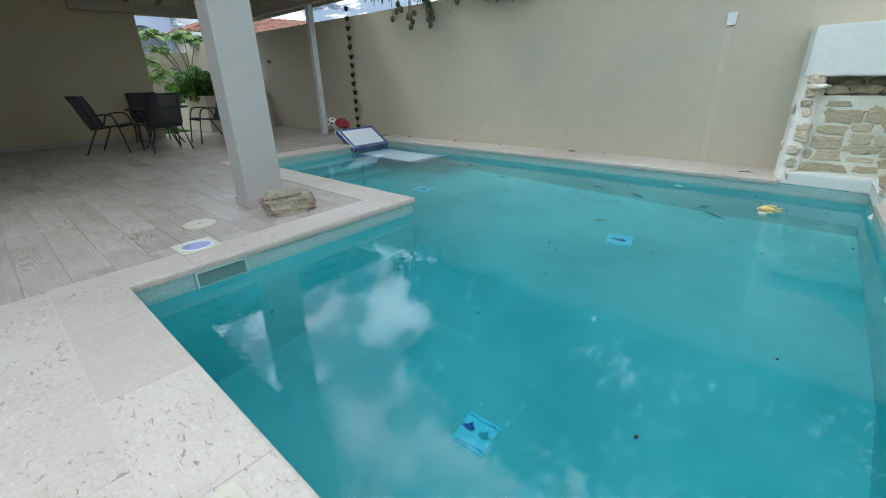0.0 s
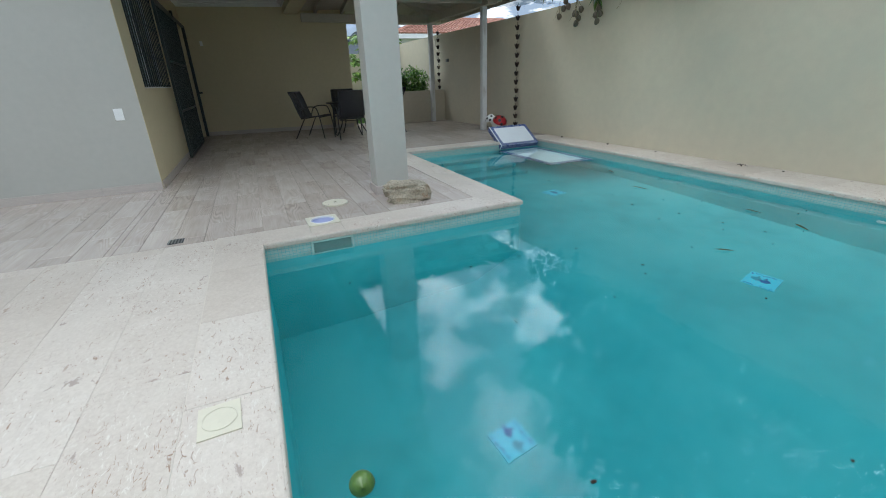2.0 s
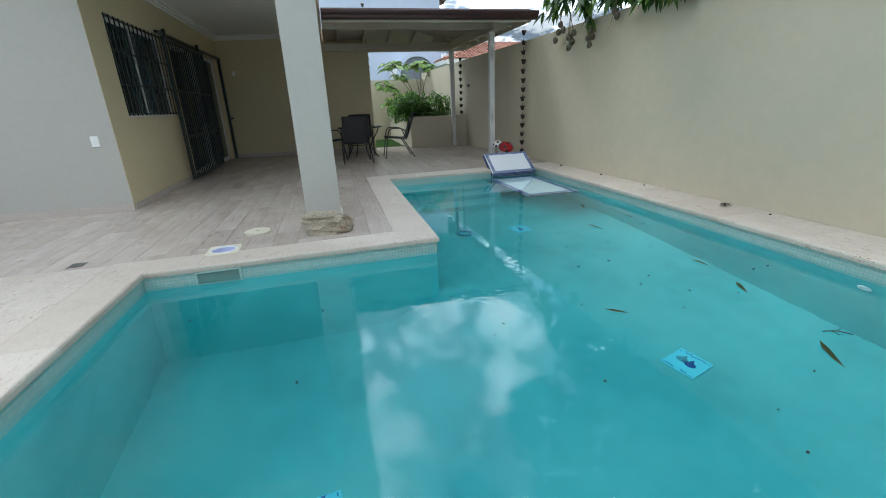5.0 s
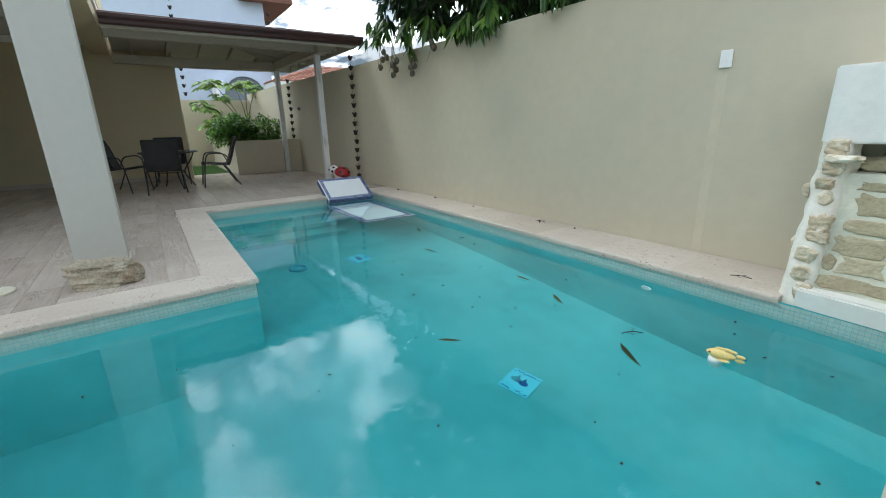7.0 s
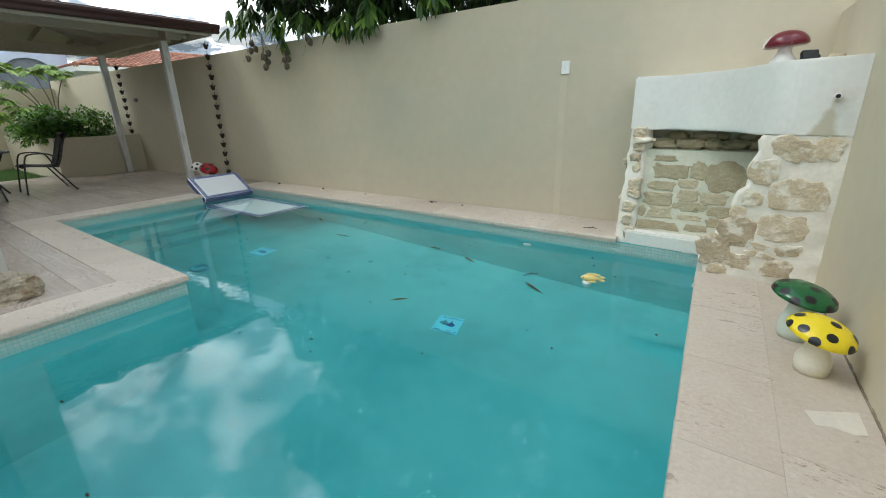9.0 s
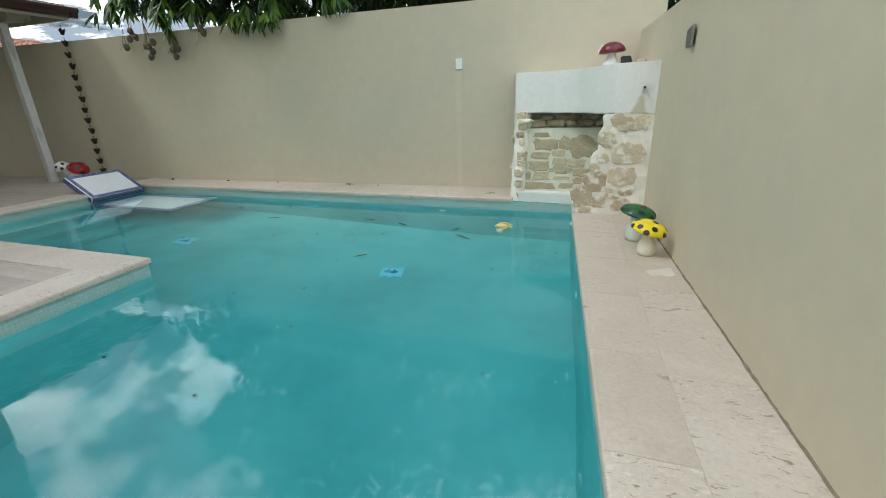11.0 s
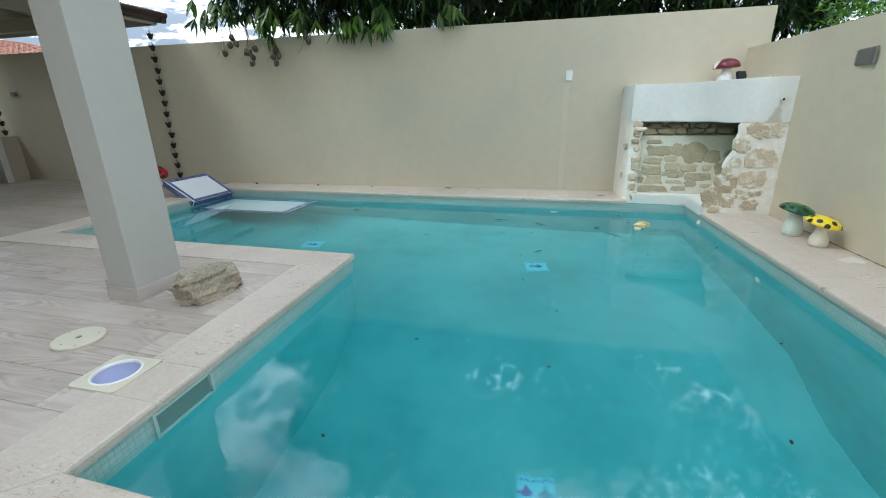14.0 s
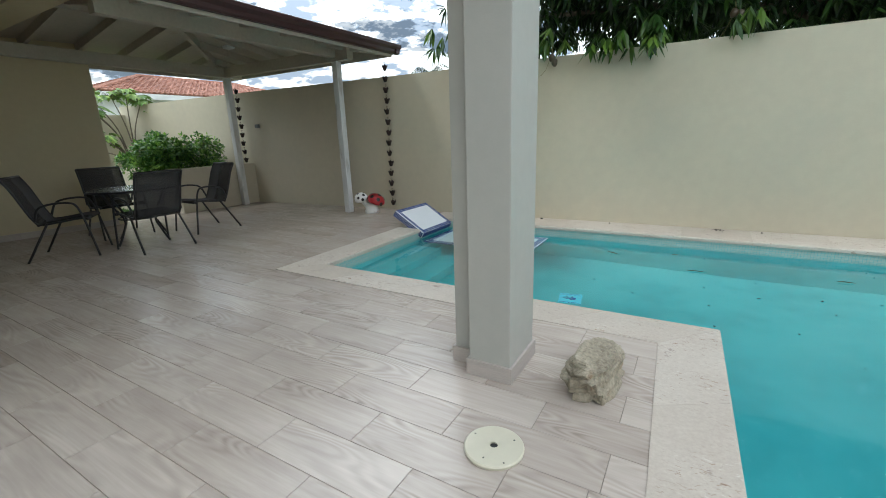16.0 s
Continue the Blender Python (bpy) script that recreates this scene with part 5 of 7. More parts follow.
chair = sling_chair()
chair.matrix_world = pose(-8.82, 2.43, 0.0, 0, 0, 180)
copy_thing(chair, pose(-9.28, 3.38, 0.0, 0, 0, -92))
copy_thing(chair, pose(-9.42, 1.80, 0.0, 0, 0, 57))
copy_thing(chair, pose(-10.15, 2.62, 0.0, 0, 0, -5))


def round_table():
    tb = empty("round_table", pose(-9.42, 2.58, 0.0, 0, 0, 20), "round glass-topped garden table with dark steel legs", "table")
    bm = bmesh.new()
    lathe(bm, [(0, 0.706), (0.50, 0.706), (0.505, 0.711), (0.50, 0.716), (0, 0.716)], 48)
    part("tabletop", bm, M_TABLEGLASS, tb, smooth=False)
    bm = bmesh.new()
    tube(bm, [(0.50 * math.cos(a), 0.50 * math.sin(a), 0.698) for a in [k * math.tau / 40 for k in range(40)]], 0.014, 8, closed=True)
    part("rim", bm, M_FRAME, tb, smooth=True)
    for k in range(4):
        c, s = math.cos(k * math.tau / 4), math.sin(k * math.tau / 4)
        bm = bmesh.new()
        tube(bm, [(v.x * c, v.x * s, v.z) for v in curve([(0.47, 0, 0.69), (0.40, 0, 0.55), (0.24, 0, 0.32), (0.30, 0, 0.15), (0.40, 0, 0.0)], 6)], 0.014, 8)
        part("leg", bm, M_FRAME, tb, smooth=True)
    bm = bmesh.new()
    tube(bm, [(0.245 * math.cos(a), 0.245 * math.sin(a), 0.32) for a in [k * math.tau / 28 for k in range(28)]], 0.009, 6, closed=True)
    part("brace_ring", bm, M_FRAME, tb, smooth=True)


round_table()

# ---- rain chains ----
M_CHAIN = mat("dark_bronze", (0.03, 0.018, 0.015), 0.5, 0.5, vary=0.3, fine=60)


def rain_chain(x, y, top, bottom, group, step=0.158, size=1.0):
    rc = empty("rain_chain", pose(x, y, bottom), "dark bronze tulip-cup rain chain hanging from the gutter", "rain chain", group)
    n = int((top - bottom) / step)
    cup_mesh = None
    for k in range(n):
        z = k * step
        if cup_mesh is None:
            bm = bmesh.new()
            lathe(bm, [(0.010, 0.0), (0.022, 0.006), (0.030, 0.035), (0.043, 0.072), (0.040, 0.072), (0.027, 0.036), (0.012, 0.008)], 10)
            for v in bm.verts:
                if v.co.z > 0.06:
                    a = math.atan2(v.co.y, v.co.x)
                    v.co.z += 0.012 * math.cos(5 * a)
                v.co *= size
            cup_mesh = mesh_of("cup", bm, M_CHAIN, True)
        cup = new("cup", cup_mesh)
        cup.parent = rc
        cup.location = (0.004 * math.sin(k * 2.1), 0.004 * math.cos(k * 1.7), z)
        cup.rotation_euler = (0.06 * math.sin(k * 3.3), 0.06 * math.cos(k * 2.3), k * 0.9)
        bm = bmesh.new()
        for t in range(2):
            zz = z + (0.07 + 0.045 * t) * 1.0
            pts = [(0.008 * math.cos(a) * (1 if t else 0.3), 0.008 * math.cos(a) * (0.3 if t else 1), zz + 0.028 * math.sin(a)) for a in [q * math.tau / 8 for q in range(8)]]
            tube(bm, pts, 0.0022, 5, closed=True)
        part("link", bm, M_CHAIN, rc)


rain_chain(-7.50, 5.72, 2.55, 0.09, "rain chains", 0.170, 1.15)
rain_chain(-11.15, 5.52, 2.50, 0.84, "rain chains", 0.170, 1.15)

# ---- doors and windows ----
M_CURT = mat("white_curtain", (0.70, 0.70, 0.68), 0.9, vary=0.05, fine=50)
M_GATE = mat("dark_green_black_iron", (0.010, 0.022, 0.022), 0.4, vary=0.2, fine=70)


def wavy_curtain(bm, a0, a1, at, z0, z1, axis="x", amp=0.025, wave=0.11):
    n = int((a1 - a0) / 0.02)
    lo, hi = [], []
    for k in range(n + 1):
        a = a0 + (a1 - a0) * k / n
        d = at + amp * math.sin(a / wave * math.tau)
        p = (a, d) if axis == "x" else (d, a)
        lo.append(bm.verts.new((*p, z0)))
        hi.append(bm.verts.new((*p, z1)))
    for k in range(n):
        bm.faces.new((lo[k], lo[k + 1], hi[k + 1], hi[k]))
    bmesh.ops.solidify(bm, geom=bm.faces[:], thickness=0.004)


def barred_window(name, m, w, h, bars, label, curtain=True, rails=(0.33, 0.66)):
    """A window in a wall opening: x along it, y out of the wall, its lower left corner at the origin. Frame, panes, curtain and an iron grille."""
    th = empty(name, m, label, "window", kind="structure")
    for a in ((0, 0.05, 0, h), (w - 0.05, w, 0, h), (w / 2 - 0.03, w / 2 + 0.03, 0.05, h - 0.05), (0.05, w - 0.05, 0, 0.05), (0.05, w - 0.05, h - 0.05, h)):
        part("window_frame", B(a[0], a[1], -0.14, -0.09, a[2], a[3], bevel=0.003), M_CURT, th, "white window frame")
    for a in ((0.05, w / 2 - 0.03), (w / 2 + 0.03, w - 0.05)):
        p = part("pane", B(a[0], a[1], -0.118, -0.112, 0.05, h - 0.05), M_GLASS, th, "blue-tinted glass")
        p.visible_shadow = False
    if curtain:
        bm = bmesh.new()
        wavy_curtain(bm, 0.06, w * 0.45, -0.26, 0.02, h - 0.02)
        part("curtain", bm, M_CURT, th, "white curtain")
    part("sill", B(0.0, w, -0.085, 0.02, 0.0, 0.012), M_CURT, th)
    step = w / bars
    for k in range(bars + 1):
        x = min(w - 0.012, max(0.012, k * step))
        part("bar", B(x - 0.007, x + 0.007, 0.0, 0.014, 0.014, h, bevel=0.002), M_GATE, th)
    for f in (0.03, *rails, 0.98):
        part("rail", B(0.0, w, -0.012, -0.001, f * h - 0.01, f * h + 0.01, bevel=0.002), M_GATE, th)
    return th


barred_window("window_1", pose(WIN[0], SY, WIN[2]), WIN[1] - WIN[0], WIN[3] - WIN[2], 14, "blue-glazed window behind a dark iron grille")
barred_window("window_2", pose(HX, NW[1], NW[2], 0, 0, -90), NW[1] - NW[0], NW[3] - NW[2], 12, "blue-glazed side window behind a dark iron grille", curtain=False)

door = empty("door_1", pose(0, 0, 0), "sliding glass terrace door with white frames and curtain", "door", kind="structure")
DW = (DOOR[1] - DOOR[0]) / 2
for k in range(2):
    x0 = DOOR[0] + k * DW
    yy = SY - 0.13 - 0.05 * k
    leaf = part("door_leaf", B(x0, x0 + 0.07, yy, yy + 0.04, 0.0, DOOR[3], bevel=0.004), M_CURT, door, "white aluminium door frame")
    part("stile", B(x0 + DW - 0.07, x0 + DW, yy, yy + 0.04, 0.0, DOOR[3], bevel=0.004), M_CURT, leaf)
    part("rail", B(x0 + 0.07, x0 + DW - 0.07, yy, yy + 0.04, 0.0, 0.09, bevel=0.004), M_CURT, leaf)
    part("rail", B(x0 + 0.07, x0 + DW - 0.07, yy, yy + 0.04, DOOR[3] - 0.07, DOOR[3], bevel=0.004), M_CURT, leaf)
    p = part("pane", B(x0 + 0.07, x0 + DW - 0.07, yy + 0.017, yy + 0.023, 0.09, DOOR[3] - 0.07), M_GLASS, leaf, "dark tinted glass")
    p.visible_shadow = False
bm = bmesh.new()
wavy_curtain(bm, DOOR[0] + 0.1, DOOR[0] + 1.0, SY - 0.30, 0.02, DOOR[3] - 0.02)
wavy_curtain(bm, DOOR[1] - 1.0, DOOR[1] - 0.1, SY - 0.30, 0.02, DOOR[3] - 0.02)
part("curtain", bm, M_CURT, door, "white curtain")

# sliding iron gate on a top rail
gate = empty("security_gate", pose(0, 0, 0), "dark iron sliding security gate across the terrace door", "gate", kind="structure")
GX0, GX1, GY, GH = -9.85, -7.55, SY + 0.065, 2.34
for a in ((GX0, GX0 + 0.045, 0.04, GH), (GX1 - 0.045, GX1, 0.04, GH), (GX0 + 0.045, GX1 - 0.045, 0.04, 0.085), (GX0 + 0.045, GX1 - 0.045, GH - 0.045, GH), (GX0 + 0.045, GX1 - 0.045, 0.75, 0.785), (GX0 + 0.045, GX1 - 0.045, 1.50, 1.535)):
    part("gate_frame", B(a[0], a[1], GY, GY + 0.04, a[2], a[3], bevel=0.003), M_GATE, gate)
for k in range(1, 19):
    x = GX0 + (GX1 - GX0) * k / 19
    part("bar", B(x - 0.008, x + 0.008, GY + 0.012, GY + 0.028, 0.085, GH - 0.045), M_GATE, gate)
part("mesh_panel", B(GX0 + 0.045, GX0 + 0.62, GY + 0.008, GY + 0.011, 0.085, GH - 0.045), M_GATE, gate, "solid dark panel")
part("top_rail", B(-11.62, -7.45, SY + 0.02, SY + 0.075, 2.375, 2.415, bevel=0.003), M_GATE, gate)
for x in (-7.75, -9.65):
    part("hanger", B(x - 0.035, x + 0.035, SY + 0.045, SY + 0.095, GH, 2.47, bevel=0.004), M_GATE, gate, "black roller hanger")
part("jamb_post", B(-11.52, -11.45, SY + 0.02, SY + 0.08, 0.0, 2.374, bevel=0.003), M_GATE, gate)
part("latch", B(-11.55, -11.42, SY + 0.08, SY + 0.15, 0.98, 1.02, bevel=0.004), M_GATE, gate, "black latch handle")

# skirting along the house walls
sk = empty("baseboard", pose(0, 0, 0), "wood-look tile baseboard along the house walls", "baseboard", kind="structure")
x = HX - 0.02
while x > DOOR[1] + 0.05:
    x2 = max(DOOR[1], x - 0.6)
    part("skirting_tile", B(x2 + 0.001, x - 0.001, SY + 0.001, SY + 0.014, 0.0, 0.09, bevel=0.002), M_SKIRT, sk)
    x = x2
y = SY
while y > -2.6:
    part("skirting_tile", B(HX + 0.001, HX + 0.014, y - 0.599, y - 0.001, 0.0, 0.09, bevel=0.002), M_SKIRT, sk)
    y -= 0.6
wd = (Vector(W_B) - Vector(W_A)).normalized()
wn_ = Vector((wd.y, -wd.x))
for k in range(6):
    a = Vector(W_A) + wd * (0.02 + k * 0.6)
    b = a + wd * 0.598
    part("skirting_tile", P([tuple(a + wn_ * 0.001), tuple(b + wn_ * 0.001), tuple(b + wn_ * 0.014), tuple(a + wn_ * 0.014)], 0.0, 0.09), M_SKIRT, sk)

# recessed downlights and a junction box
for x in (-6.6, -9.6):
    dl = empty("downlight", pose(x, 0.7, CEIL_Z - 0.001), "small round recessed ceiling downlight, unlit", "lamp", "terrace downlights")
    bm = bmesh.new()
    lathe(bm, [(0.055, 0.0), (0.055, -0.006), (0.042, -0.008), (0.040, 0.0)], 24)
    part("ring", bm, M_WHITE, dl, smooth=True)
    bm = bmesh.new()
    lathe(bm, [(0.0, -0.002), (0.040, -0.002), (0.040, -0.001), (0.0, -0.001)], 24)
    part("lens", bm, M_GREY, dl)
jb = empty("junction_box", pose(-11.46, -0.25, 2.05, 0, 0, 90), "small white sensor box on the terrace wall", "sensor")
part("casing", B(-0.03, 0.03, -0.03, 0.0, -0.05, 0.05, bevel=0.006), M_WHITE, jb)
wb = empty("wall_box", pose(-10.75, 5.628, 1.56, 0, 0, 3.5), "small grey electrical box on the garden wall", "electrical box")
part("casing", B(-0.05, 0.05, -0.045, 0.0, -0.035, 0.035, bevel=0.006), M_GREY, wb)
part("lid", B(-0.042, 0.042, -0.049, -0.0455, -0.028, 0.028, bevel=0.001), M_GREY, wb)
cl = empty("canopy_lamp", pose(-10.02, 4.72, 2.83), "small white square lamp under the canopy, unlit", "lamp")
part("casing", B(-0.07, 0.07, -0.07, 0.07, -0.03, 0.02, bevel=0.006), M_WHITE, cl)
part("diffuser", B(-0.055, 0.055, -0.055, 0.055, -0.034, -0.0305, bevel=0.001), M_CURT, cl)

# ---- plants ----
def leaf_mat(name, dark, light, rough=0.45):
    m = bpy.data.materials.new(name)
    m.use_nodes = True
    n, l = m.node_tree.nodes, m.node_tree.links
    b = n["Principled BSDF"]
    geo = n.new("ShaderNodeNewGeometry")
    mx = n.new("ShaderNodeMix"); mx.data_type = "RGBA"
    mx.inputs[6].default_value, mx.inputs[7].default_value = (*dark, 1), (*light, 1)
    pw = n.new("ShaderNodeMath"); pw.operation = "POWER"; pw.inputs[1].default_value = 2.2
    l.new(geo.outputs["Random Per Island"], pw.inputs[0])
    l.new(pw.outputs[0], mx.inputs["Factor"])
    l.new(mx.outputs[2], b.inputs["Base Color"])
    b.inputs["Roughness"].default_value = rough
    tr = n.new("ShaderNodeBsdfTranslucent")
    l.new(mx.outputs[2], tr.inputs["Color"])
    ms = n.new("ShaderNodeMixShader"); ms.inputs[0].default_value = 0.25
    l.new(b.outputs[0], ms.inputs[1]); l.new(tr.outputs[0], ms.inputs[2])
    l.new(ms.outputs[0], n["Material Output"].inputs[0])
    return m


# Leaf green darkened to imitate the shade seen from below the crown.
M_MANGOLEAF = leaf_mat("shade_darkened_leaf", (0.010, 0.028, 0.008), (0.05, 0.11, 0.018), 0.4)
M_MANGOYOUNG = leaf_mat("young_mango_leaf", (0.025, 0.07, 0.012), (0.17, 0.29, 0.04), 0.35)
M_BUSHLEAF = leaf_mat("bush_leaf", (0.05, 0.15, 0.02), (0.30, 0.50, 0.09))
M_FIGLEAF = leaf_mat("lobed_leaf", (0.10, 0.20, 0.03), (0.34, 0.48, 0.09))
M_BARK = mat("grey_bark", (0.16, 0.13, 0.10), 0.9, vary=0.3, scale=6, fine=40, bump=0.6, bump_scale=20)
M_TWIG = mat("green_brown_twig", (0.14, 0.12, 0.05), 0.8, vary=0.2)
M_MANGO = mat("green_purple_mango", (0.055, 0.06, 0.028), 0.45, vary=0.3, scale=6, fine=30, rand=0.5, tint=(0.12, 0.085, 0.055))


def leaf(bm, p, d, side, length, width, droop=0.35):
    """One long leaf: folded along the midrib and drooping."""
    up = d.cross(side)
    pts = []
    for t, w in ((0.0, 0.12), (0.35, 1.0), (0.7, 0.75), (1.0, 0.02)):
        c = p + d * (length * t) + Vector((0, 0, -droop * length * t * t))
        pts.append((c, w * width / 2))
    rows = []
    for c, w in pts:
        rows.append((bm.verts.new(c - side * w + up * w * 0.25), bm.verts.new(c), bm.verts.new(c + side * w + up * w * 0.25)))
    for a, b in zip(rows, rows[1:]):
        bm.faces.new((a[0], a[1], b[1], b[0]))
        bm.faces.new((a[1], a[2], b[2], b[1]))


def whorl(bm, rr, p, axis, count, length, width, spread, droop=0.35):
    a0 = rr.random() * math.tau
    u = axis.orthogonal().normalized()
    v = axis.cross(u)
    for k in range(count):
        a = a0 + k * 2.4
        sp = spread * rr.uniform(0.7, 1.2)
        d = (axis * math.cos(sp) + (u * math.cos(a) + v * math.sin(a)) * math.sin(sp)).normalized()
        s = d.cross(Vector((rr.uniform(-0.4, 0.4), rr.uniform(-0.4, 0.4), 1))).normalized()
        leaf(bm, p + d * 0.01, d, s, length * rr.uniform(0.7, 1.15), width * rr.uniform(0.8, 1.15), droop * rr.uniform(0.5, 1.4))


def in_blob(rr, c, r):
    while True:
        q = Vector((rr.uniform(-1, 1), rr.uniform(-1, 1), rr.uniform(-1, 1)))
        if 0.35 < q.length < 1.0 + 0.25 * noise.noise(q * 2.2 + Vector(c)):
            return Vector(c) + Vector((q.x * r[0], q.y * r[1], q.z * r[2])), q


def mango_tree():
    rr = random.Random(21)
    tr = empty("mango_tree", pose(-0.9, 8.2, 0.0), "large dark mango tree with hanging fruit behind the wall", "tree")
    base = Vector((-0.9, 8.2, 0.0))
    bm = bmesh.new()
    tube(bm, curve([(0, 0, -0.05), (0.03, 0.02, 1.2), (-0.05, 0.0, 2.4), (0.0, 0.1, 3.2)]), 0.20, 12, taper=0.13)
    part("trunk", bm, M_BARK, tr, smooth=True)
    ends = [(-4.3, -2.3, 2.75), (-2.7, -2.0, 2.85), (-4.3, -0.5, 5.1), (-3.2, 0.2, 4.6), (-1.2, -0.9, 4.5), (1.2, 0.4, 4.4), (2.6, -0.2, 3.6), (0.2, 0.8, 6.2), (-1.8, 1.0, 4.2), (1.2, -1.5, 3.1), (-2.6, -2.3, 4.5), (-3.4, -3.0, 3.95)]
    for e in ends:
        bm = bmesh.new()
        e = Vector(e)
        tube(bm, curve([(0, 0, 2.3), e * 0.4 + Vector((0, 0, 1.7)), e * 0.75 + Vector((0, 0, 0.75)), e]), 0.085, 8, taper=0.018)
        part("limb", bm, M_BARK, tr, smooth=True)
    bm = bmesh.new()
    blobs = [((-2.4, 8.5, 5.0), (3.8, 1.9, 2.7), 2500), ((1.5, 8.5, 4.9), (3.2, 1.9, 2.6), 1900), ((-5.0, 7.7, 5.1), (1.7, 1.5, 1.5), 700), ((-5.2, 6.4, 3.2), (1.15, 0.75, 0.72), 420), ((-3.7, 6.5, 3.15), (1.1, 0.75, 0.75), 440),
             ((-2.0, 7.25, 2.95), (1.3, 0.7, 0.65), 400), ((-0.2, 7.4, 2.85), (1.4, 0.7, 0.6), 380), ((1.6, 7.4, 2.7), (1.2, 0.7, 0.6), 320), ((-6.0, 6.05, 3.0), (0.5, 0.4, 0.4), 60),
             ((-3.2, 5.7, 4.75), (1.75, 1.25, 1.15), 760), ((-4.5, 4.9, 3.85), (0.75, 0.65, 0.55), 170)]
    for c, r, n in blobs:
        for _ in range(n):
            p, q = in_blob(rr, c, r)
            ax = Vector((q.x * 0.8, q.y * 0.8, q.z * 0.4 - 0.45)).normalized()
            whorl(bm, rr, p - base, ax, rr.randint(6, 9), 0.20, 0.050, 0.9)
    crown = part("crown", bm, M_MANGOLEAF, tr, "dense long leaves, green darkened to stand for shade")
    crown["kind"] = "stuff"
    # drooping sprays in front of the wall
    bm = bmesh.new()
    for c, n in (((-5.35, 5.74, 2.50), 12), ((-4.0, 5.80, 2.42), 9), ((-3.6, 5.80, 2.40), 12), ((-6.1, 5.70, 2.62), 8), ((-4.75, 5.82, 2.50), 6), ((-2.6, 5.88, 2.52), 5), ((-6.45, 5.66, 2.60), 4)):
        for _ in range(n):
            p = Vector(c) + Vector((rr.gauss(0, 0.13), rr.gauss(0, 0.05), rr.gauss(0, 0.10)))
            whorl(bm, rr, p - base, Vector((rr.uniform(-0.4, 0.4), rr.uniform(-0.5, 0.1), -0.9)).normalized(), rr.randint(4, 7), 0.23, 0.062, 0.55, 0.2)
    spray = part("young_leaves", bm, M_MANGOYOUNG, tr, "lighter green young leaves hanging over the wall")
    spray["kind"] = "stuff"
    fruit_mesh = None
    for (x, y, z), fruits in (((-5.62, 5.62, 2.30), ((0.0, 0.0, -0.30), (0.09, 0.02, -0.24), (-0.07, 0.03, -0.28), (0.05, -0.03, -0.44), (0.02, 0.04, -0.36))), ((-5.28, 5.76, 2.28), ((0.0, 0, -0.42), (0.05, 0.01, -0.32), (-0.05, 0, -0.33), (0.01, 0.02, -0.24))),
                              ((-5.88, 5.60, 2.38), ((0, 0, -0.16), (0.05, 0.02, -0.24), (-0.04, 0, -0.26))), ((-4.75, 5.78, 2.36), ((0, 0, -0.16), (0.03, 0.01, -0.22))), ((-2.75, 6.25, 2.62), ((0, 0, -0.1), (0.06, 0, -0.12))), ((-6.05, 5.62, 2.36), ((0, 0, -0.34),))):
        bm = bmesh.new()
        for f in fruits:
            tube(bm, curve([(0, 0, 0.05), (f[0] * 0.3, f[1], f[2] * 0.5), (f[0], f[1], f[2] + 0.045)], 4), 0.004, 5)
        tube(bm, curve([(0, 0, -0.1), (-0.08, 0.0, -0.30), (-0.16, 0.0, -0.38)], 4), 0.0025, 4)
        stalk = part("stalk", bm, M_TWIG, tr)
        stalk.location = Vector((x, y, z)) - base
        for f in fruits:
            if fruit_mesh is None:
                bm = bmesh.new()
                lathe(bm, [(0, -0.055), (0.018, -0.050), (0.036, -0.028), (0.041, 0.0), (0.036, 0.026), (0.022, 0.044), (0, 0.050)], 14)
                for v in bm.verts:
                    v.co.x += 0.012 * (v.co.z / 0.05) ** 2
                fruit_mesh = mesh_of("mango", bm, M_MANGO, True)
            ob = new("mango", fruit_mesh)
            ob.parent = stalk
            ob.location = f
            ob.rotation_euler = (rr.uniform(-0.2, 0.2), rr.uniform(-0.2, 0.2), rr.random() * 6)


mango_tree()


def bush(name, m, blobs, count, length, width, material, label, seed, stems, cat="bush"):
    rr = random.Random(seed)
    th = empty(name, m, label, cat)
    for e in stems:
        bm = bmesh.new()
        tube(bm, curve([(e[0] * 0.1, e[1] * 0.1, 0), (e[0] * 0.5, e[1] * 0.5, e[2] * 0.6), e], 4), 0.012, 6, taper=0.004)
        part("stem", bm, M_TWIG, th, smooth=True)
    bm = bmesh.new()
    for c, r in blobs:
        for _ in range(count):
            p, q = in_blob(rr, c, r)
            whorl(bm, rr, p, Vector((q.x, q.y, q.z * 0.6 + 0.3)).normalized(), rr.randint(4, 6), length, width, 1.0, 0.25)
    ob = part("foliage", bm, material, th)
    ob["kind"] = "stuff"


# planter with a bush
M_PLANTER = mat("beige_planter_paint", (0.50, 0.45, 0.34), 0.75, vary=0.06, scale=1.5, fine=14, bump=0.1, coords="World")
planter = empty("planter", pose(0, 0, 0), "low beige rendered planter against the garden wall", "planter", kind="structure")
part("planter_wall", P([(-11.10, 4.05), (-11.03, 5.63), (-11.15, 5.63), (-11.22, 4.05)], 0.0, 0.82), M_PLANTER, planter)
part("planter_wall", P([(-15.4, 4.05), (-11.221, 4.05), (-11.221, 4.17), (-15.4, 4.17)], -0.05, 0.82), M_PLANTER, planter)
part("planter_soil", P([(-15.4, 4.171), (-11.23, 4.171), (-11.16, 5.6), (-15.4, 5.4)], -0.05, 0.72), M_SOIL, planter)
rr = random.Random(31)
clumps = []
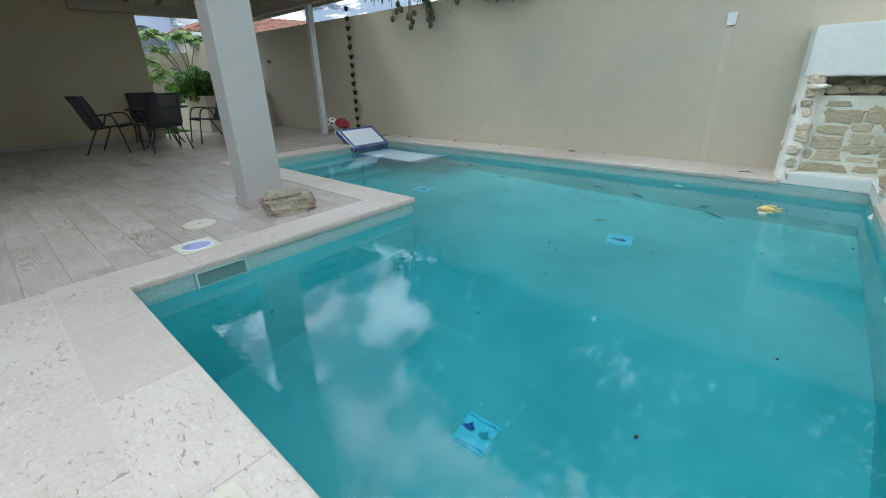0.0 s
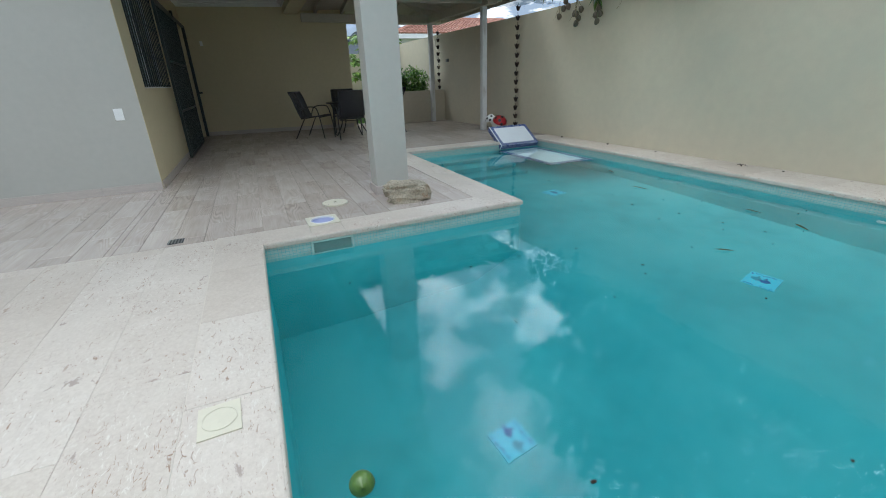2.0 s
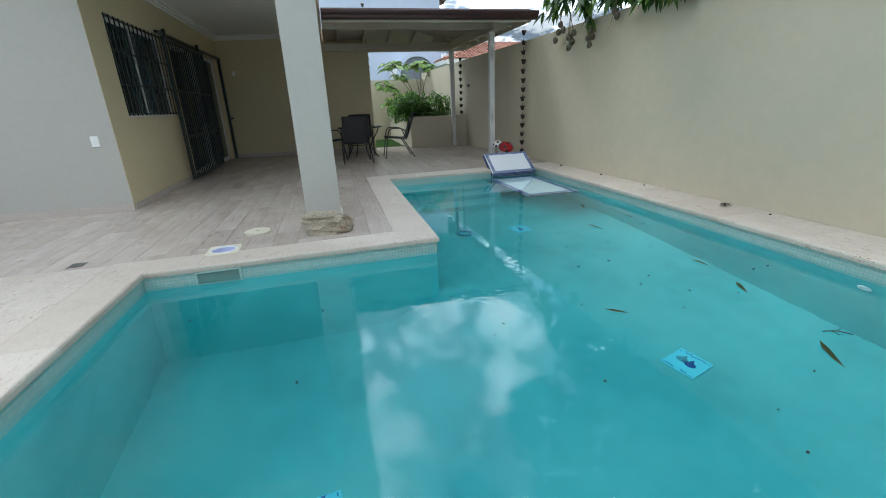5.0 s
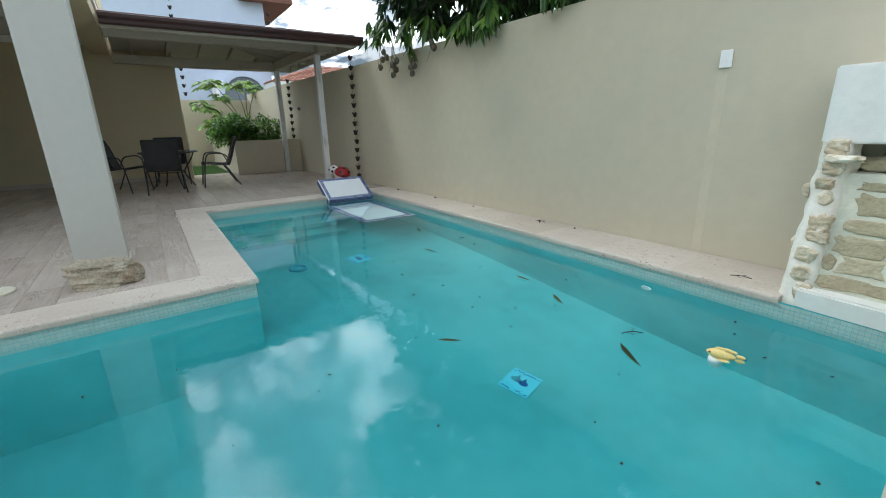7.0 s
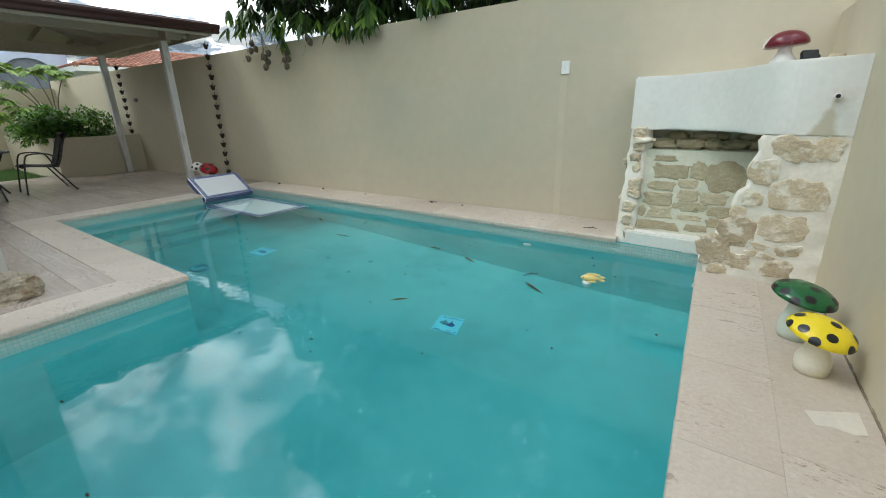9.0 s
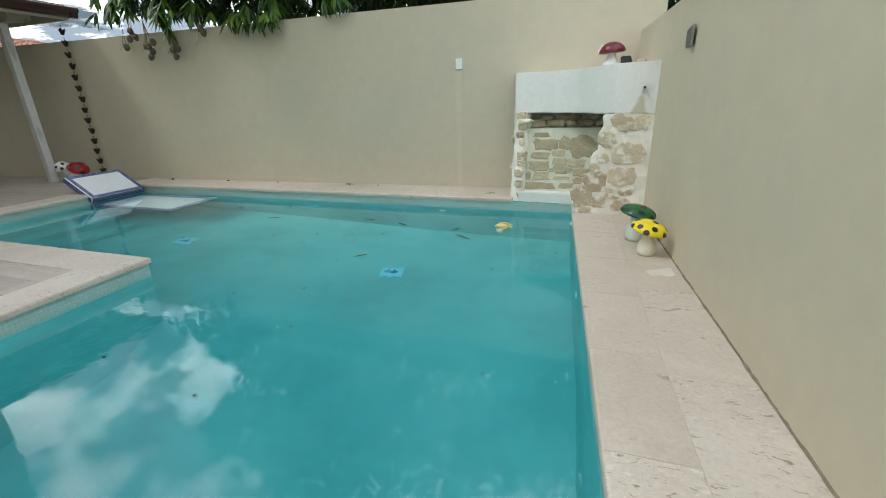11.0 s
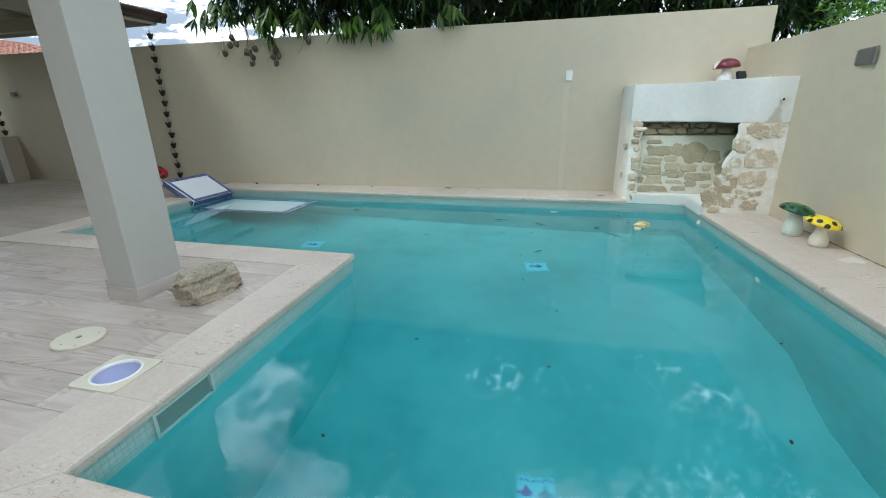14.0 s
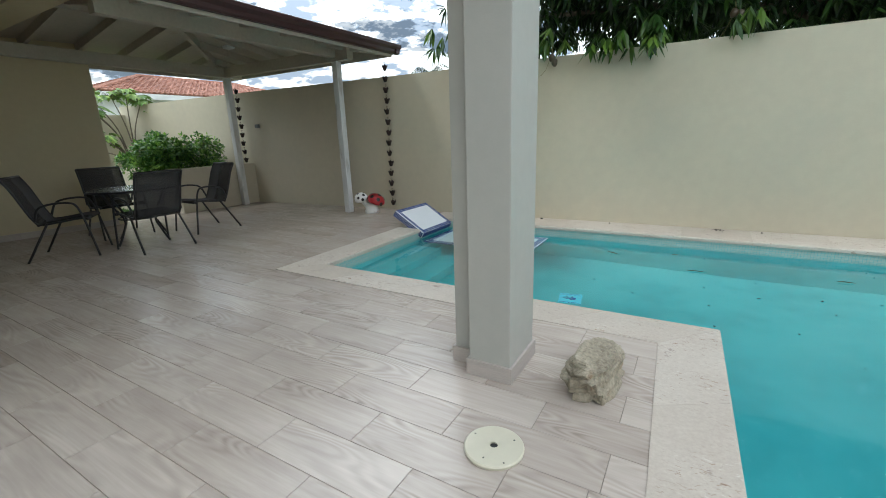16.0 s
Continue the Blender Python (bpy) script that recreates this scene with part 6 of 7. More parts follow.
for _ in range(26):
    cy = rr.uniform(-0.75, 0.78)
    clumps.append(((rr.uniform(-0.45, 0.42), cy, rr.uniform(0.12, 0.72 - 0.30 * abs(cy + 0.2))), (rr.uniform(0.14, 0.30), rr.uniform(0.14, 0.34), rr.uniform(0.08, 0.20))))
bush("shrub", pose(-11.85, 4.52, 0.72), clumps, 46, 0.10, 0.046, M_BUSHLEAF, "bright green leafy shrub in the planter", 5,
     [(0.3, 0.4, 0.5), (-0.3, -0.4, 0.5), (0.1, -0.2, 0.6), (-0.2, 0.3, 0.55), (0.35, -0.3, 0.4)])


def lobed_tree(m, tips, label, seed):
    """A young tree with bare limbs and large palmate leaves at their tips."""
    rr = random.Random(seed)
    th = empty("young_tree", m, label, "tree")
    lf = bmesh.new()
    for t in tips:
        bm = bmesh.new()
        t = Vector(t)
        tube(bm, curve([(0, 0, 0), (t.x * 0.25, t.y * 0.25, t.z * 0.55), t], 5), 0.018, 7, taper=0.007)
        for _ in range(14):
            d = Vector((rr.uniform(-1, 1), rr.uniform(-1, 1), rr.uniform(-0.3, 0.7))).normalized()
            pl = t + d * rr.uniform(0.10, 0.26)
            tube(bm, [t, pl], 0.003, 4)
            nrm = (Vector((0, 0, 1)) + d * 0.6).normalized()
            u = (d - nrm * d.dot(nrm)).normalized()
            v = nrm.cross(u)
            for a in (-1.3, -0.65, 0, 0.65, 1.3):
                dd = (u * math.cos(a) + v * math.sin(a)).normalized()
                leaf(lf, pl, dd, dd.cross(nrm).normalized(), 0.155 * (1.1 - 0.25 * abs(a)), 0.072, 0.3)
        part("limb", bm, M_BARK, th, smooth=True)
    ob = part("leaves", lf, M_FIGLEAF, th)
    ob["kind"] = "stuff"


lobed_tree(pose(-14.7, 4.95, 0.72) @ Matrix.Scale(1.13, 4), [(0.1, -0.85, 1.45), (-0.1, -0.45, 1.15), (0.2, -0.75, 0.85), (0.1, -1.05, 0.95), (0.1, -0.6, 1.5), (0.25, -0.95, 0.5), (0.2, -0.5, 0.6)], "slender young tree with lobed leaves in the planter", 3)
lobed_tree(pose(-14.9, 5.15, 0.72) @ Matrix.Scale(1.13, 4), [(0.0, 0.05, 1.55), (0.1, 0.3, 1.45), (-0.1, -0.2, 1.5)], "slender young tree with bright lobed leaves", 8)
bush("wall_shrub", pose(1.95, 5.75, -0.06), [((0, 0, 2.05), (0.45, 0.6, 0.32)), ((0.2, -0.5, 2.0), (0.45, 0.5, 0.28))], 110, 0.08, 0.035, M_BUSHLEAF, "leafy shrub rising behind the garden wall", 15, [(0.2, 0.2, 2.0), (-0.2, 0.1, 2.1), (0.2, -0.4, 2.0)])

def palm(m, height, label, seed):
    """A coconut palm: a slim ringed trunk and arching fronds of narrow leaflets."""
    rr = random.Random(seed)
    th = empty("palm_tree", m, label, "tree")
    bm = bmesh.new()
    tube(bm, curve([(0, 0, 0), (0.15, 0.05, height * 0.5), (0.05, 0.0, height)]), 0.16, 10, taper=0.09)
    part("trunk", bm, M_BARK, th, smooth=True)
    for k in range(15):
        a, lift = k * 2.4, rr.uniform(-0.1, 0.9)
        out = Vector((math.cos(a), math.sin(a), 0))
        top = Vector((0.05, 0, height))
        ln = rr.uniform(1.3, 1.8)
        spine = curve([top, top + out * ln * 0.45 + Vector((0, 0, ln * 0.55 * lift)), top + out * ln + Vector((0, 0, ln * (lift * 0.5 - 0.35)))], 7)
        bm = bmesh.new()
        tube(bm, spine, 0.018, 5, taper=0.005)
        side = out.cross(Vector((0, 0, 1)))
        for i, p in enumerate(spine[2:]):
            for sg in (-1, 1):
                d = (side * sg + out * 0.6 + Vector((0, 0, -0.35))).normalized()
                leaf(bm, p, d, d.cross(Vector((0, 0, 1))).normalized(), 0.48 * (1 - 0.03 * i), 0.05, 0.35)
        part("frond", bm, M_MANGOLEAF, th)


palm(pose(-18.8, 25.2, -0.06), 5.15, "distant coconut palm behind the garden wall", 4)
bush("distant_tree", pose(-19.6, 22.6, -0.06), [((0, 0, 4.2), (0.75, 0.75, 0.7)), ((0.5, 0.3, 4.5), (0.5, 0.5, 0.35)), ((-0.5, -0.2, 4.0), (0.6, 0.6, 0.5))], 260, 0.16, 0.07, M_BUSHLEAF, "small round tree far behind the garden wall", 23, [(0.2, 0.2, 4.0), (-0.3, 0.1, 4.1), (0.3, -0.3, 4.2)], "tree")

# lawn tufts
M_GRASS = leaf_mat("grass_blade", (0.05, 0.13, 0.02), (0.12, 0.24, 0.04), 0.6)
rr = random.Random(2)
bm = bmesh.new()
for x0, x1, y0, y1, n in ((-2.9, -1.2, -2.2, -1.17, 3500), (-15.3, -11.9, 3.15, 4.0, 2600)):
    for _ in range(n):
        p = Vector((rr.uniform(x0, x1), rr.uniform(y0, y1), -0.06))
        d = Vector((rr.uniform(-0.5, 0.5), rr.uniform(-0.5, 0.5), 1)).normalized()
        s = d.orthogonal().normalized() * 0.004
        h = rr.uniform(0.05, 0.11)
        t = p + d * h
        bm.faces.new((bm.verts.new(p - s), bm.verts.new(p + s), bm.verts.new(t)))
solo("grass", bm, M_GRASS, "short green lawn grass", "grass", kind="stuff")

# ---- things in the water ----
FLOAT_Z = WATER_Z + 0.004
M_DEADLEAF = mat("olive_brown_leaf", (0.045, 0.065, 0.016), 0.5, vary=0.3, scale=10, rand=0.6, tint=(0.09, 0.11, 0.028))
for x, y, a, ln in ((-3.68, 4.81, -20, 0.17), (-2.84, 4.44, 15, 0.20), (-1.19, 3.52, 55, 0.14), (-1.69, 4.61, 10, 0.15), (-1.23, 4.50, -25, 0.17), (-0.48, 4.22, -30, 0.24), (-3.05, 5.0, 40, 0.08), (-4.5, 4.4, 10, 0.10)):
    bm = bmesh.new()
    d = Vector((1, 0, 0))
    leaf(bm, Vector((-ln / 2, 0, 0.004)), d, Vector((0, 1, 0)), ln, 0.034, 0.05)
    bmesh.ops.solidify(bm, geom=bm.faces[:], thickness=0.0015)
    for v in bm.verts:
        v.co.y += 0.25 * v.co.x ** 2 / ln
    ob = solo("floating_leaf", bm, M_DEADLEAF, "curved olive mango leaf floating on the pool", "leaf", "floating leaves")
    ob.matrix_world = pose(x, y, FLOAT_Z, 0, 0, a)
M_DEBRIS = mat("dark_debris", (0.03, 0.022, 0.015), 0.8, vary=0.3)
rr = random.Random(31)
bm = bmesh.new()
for _ in range(46):
    p = (rr.uniform(-4.2, 0.45), rr.uniform(2.9, 5.2), FLOAT_Z) if rr.random() < 0.7 else (rr.uniform(-2.4, 0.6), rr.uniform(0.8, 2.9), FLOAT_Z)
    rough_stone(bm, rr.uniform(0.008, 0.03), 0.006, rr.uniform(0.006, 0.014), rr.randint(0, 99), Matrix.Translation(p) @ Matrix.Rotation(rr.random() * 6, 4, "Z"), sub=1)
solo("floating_debris", bm, M_DEBRIS, "tiny dark specks and seeds floating on the pool", "debris", kind="stuff")
for x, y, a in ((-0.61, 4.47, 60), (-0.5, 5.62, 20)):
    bm = bmesh.new()
    tube(bm, curve([(-0.07, 0, 0), (0, 0.01, 0.003), (0.06, -0.01, 0)], 4), 0.003, 5)
    tube(bm, [(0, 0.01, 0.003), (0.03, 0.045, 0.004)], 0.002, 5)
    tube(bm, [(-0.03, 0.005, 0.003), (-0.01, -0.035, 0.003)], 0.002, 5)
    ob = solo("twig", bm, M_DEBRIS, "small dark forked twig", "twig", "twigs")
    ob.matrix_world = pose(x, y, FLOAT_Z if y < 5.4 else 0.008, 0, 0, a)
for x, y, w in ((-6.0, 5.80, 0.035), (-4.85, 5.83, 0.03), (-3.9, 5.84, 0.02), (-2.2, 5.88, 0.018)):
    bm = bmesh.new()
    rough_stone(bm, w, w * 0.7, w, int(w * 1000), pose(0, 0, 0))
    ob = solo("seed", bm, M_DEBRIS, "small dark seed on the travertine coping", "seed", "seeds on the coping")
    ob.matrix_world = pose(x, y, 0.004 + w * 0.3)
bm = bmesh.new()
rr = random.Random(6)
for k in range(6):
    d = Vector((math.cos(k * 1.1), math.sin(k * 1.1), 0.25)).normalized()
    leaf(bm, Vector((0, 0, 0.004)), d, d.cross(Vector((0, 0, 1))).normalized(), rr.uniform(0.05, 0.11), 0.022, 0.4)
bmesh.ops.solidify(bm, geom=bm.faces[:], thickness=0.001)
ob = solo("dry_leaf_clump", bm, M_DEBRIS, "dry brown leaf clump on the coping by the wall", "leaf")
ob.matrix_world = pose(-2.65, 5.82, 0.022)

# floating mango
bm = bmesh.new()
lathe(bm, [(0, -0.06), (0.022, -0.054), (0.045, -0.03), (0.052, 0.0), (0.046, 0.03), (0.027, 0.05), (0.006, 0.056), (0.004, 0.066), (0, 0.066)], 20)
for v in bm.verts:
    v.co.x += 0.012 * (v.co.z / 0.05) ** 2
M_GMANGO = mat("green_mango_skin", (0.09, 0.16, 0.03), 0.35, vary=0.2, scale=8, stain=(0.32, 0.24, 0.08), stain_scale=9.0, stain_at=(0.56, 0.70))
ob = solo("floating_mango", bm, M_GMANGO, "green mango floating near the pool edge", "fruit", smooth=True)
ob.matrix_world = pose(-0.42, 0.64, WATER_Z - 0.005, 35, 20, 40) @ Matrix.Scale(0.85, 4)


def fish_floater():
    """A yellow fish toy over a white dispenser cup."""
    M_FISH = mat("yellow_toy_plastic", (0.72, 0.52, 0.13), 0.4, vary=0.08, scale=8, tint=(0.78, 0.64, 0.30))
    th = empty("chlorine_floater", pose(-0.16, 4.56, WATER_Z, 0, 0, 12) @ Matrix.Scale(0.66, 4), "yellow toy fish chlorine floater with white cup", "pool float")
    bm = bmesh.new()
    r = bmesh.ops.create_uvsphere(bm, u_segments=20, v_segments=12, radius=1.0)
    for v in r["verts"]:
        x = v.co.x
        tap = 1.0 - 0.45 * max(0, x) ** 1.5 - 0.35 * max(0, -x) ** 2
        v.co = Vector((x * 0.105, v.co.y * 0.055 * tap, 0.055 + v.co.z * 0.045 * tap))
    part("body", bm, M_FISH, th, smooth=True)

    def fin(name, m, pts):
        bm = bmesh.new()
        for p, rad in pts:
            bmesh.ops.create_uvsphere(bm, u_segments=12, v_segments=8, radius=1.0, matrix=m @ Matrix.Translation(p) @ Matrix.Diagonal((*rad, 1)))
        part(name, bm, M_FISH, th, smooth=True)
    fin("tail_fin", pose(0.10, 0, 0.055), [((0.03, 0.0, 0.02), (0.035, 0.014, 0.016)), ((0.03, 0, -0.015), (0.035, 0.014, 0.016))])
    fin("back_fin", pose(0.01, 0, 0.10), [((-0.02, 0, 0.0), (0.035, 0.012, 0.016)), ((0.03, 0, 0.004), (0.045, 0.012, 0.015)), ((0.07, 0, 0.0), (0.03, 0.012, 0.012))])
    fin("side_fin", pose(0.03, 0.05, 0.03), [((0, 0, 0), (0.045, 0.022, 0.008))])
    fin("side_fin", pose(0.03, -0.05, 0.03), [((0, 0, 0), (0.045, 0.022, 0.008))])
    for s in (-1, 1):
        bm = bmesh.new()
        bmesh.ops.create_uvsphere(bm, u_segments=10, v_segments=8, radius=0.008, matrix=pose(-0.075, s * 0.034, 0.066))
        part("eye", bm, M_SPOT, th, "black painted eye", smooth=True)
    bm = bmesh.new()
    lathe(bm, [(0, -0.11), (0.045, -0.11), (0.05, -0.09), (0.05, -0.06), (0.055, -0.058), (0.055, 0.0), (0.05, 0.02), (0, 0.02)], 20, pose(-0.03, 0, 0))
    part("dispenser_cup", bm, M_WHITE, th, "white dispenser cup under water", smooth=True)


fish_floater()

# fish picture tiles on the pool floor
M_TILEPALE = mat("pale_aqua_tile", (0.14, 0.68, 0.82), 0.3, vary=0.05)
M_TILEBLUE = mat("cobalt_tile_glaze", (0.0, 0.09, 0.36), 0.3, vary=0.1)
M_TILETEAL = mat("teal_tile_glaze", (0.05, 0.35, 0.48), 0.3, vary=0.1)


def fish_shape(bm, m, s):
    body = [(math.cos(a) * 0.5, math.sin(a) * 0.34) for a in [k * math.tau / 16 for k in range(16)]]
    tail = [(0.42, 0.0), (0.78, 0.26), (0.70, 0.0), (0.78, -0.24)]
    finp = [(-0.15, 0.28), (0.30, 0.20), (0.05, 0.75)]
    for poly in (body, tail, finp):
        lo = [bm.verts.new(m @ Vector((x * s, y * s, 0.0))) for x, y in poly]
        f = bm.faces.new(lo)
    ex = bmesh.ops.extrude_face_region(bm, geom=bm.faces[:])
    bmesh.ops.translate(bm, vec=m.to_3x3() @ Vector((0, 0, 0.0015)), verts=[g for g in ex["geom"] if isinstance(g, bmesh.types.BMVert)])
    bmesh.ops.recalc_face_normals(bm, faces=bm.faces)


def fish_tile(x, y, turn, two, size=0.27):
    z = floor_z(x, y)
    slope = math.degrees(math.atan2(floor_z(x, y + 0.05) - floor_z(x, y - 0.05), 0.1))
    th = empty("fish_mosaic", pose(x, y, z + 0.006, slope, 0, 0) @ pose(0, 0, 0, 0, 0, turn), "square pale tile with painted blue fish on the pool floor", "mosaic", "fish mosaics")
    h = size / 2
    part("tile", B(-h, h, -h, h, -0.006, 0.004, bevel=0.002), M_TILEPALE, th)
    spots = ((-0.24, 0.05, 0), (0.22, 0.02, 1)) if two else ((0.10, -0.02, 0), (-0.18, 0.03, 1))
    for k, (fx, fy, c) in enumerate(spots):
        bm = bmesh.new()
        fish_shape(bm, Matrix.Translation((fx * size, fy * size, 0.004)) @ Matrix.Rotation(0 if c else math.pi, 4, "Z") @ Matrix.Diagonal((1, -1 if not c else 1, 1, 1)), size * (0.33 if two else 0.34))
        part("fish", bm, M_TILEBLUE if c == 0 else M_TILETEAL, th, "painted blue fish shape")
    rr = random.Random(int(x * 100))
    bm = bmesh.new()
    for k in range(16):
        for yy in (0.40, -0.42):
            if rr.random() < 0.8:
                cx, cy = (-0.42 + 0.84 * k / 15) * size, (yy + rr.uniform(-0.04, 0.04)) * size
                box(bm, cx - 0.006, cx + 0.006, cy - 0.004, cy + 0.004, 0.004, 0.0055)
    part("border_marks", bm, M_TILEBLUE, th, "dark blue border marks")


fish_tile(-1.07, 1.655, 6, True, 0.225)
fish_tile(-1.23, 4.16, 14, False, 0.235)
fish_tile(-3.97, 4.12, 10, False, 0.235)
# round drain basket on the pool floor
bk = empty("floor_inlet", pose(-4.06, 3.42, floor_z(-4.06, 3.42)), "round pale ring fitting on the pool floor", "inlet")
bm = bmesh.new()
lathe(bm, [(0.07, 0.0), (0.10, 0.0), (0.10, 0.05), (0.09, 0.055), (0.075, 0.05), (0.07, 0.0)], 28)
part("ring", bm, M_TILETEAL, bk, smooth=True)

# ---- neighbours ----
M_TILER = mat("terracotta_roof_tile", (0.30, 0.11, 0.07), 0.8, vary=0.3, scale=1.5, fine=8, rand=0.6, tint=(0.42, 0.20, 0.13), coords="World")
M_BLUEW = mat("pale_blue_wall_paint", (0.50, 0.56, 0.68), 0.8, vary=0.05, scale=0.5, fine=3, coords="World")
M_WHITEW = mat("white_wall_paint", (0.75, 0.75, 0.73), 0.8, vary=0.04, scale=0.5, fine=3, coords="World")
M_PANE_AND_SHADE = mat("dark_pane_and_porch_shade", (0.16, 0.18, 0.21), 0.2, vary=0.2)


def tiled_house():
    hs = empty("tiled_house", pose(-29.5, 14.6, -0.06), "single-storey white neighbour house with terracotta hip roof", "house")
    part("wall", B(-3.2, 3.2, -5.2, 7.0, 0, 3.55), M_WHITEW, hs)
    part("fascia", B(-3.7, 3.7, -5.7, 7.5, 3.45, 3.70), M_WHITEW, hs, "white eaves board")
    bm = bmesh.new()
    a = [(-3.7, -5.7), (3.7, -5.7), (3.7, 7.5), (-3.7, 7.5)]
    e = [bm.verts.new((x, y, 3.70)) for x, y in a]
    r0, r1 = bm.verts.new((0, -2.0, 4.92)), bm.verts.new((0, 3.8, 4.92))
    for f in ((e[0], e[1], r0), (e[1], e[2], r1, r0), (e[2], e[3], r1), (e[3], e[0], r0, r1), (e[3], e[2], e[1], e[0])):
        bm.faces.new(f)
    bmesh.ops.recalc_face_normals(bm, faces=bm.faces)
    roof = part("roof", bm, M_TILER, hs, "terracotta tile roof")
    # curved tiles in courses on the two slopes that face the garden
    bm = bmesh.new()
    rr = random.Random(9)
    for side in (0, 1):
        if side == 0:
            p0, du, dv, lu, lv = Vector((3.7, -5.7, 3.70)), Vector((0, 1, 0)), Vector((-3.7, 0, 1.22)).normalized(), 13.2, Vector((-3.7, 0, 1.22)).length
        else:
            p0, du, dv, lu, lv = Vector((-3.7, -5.7, 3.70)), Vector((1, 0, 0)), Vector((0, 3.7, 1.22)).normalized(), 7.4, Vector((0, 3.7, 1.22)).length
        nrm = du.cross(dv).normalized()
        if nrm.z < 0:
            nrm = -nrm
        step, course = 0.24, 0.36
        j = 0
        while j * course < lv - 0.1:
            cut = j * course
            i = 0
            while i * step < lu:
                u = i * step
                k = cut / lv * 3.7
                if k < u < lu - k - step * 0.5:
                    c = p0 + du * (u + step / 2) + dv * cut
                    ring0, ring1 = [], []
                    for q in range(6):
                        a = math.pi * q / 5
                        o = du * (math.cos(a) * 0.105) + nrm * (math.sin(a) * 0.085 + 0.01)
                        ring0.append(bm.verts.new(c + o + nrm * 0.02))
                        ring1.append(bm.verts.new(c + o * 0.9 + dv * course * 1.05))
                    for q in range(5):
                        bm.faces.new((ring0[q], ring0[q + 1], ring1[q + 1], ring1[q]))
                    bm.faces.new(ring0)
                i += 1
            j += 1
    ob = part("roof_tiles", bm, M_TILERI, roof, "rows of curved terracotta tiles")
    ob["kind"] = "stuff"
    bm = bmesh.new()
    for s, en in (((3.7, -5.7, 3.72), (0, -2.0, 4.95)), ((-3.7, -5.7, 3.72), (0, -2.0, 4.95)), ((0, -2.0, 4.95), (0, 3.8, 4.95)), ((3.7, 7.5, 3.72), (0, 3.8, 4.95))):
        tube(bm, [Vector(s), Vector(en)], 0.12, 8)
    part("ridge_cap", bm, M_TILER, roof)


M_TILERI = mat("terracotta_curved_tile", (0.30, 0.11, 0.07), 0.8, vary=0.35, scale=1.5, fine=8, island=True, tint=(0.44, 0.22, 0.15), coords="World")
tiled_house()


def blue_house():
    hs = empty("blue_house", pose(-33.0, 5.2, -0.06), "two-storey pale blue neighbour house with an arched porch", "house")
    part("wall", B(-3, 3.0, -4.5, 4.6, 0, 9.6), M_BLUEW, hs)
    part("wall", B(2.0, 4.4, 1.0, 4.2, 0, 3.9), M_WHITEW, hs, "white arched porch")
    part("balcony_slab", B(3.0, 4.3, 4.0, 6.2, 6.1, 6.4), M_WHITEW, hs)
    part("eave", B(-3.2, 3.6, 3.2, 6.3, 8.6, 8.85), M_ROOFTOP, hs, "dark brown eaves")
    bm = bmesh.new()
    for k in range(24):
        a0, a1 = math.pi * k / 24, math.pi * (k + 1) / 24
        for r0, r1 in ((1.15, 1.40),):
            q = [(r0 * math.cos(a0), r0 * math.sin(a0)), (r1 * math.cos(a0), r1 * math.sin(a0)), (r1 * math.cos(a1), r1 * math.sin(a1)), (r0 * math.cos(a1), r0 * math.sin(a1))]
            lo = [bm.verts.new((4.41, 2.6 + y, 3.0 + z)) for y, z in q]
            hi = [bm.verts.new((4.55, 2.6 + y, 3.0 + z)) for y, z in q]
            bm.faces.new(hi)
            for i in range(4):
                bm.faces.new((lo[i], lo[(i + 1) % 4], hi[(i + 1) % 4], hi[i]))
    bmesh.ops.recalc_face_normals(bm, faces=bm.faces)
    part("arch", bm, M_BLUEW, hs, "moulded arch over the porch")
    # Solid sheet in the arch; its dark colour stands for the porch's shade.
    bm = bmesh.new()
    vs = [bm.verts.new((4.405, 2.6 + 1.15 * math.cos(math.pi * k / 20), 3.0 + 1.15 * math.sin(math.pi * k / 20))) for k in range(21)]
    vs += [bm.verts.new((4.405, 2.6 - 1.15, 0.0)), bm.verts.new((4.405, 2.6 + 1.15, 0.0))]
    bm.faces.new(vs)
    ex = bmesh.ops.extrude_face_region(bm, geom=bm.faces[:])
    bmesh.ops.translate(bm, vec=(-0.1, 0, 0), verts=[g for g in ex["geom"] if isinstance(g, bmesh.types.BMVert)])
    part("porch_opening", bm, M_PANE_AND_SHADE, hs, "dark sheet coloured as the shade inside the porch")
    for y in (-2.5, 0.2):
        w = part("window", B(3.0, 3.06, y - 0.6, y + 0.6, 4.9, 6.3, bevel=0.01), M_WHITEW, hs, "white framed window")
        part("pane", B(3.06, 3.08, y - 0.5, y + 0.5, 5.0, 6.2), M_PANE_AND_SHADE, w)


blue_house()
rain_chain(-29.4, 4.7, 9.0, 3.0, "neighbour rain chains", 0.45, 2.6)
rain_chain(-29.4, 9.9, 8.5, 5.0, "neighbour rain chains", 0.45, 2.6)

# unseen wall added behind the path to close the yard and cut sky light
bm = bmesh.new()
wall_run(bm, (-5.2, -5.8), (1.9, -5.8), -0.16, -0.3, 2.4)
solo("wall_yard", bm, M_WALL, "unseen beige wall, added to close the yard and cut sky light", "wall", kind="structure")

# ---- paved surfaces, last ----
M_GROUTL = mat("pale_grout_bed", (0.58, 0.52, 0.44), 0.9, vary=0.1, coords="World")
terrace = empty("floor", pose(0, 0, 0), "pale wood-look plank tiles on the terrace", "floor", kind="structure")
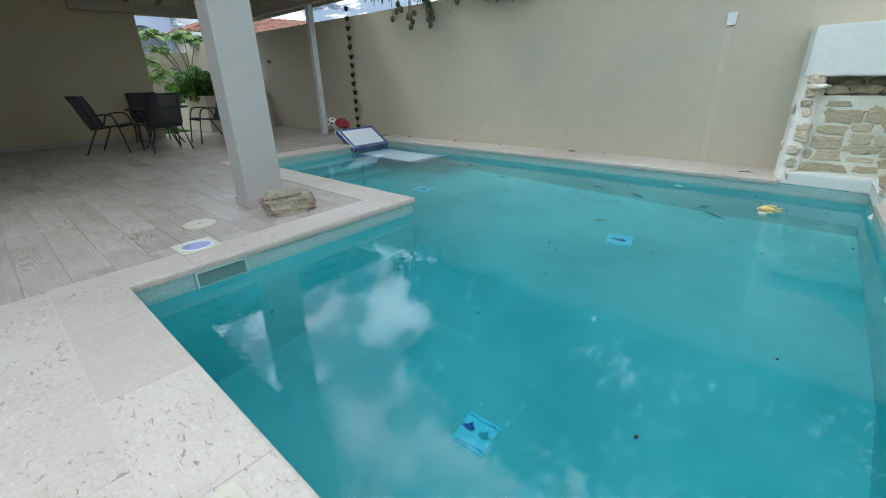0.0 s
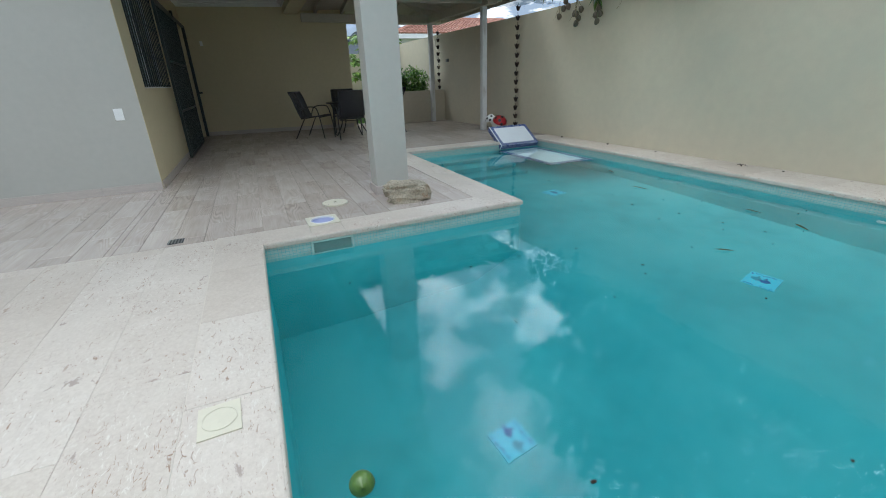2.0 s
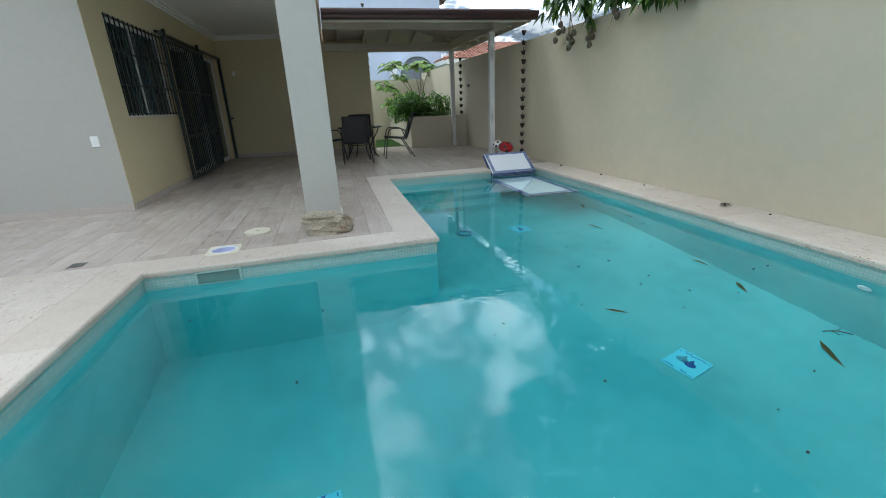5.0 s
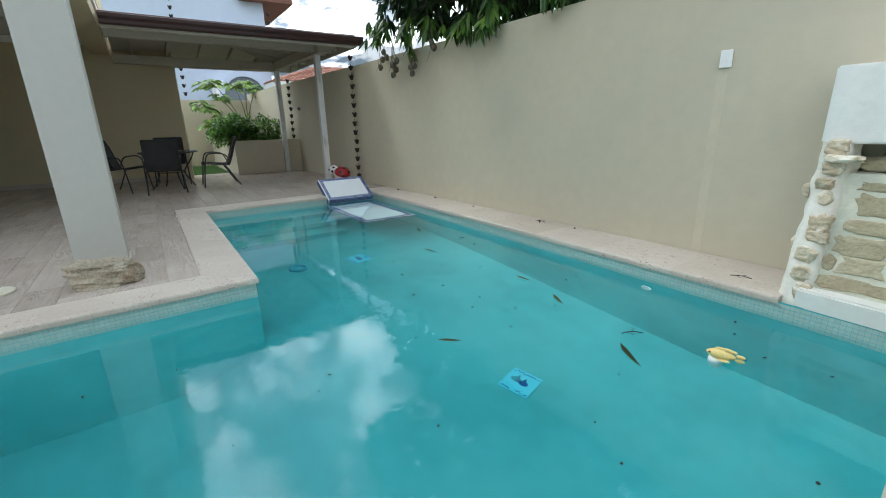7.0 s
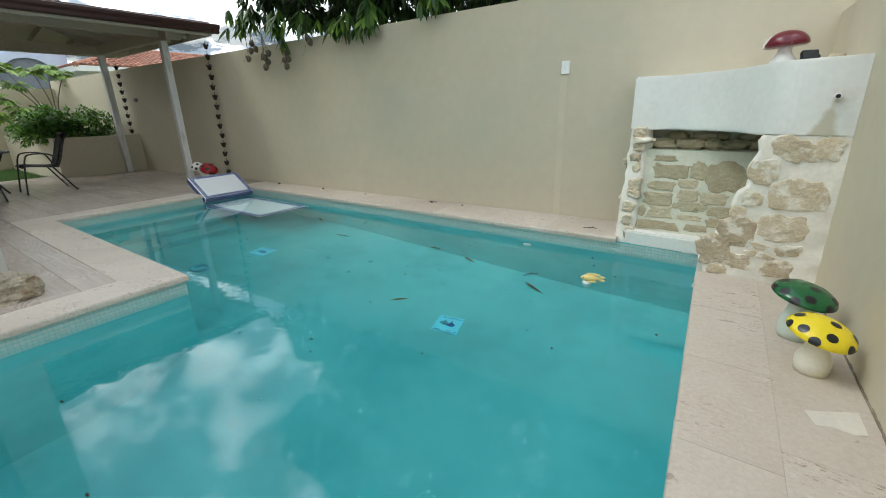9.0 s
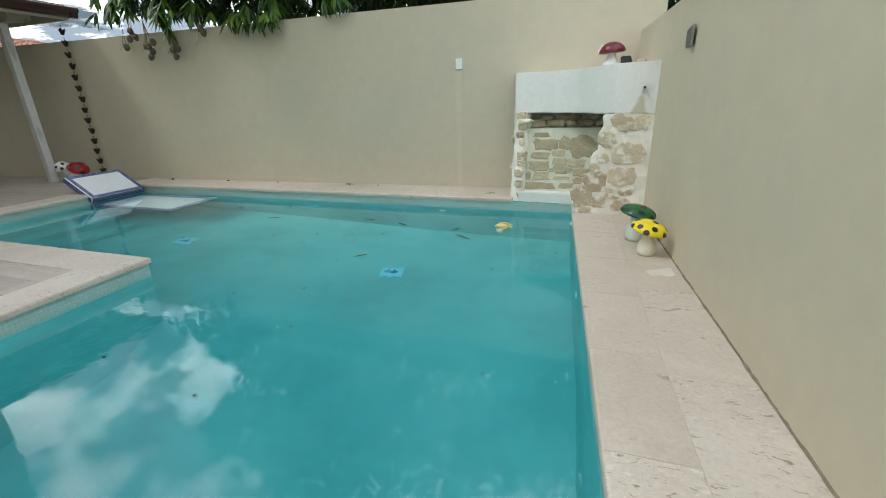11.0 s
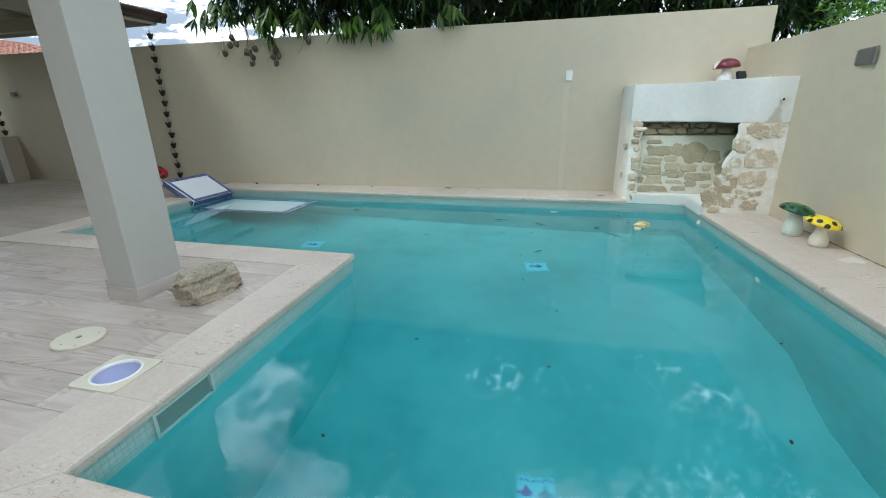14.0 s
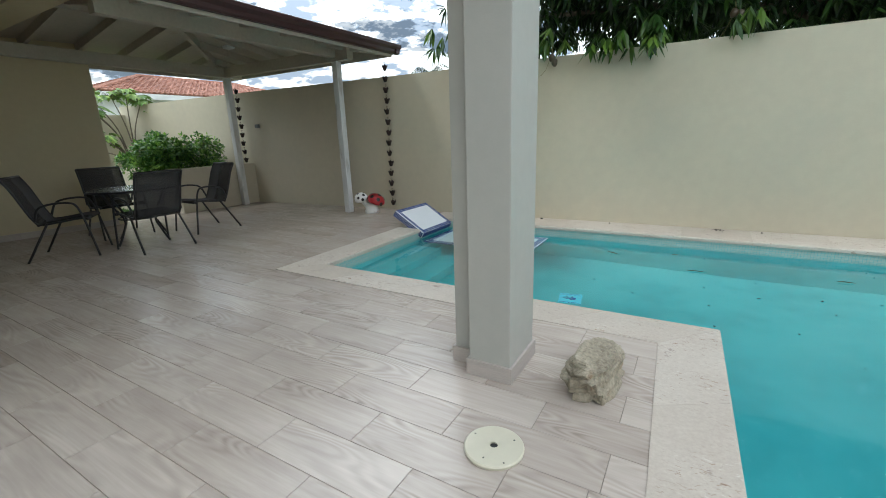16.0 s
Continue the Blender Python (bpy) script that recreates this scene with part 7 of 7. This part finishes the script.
part("bedding", P([(-11.9, -6.0), (-2.95, -6.0), (-2.95, 0.79), (-3.155, 0.79), (-3.155, 1.06), (-2.95, 1.06), (-2.95, 2.40), (-6.45, 2.40), (-6.50, 6.0), (-11.9, 6.0)], -0.05, -0.004), M_GROUT, terrace)



WELL = (-3.150, -2.890, 0.795, 1.055)


def without_well(c, d, a, b):
    """The rectangle c-d by a-b less the skimmer's well."""
    w0, w1, v0, v1 = WELL
    if d <= w0 or c >= w1 or b <= v0 or a >= v1:
        return [(c, d, a, b)]
    out = []
    if c < w0:
        out.append((c, w0, a, b))
    if d > w1:
        out.append((w1, d, a, b))
    m0, m1 = max(c, w0), min(d, w1)
    if a < v0:
        out.append((m0, m1, a, v0))
    if b > v1:
        out.append((m0, m1, v1, b))
    return [o for o in out if o[1] - o[0] > 0.006 and o[3] - o[2] > 0.006]


def plank_rows(x0, x1, y0, y1, w=0.2185, length=0.656, ref=0.8775, x_ref=-4.425):
    """Planks laid in half bond; past x = -9.4 they are joined into one field."""
    for k in range(math.floor((y0 - ref) / w), math.ceil((y1 - ref) / w)):
        a, b = max(y0, ref + k * w), min(y1, ref + (k + 1) * w)
        if b - a < 0.01:
            continue
        lay = x_ref + (length / 2 if k % 2 == 0 else 0.0)
        s = lay + math.floor((x0 - lay) / length) * length
        while s < x1:
            c, d = max(x0, s), min(x1, s + length)
            if d - c > 0.02:
                for (c_, d_, a_, b_) in without_well(c, d, a, b):
                    if d_ < -9.4:
                        box(far_planks, c_ + 0.0012, d_ - 0.0012, a_ + 0.0012, b_ - 0.0012, -0.02, 0.0)
                    else:
                        slab("plank", [(c_ + 0.0012, a_ + 0.0012), (d_ - 0.0012, a_ + 0.0012), (d_ - 0.0012, b_ - 0.0012), (c_ + 0.0012, b_ - 0.0012)], 0.0, 0.02, M_PLANK, terrace, 0.0012)
            s += length


far_planks = bmesh.new()
plank_rows(-11.6, -6.50, 2.4065, 5.85)
plank_rows(-11.6, -2.935, -0.60, 2.4065)
plank_rows(-5.28, -2.935, -2.6, -0.60)
part("plank_field", far_planks, M_PLANK, terrace)["kind"] = "stuff"

patio = empty("pavement", pose(0, 0, 0), "cream pitted travertine paving and pool coping", "pavement", kind="structure")
part("bedding", P([(1.55, -1.3), (1.47, 0.42), (-2.62, 0.42), (-2.94, 0.45), (-2.934, 0.42), (-2.934, -1.3)], -0.05, 0.0022), M_GROUTL, patio)


def coping(a, b, oa, ob, n, top=0.004, nose=0.016):
    """Stones between the pool's edge a-b, rounded there, and the outer line oa-ob."""
    a, b, oa, ob = (Vector(p) for p in (a, b, oa, ob))
    for k in range(n):
        u, v = k / n, (k + 1) / n
        g = 0.0005 / max(0.2, (b - a).length)
        u, v = u + g, v - g
        slab("coping_stone", [tuple(a.lerp(b, u)), tuple(a.lerp(b, v)), tuple(oa.lerp(ob, v)), tuple(oa.lerp(ob, u))], top, 0.045, M_TRAV, patio, 0.0006, nose)


A0, B0, C0, D0, F0, F1, G0, H0 = POOL


def on_ab(y):
    return (A0[0] + (B0[0] - A0[0]) * (y - A0[1]) / (B0[1] - A0[1]), y)


coping(A0, on_ab(0.795), (-2.96, 0.10), (-2.975, 0.795), 1)
coping(on_ab(0.795), on_ab(1.055), (-2.889, 0.795), (-2.889, 1.055), 1)
coping(on_ab(1.055), B0, (-2.965, 1.055), (-3.03, 2.405), 2)
coping(B0, C0, (-3.03, 2.405), (-6.50, 2.415), 5)
coping(C0, (-6.17, 4.56), (-6.50, 2.415), (-6.53, 4.56), 3)
coping(F0, (D0[0] - 0.35, D0[1]), (-0.20, 6.04), (-6.55, 5.87), 9)
coping(G0, H0, (0.865, 4.86), (1.10, 0.43), 7)
coping((0.8655, 4.86), (1.1005, 0.431), (1.152, 4.86), (1.462, 0.43), 5, nose=0.0)
coping(H0, (-0.215, 0.43), (0.82, 0.09), (-0.215, 0.095), 2)
coping((-0.2155, 0.43), (-2.235, 0.43), (-0.2155, 0.095), (-2.235, 0.098), 3)
coping((-2.2355, 0.43), A0, (-2.2355, 0.098), (-2.96, 0.099), 1)
# paving in rows beyond the coping, each row shifted
for j, start in enumerate((-3.15, -2.81, -3.15, -2.81)):
    y1 = 0.0935 - j * 0.35
    x0 = start - 0.67 if start > -2.93 else start
    while x0 < 1.45:
        c, d = max(-2.93, x0), min(east_x(y1 - 0.18), x0 + 0.67)
        if d - c > 0.05:
            slab("paving_stone", [(c + 0.0005, y1 - 0.3495), (d - 0.0005, y1 - 0.3495), (d - 0.0005, y1 - 0.0005), (c + 0.0005, y1 - 0.0005)], 0.004, 0.04, M_TRAV, patio, 0.0006)
        x0 += 0.67
slab("paving_stone", [(0.825, 0.0945), (1.485, 0.0945), (1.465, 0.428), (0.825, 0.428)], 0.004, 0.04, M_TRAV, patio, 0.0006)
# a filled repair in the stones beside the mushrooms
M_FILLER = mat("white_stone_filler", (0.60, 0.555, 0.475), 0.6, vary=0.08, scale=9, fine=60, coords="World")
part("filler_patch", P([(1.035, 3.395), (1.065, 3.315), (1.12, 3.335), (1.175, 3.325), (1.215, 3.35), (1.205, 3.49), (1.10, 3.43)], 0.0, 0.0052), M_FILLER, patio, "pale filler repair")

# damp soil gathered along the foot of the east wall
bm = bmesh.new()
rr = random.Random(77)
left_side, right_side = [], []
for k in range(150):
    y = 4.55 - k * 4.1 / 149
    w = 0.002 + 0.012 * max(0.0, noise.noise(Vector((y * 5, 0, 0))) + 0.35) + 0.003 * rr.random()
    if y > 4.0:
        w *= 0.5
    left_side.append(bm.verts.new((east_x(y) - w, y, 0.0046)))
    right_side.append(bm.verts.new((east_x(y) + 0.002, y, 0.008 + 0.008 * rr.random())))
for k in range(149):
    bm.faces.new((left_side[k], right_side[k], right_side[k + 1], left_side[k + 1]))
bmesh.ops.recalc_face_normals(bm, faces=bm.faces)
dirt = part("dirt_line", bm, mat("damp_soil", (0.20, 0.165, 0.115), 0.95, vary=0.4, scale=20, fine=90, bump=0.5, coords="World"), patio, "dark damp soil along the wall")
dirt["kind"] = "stuff"
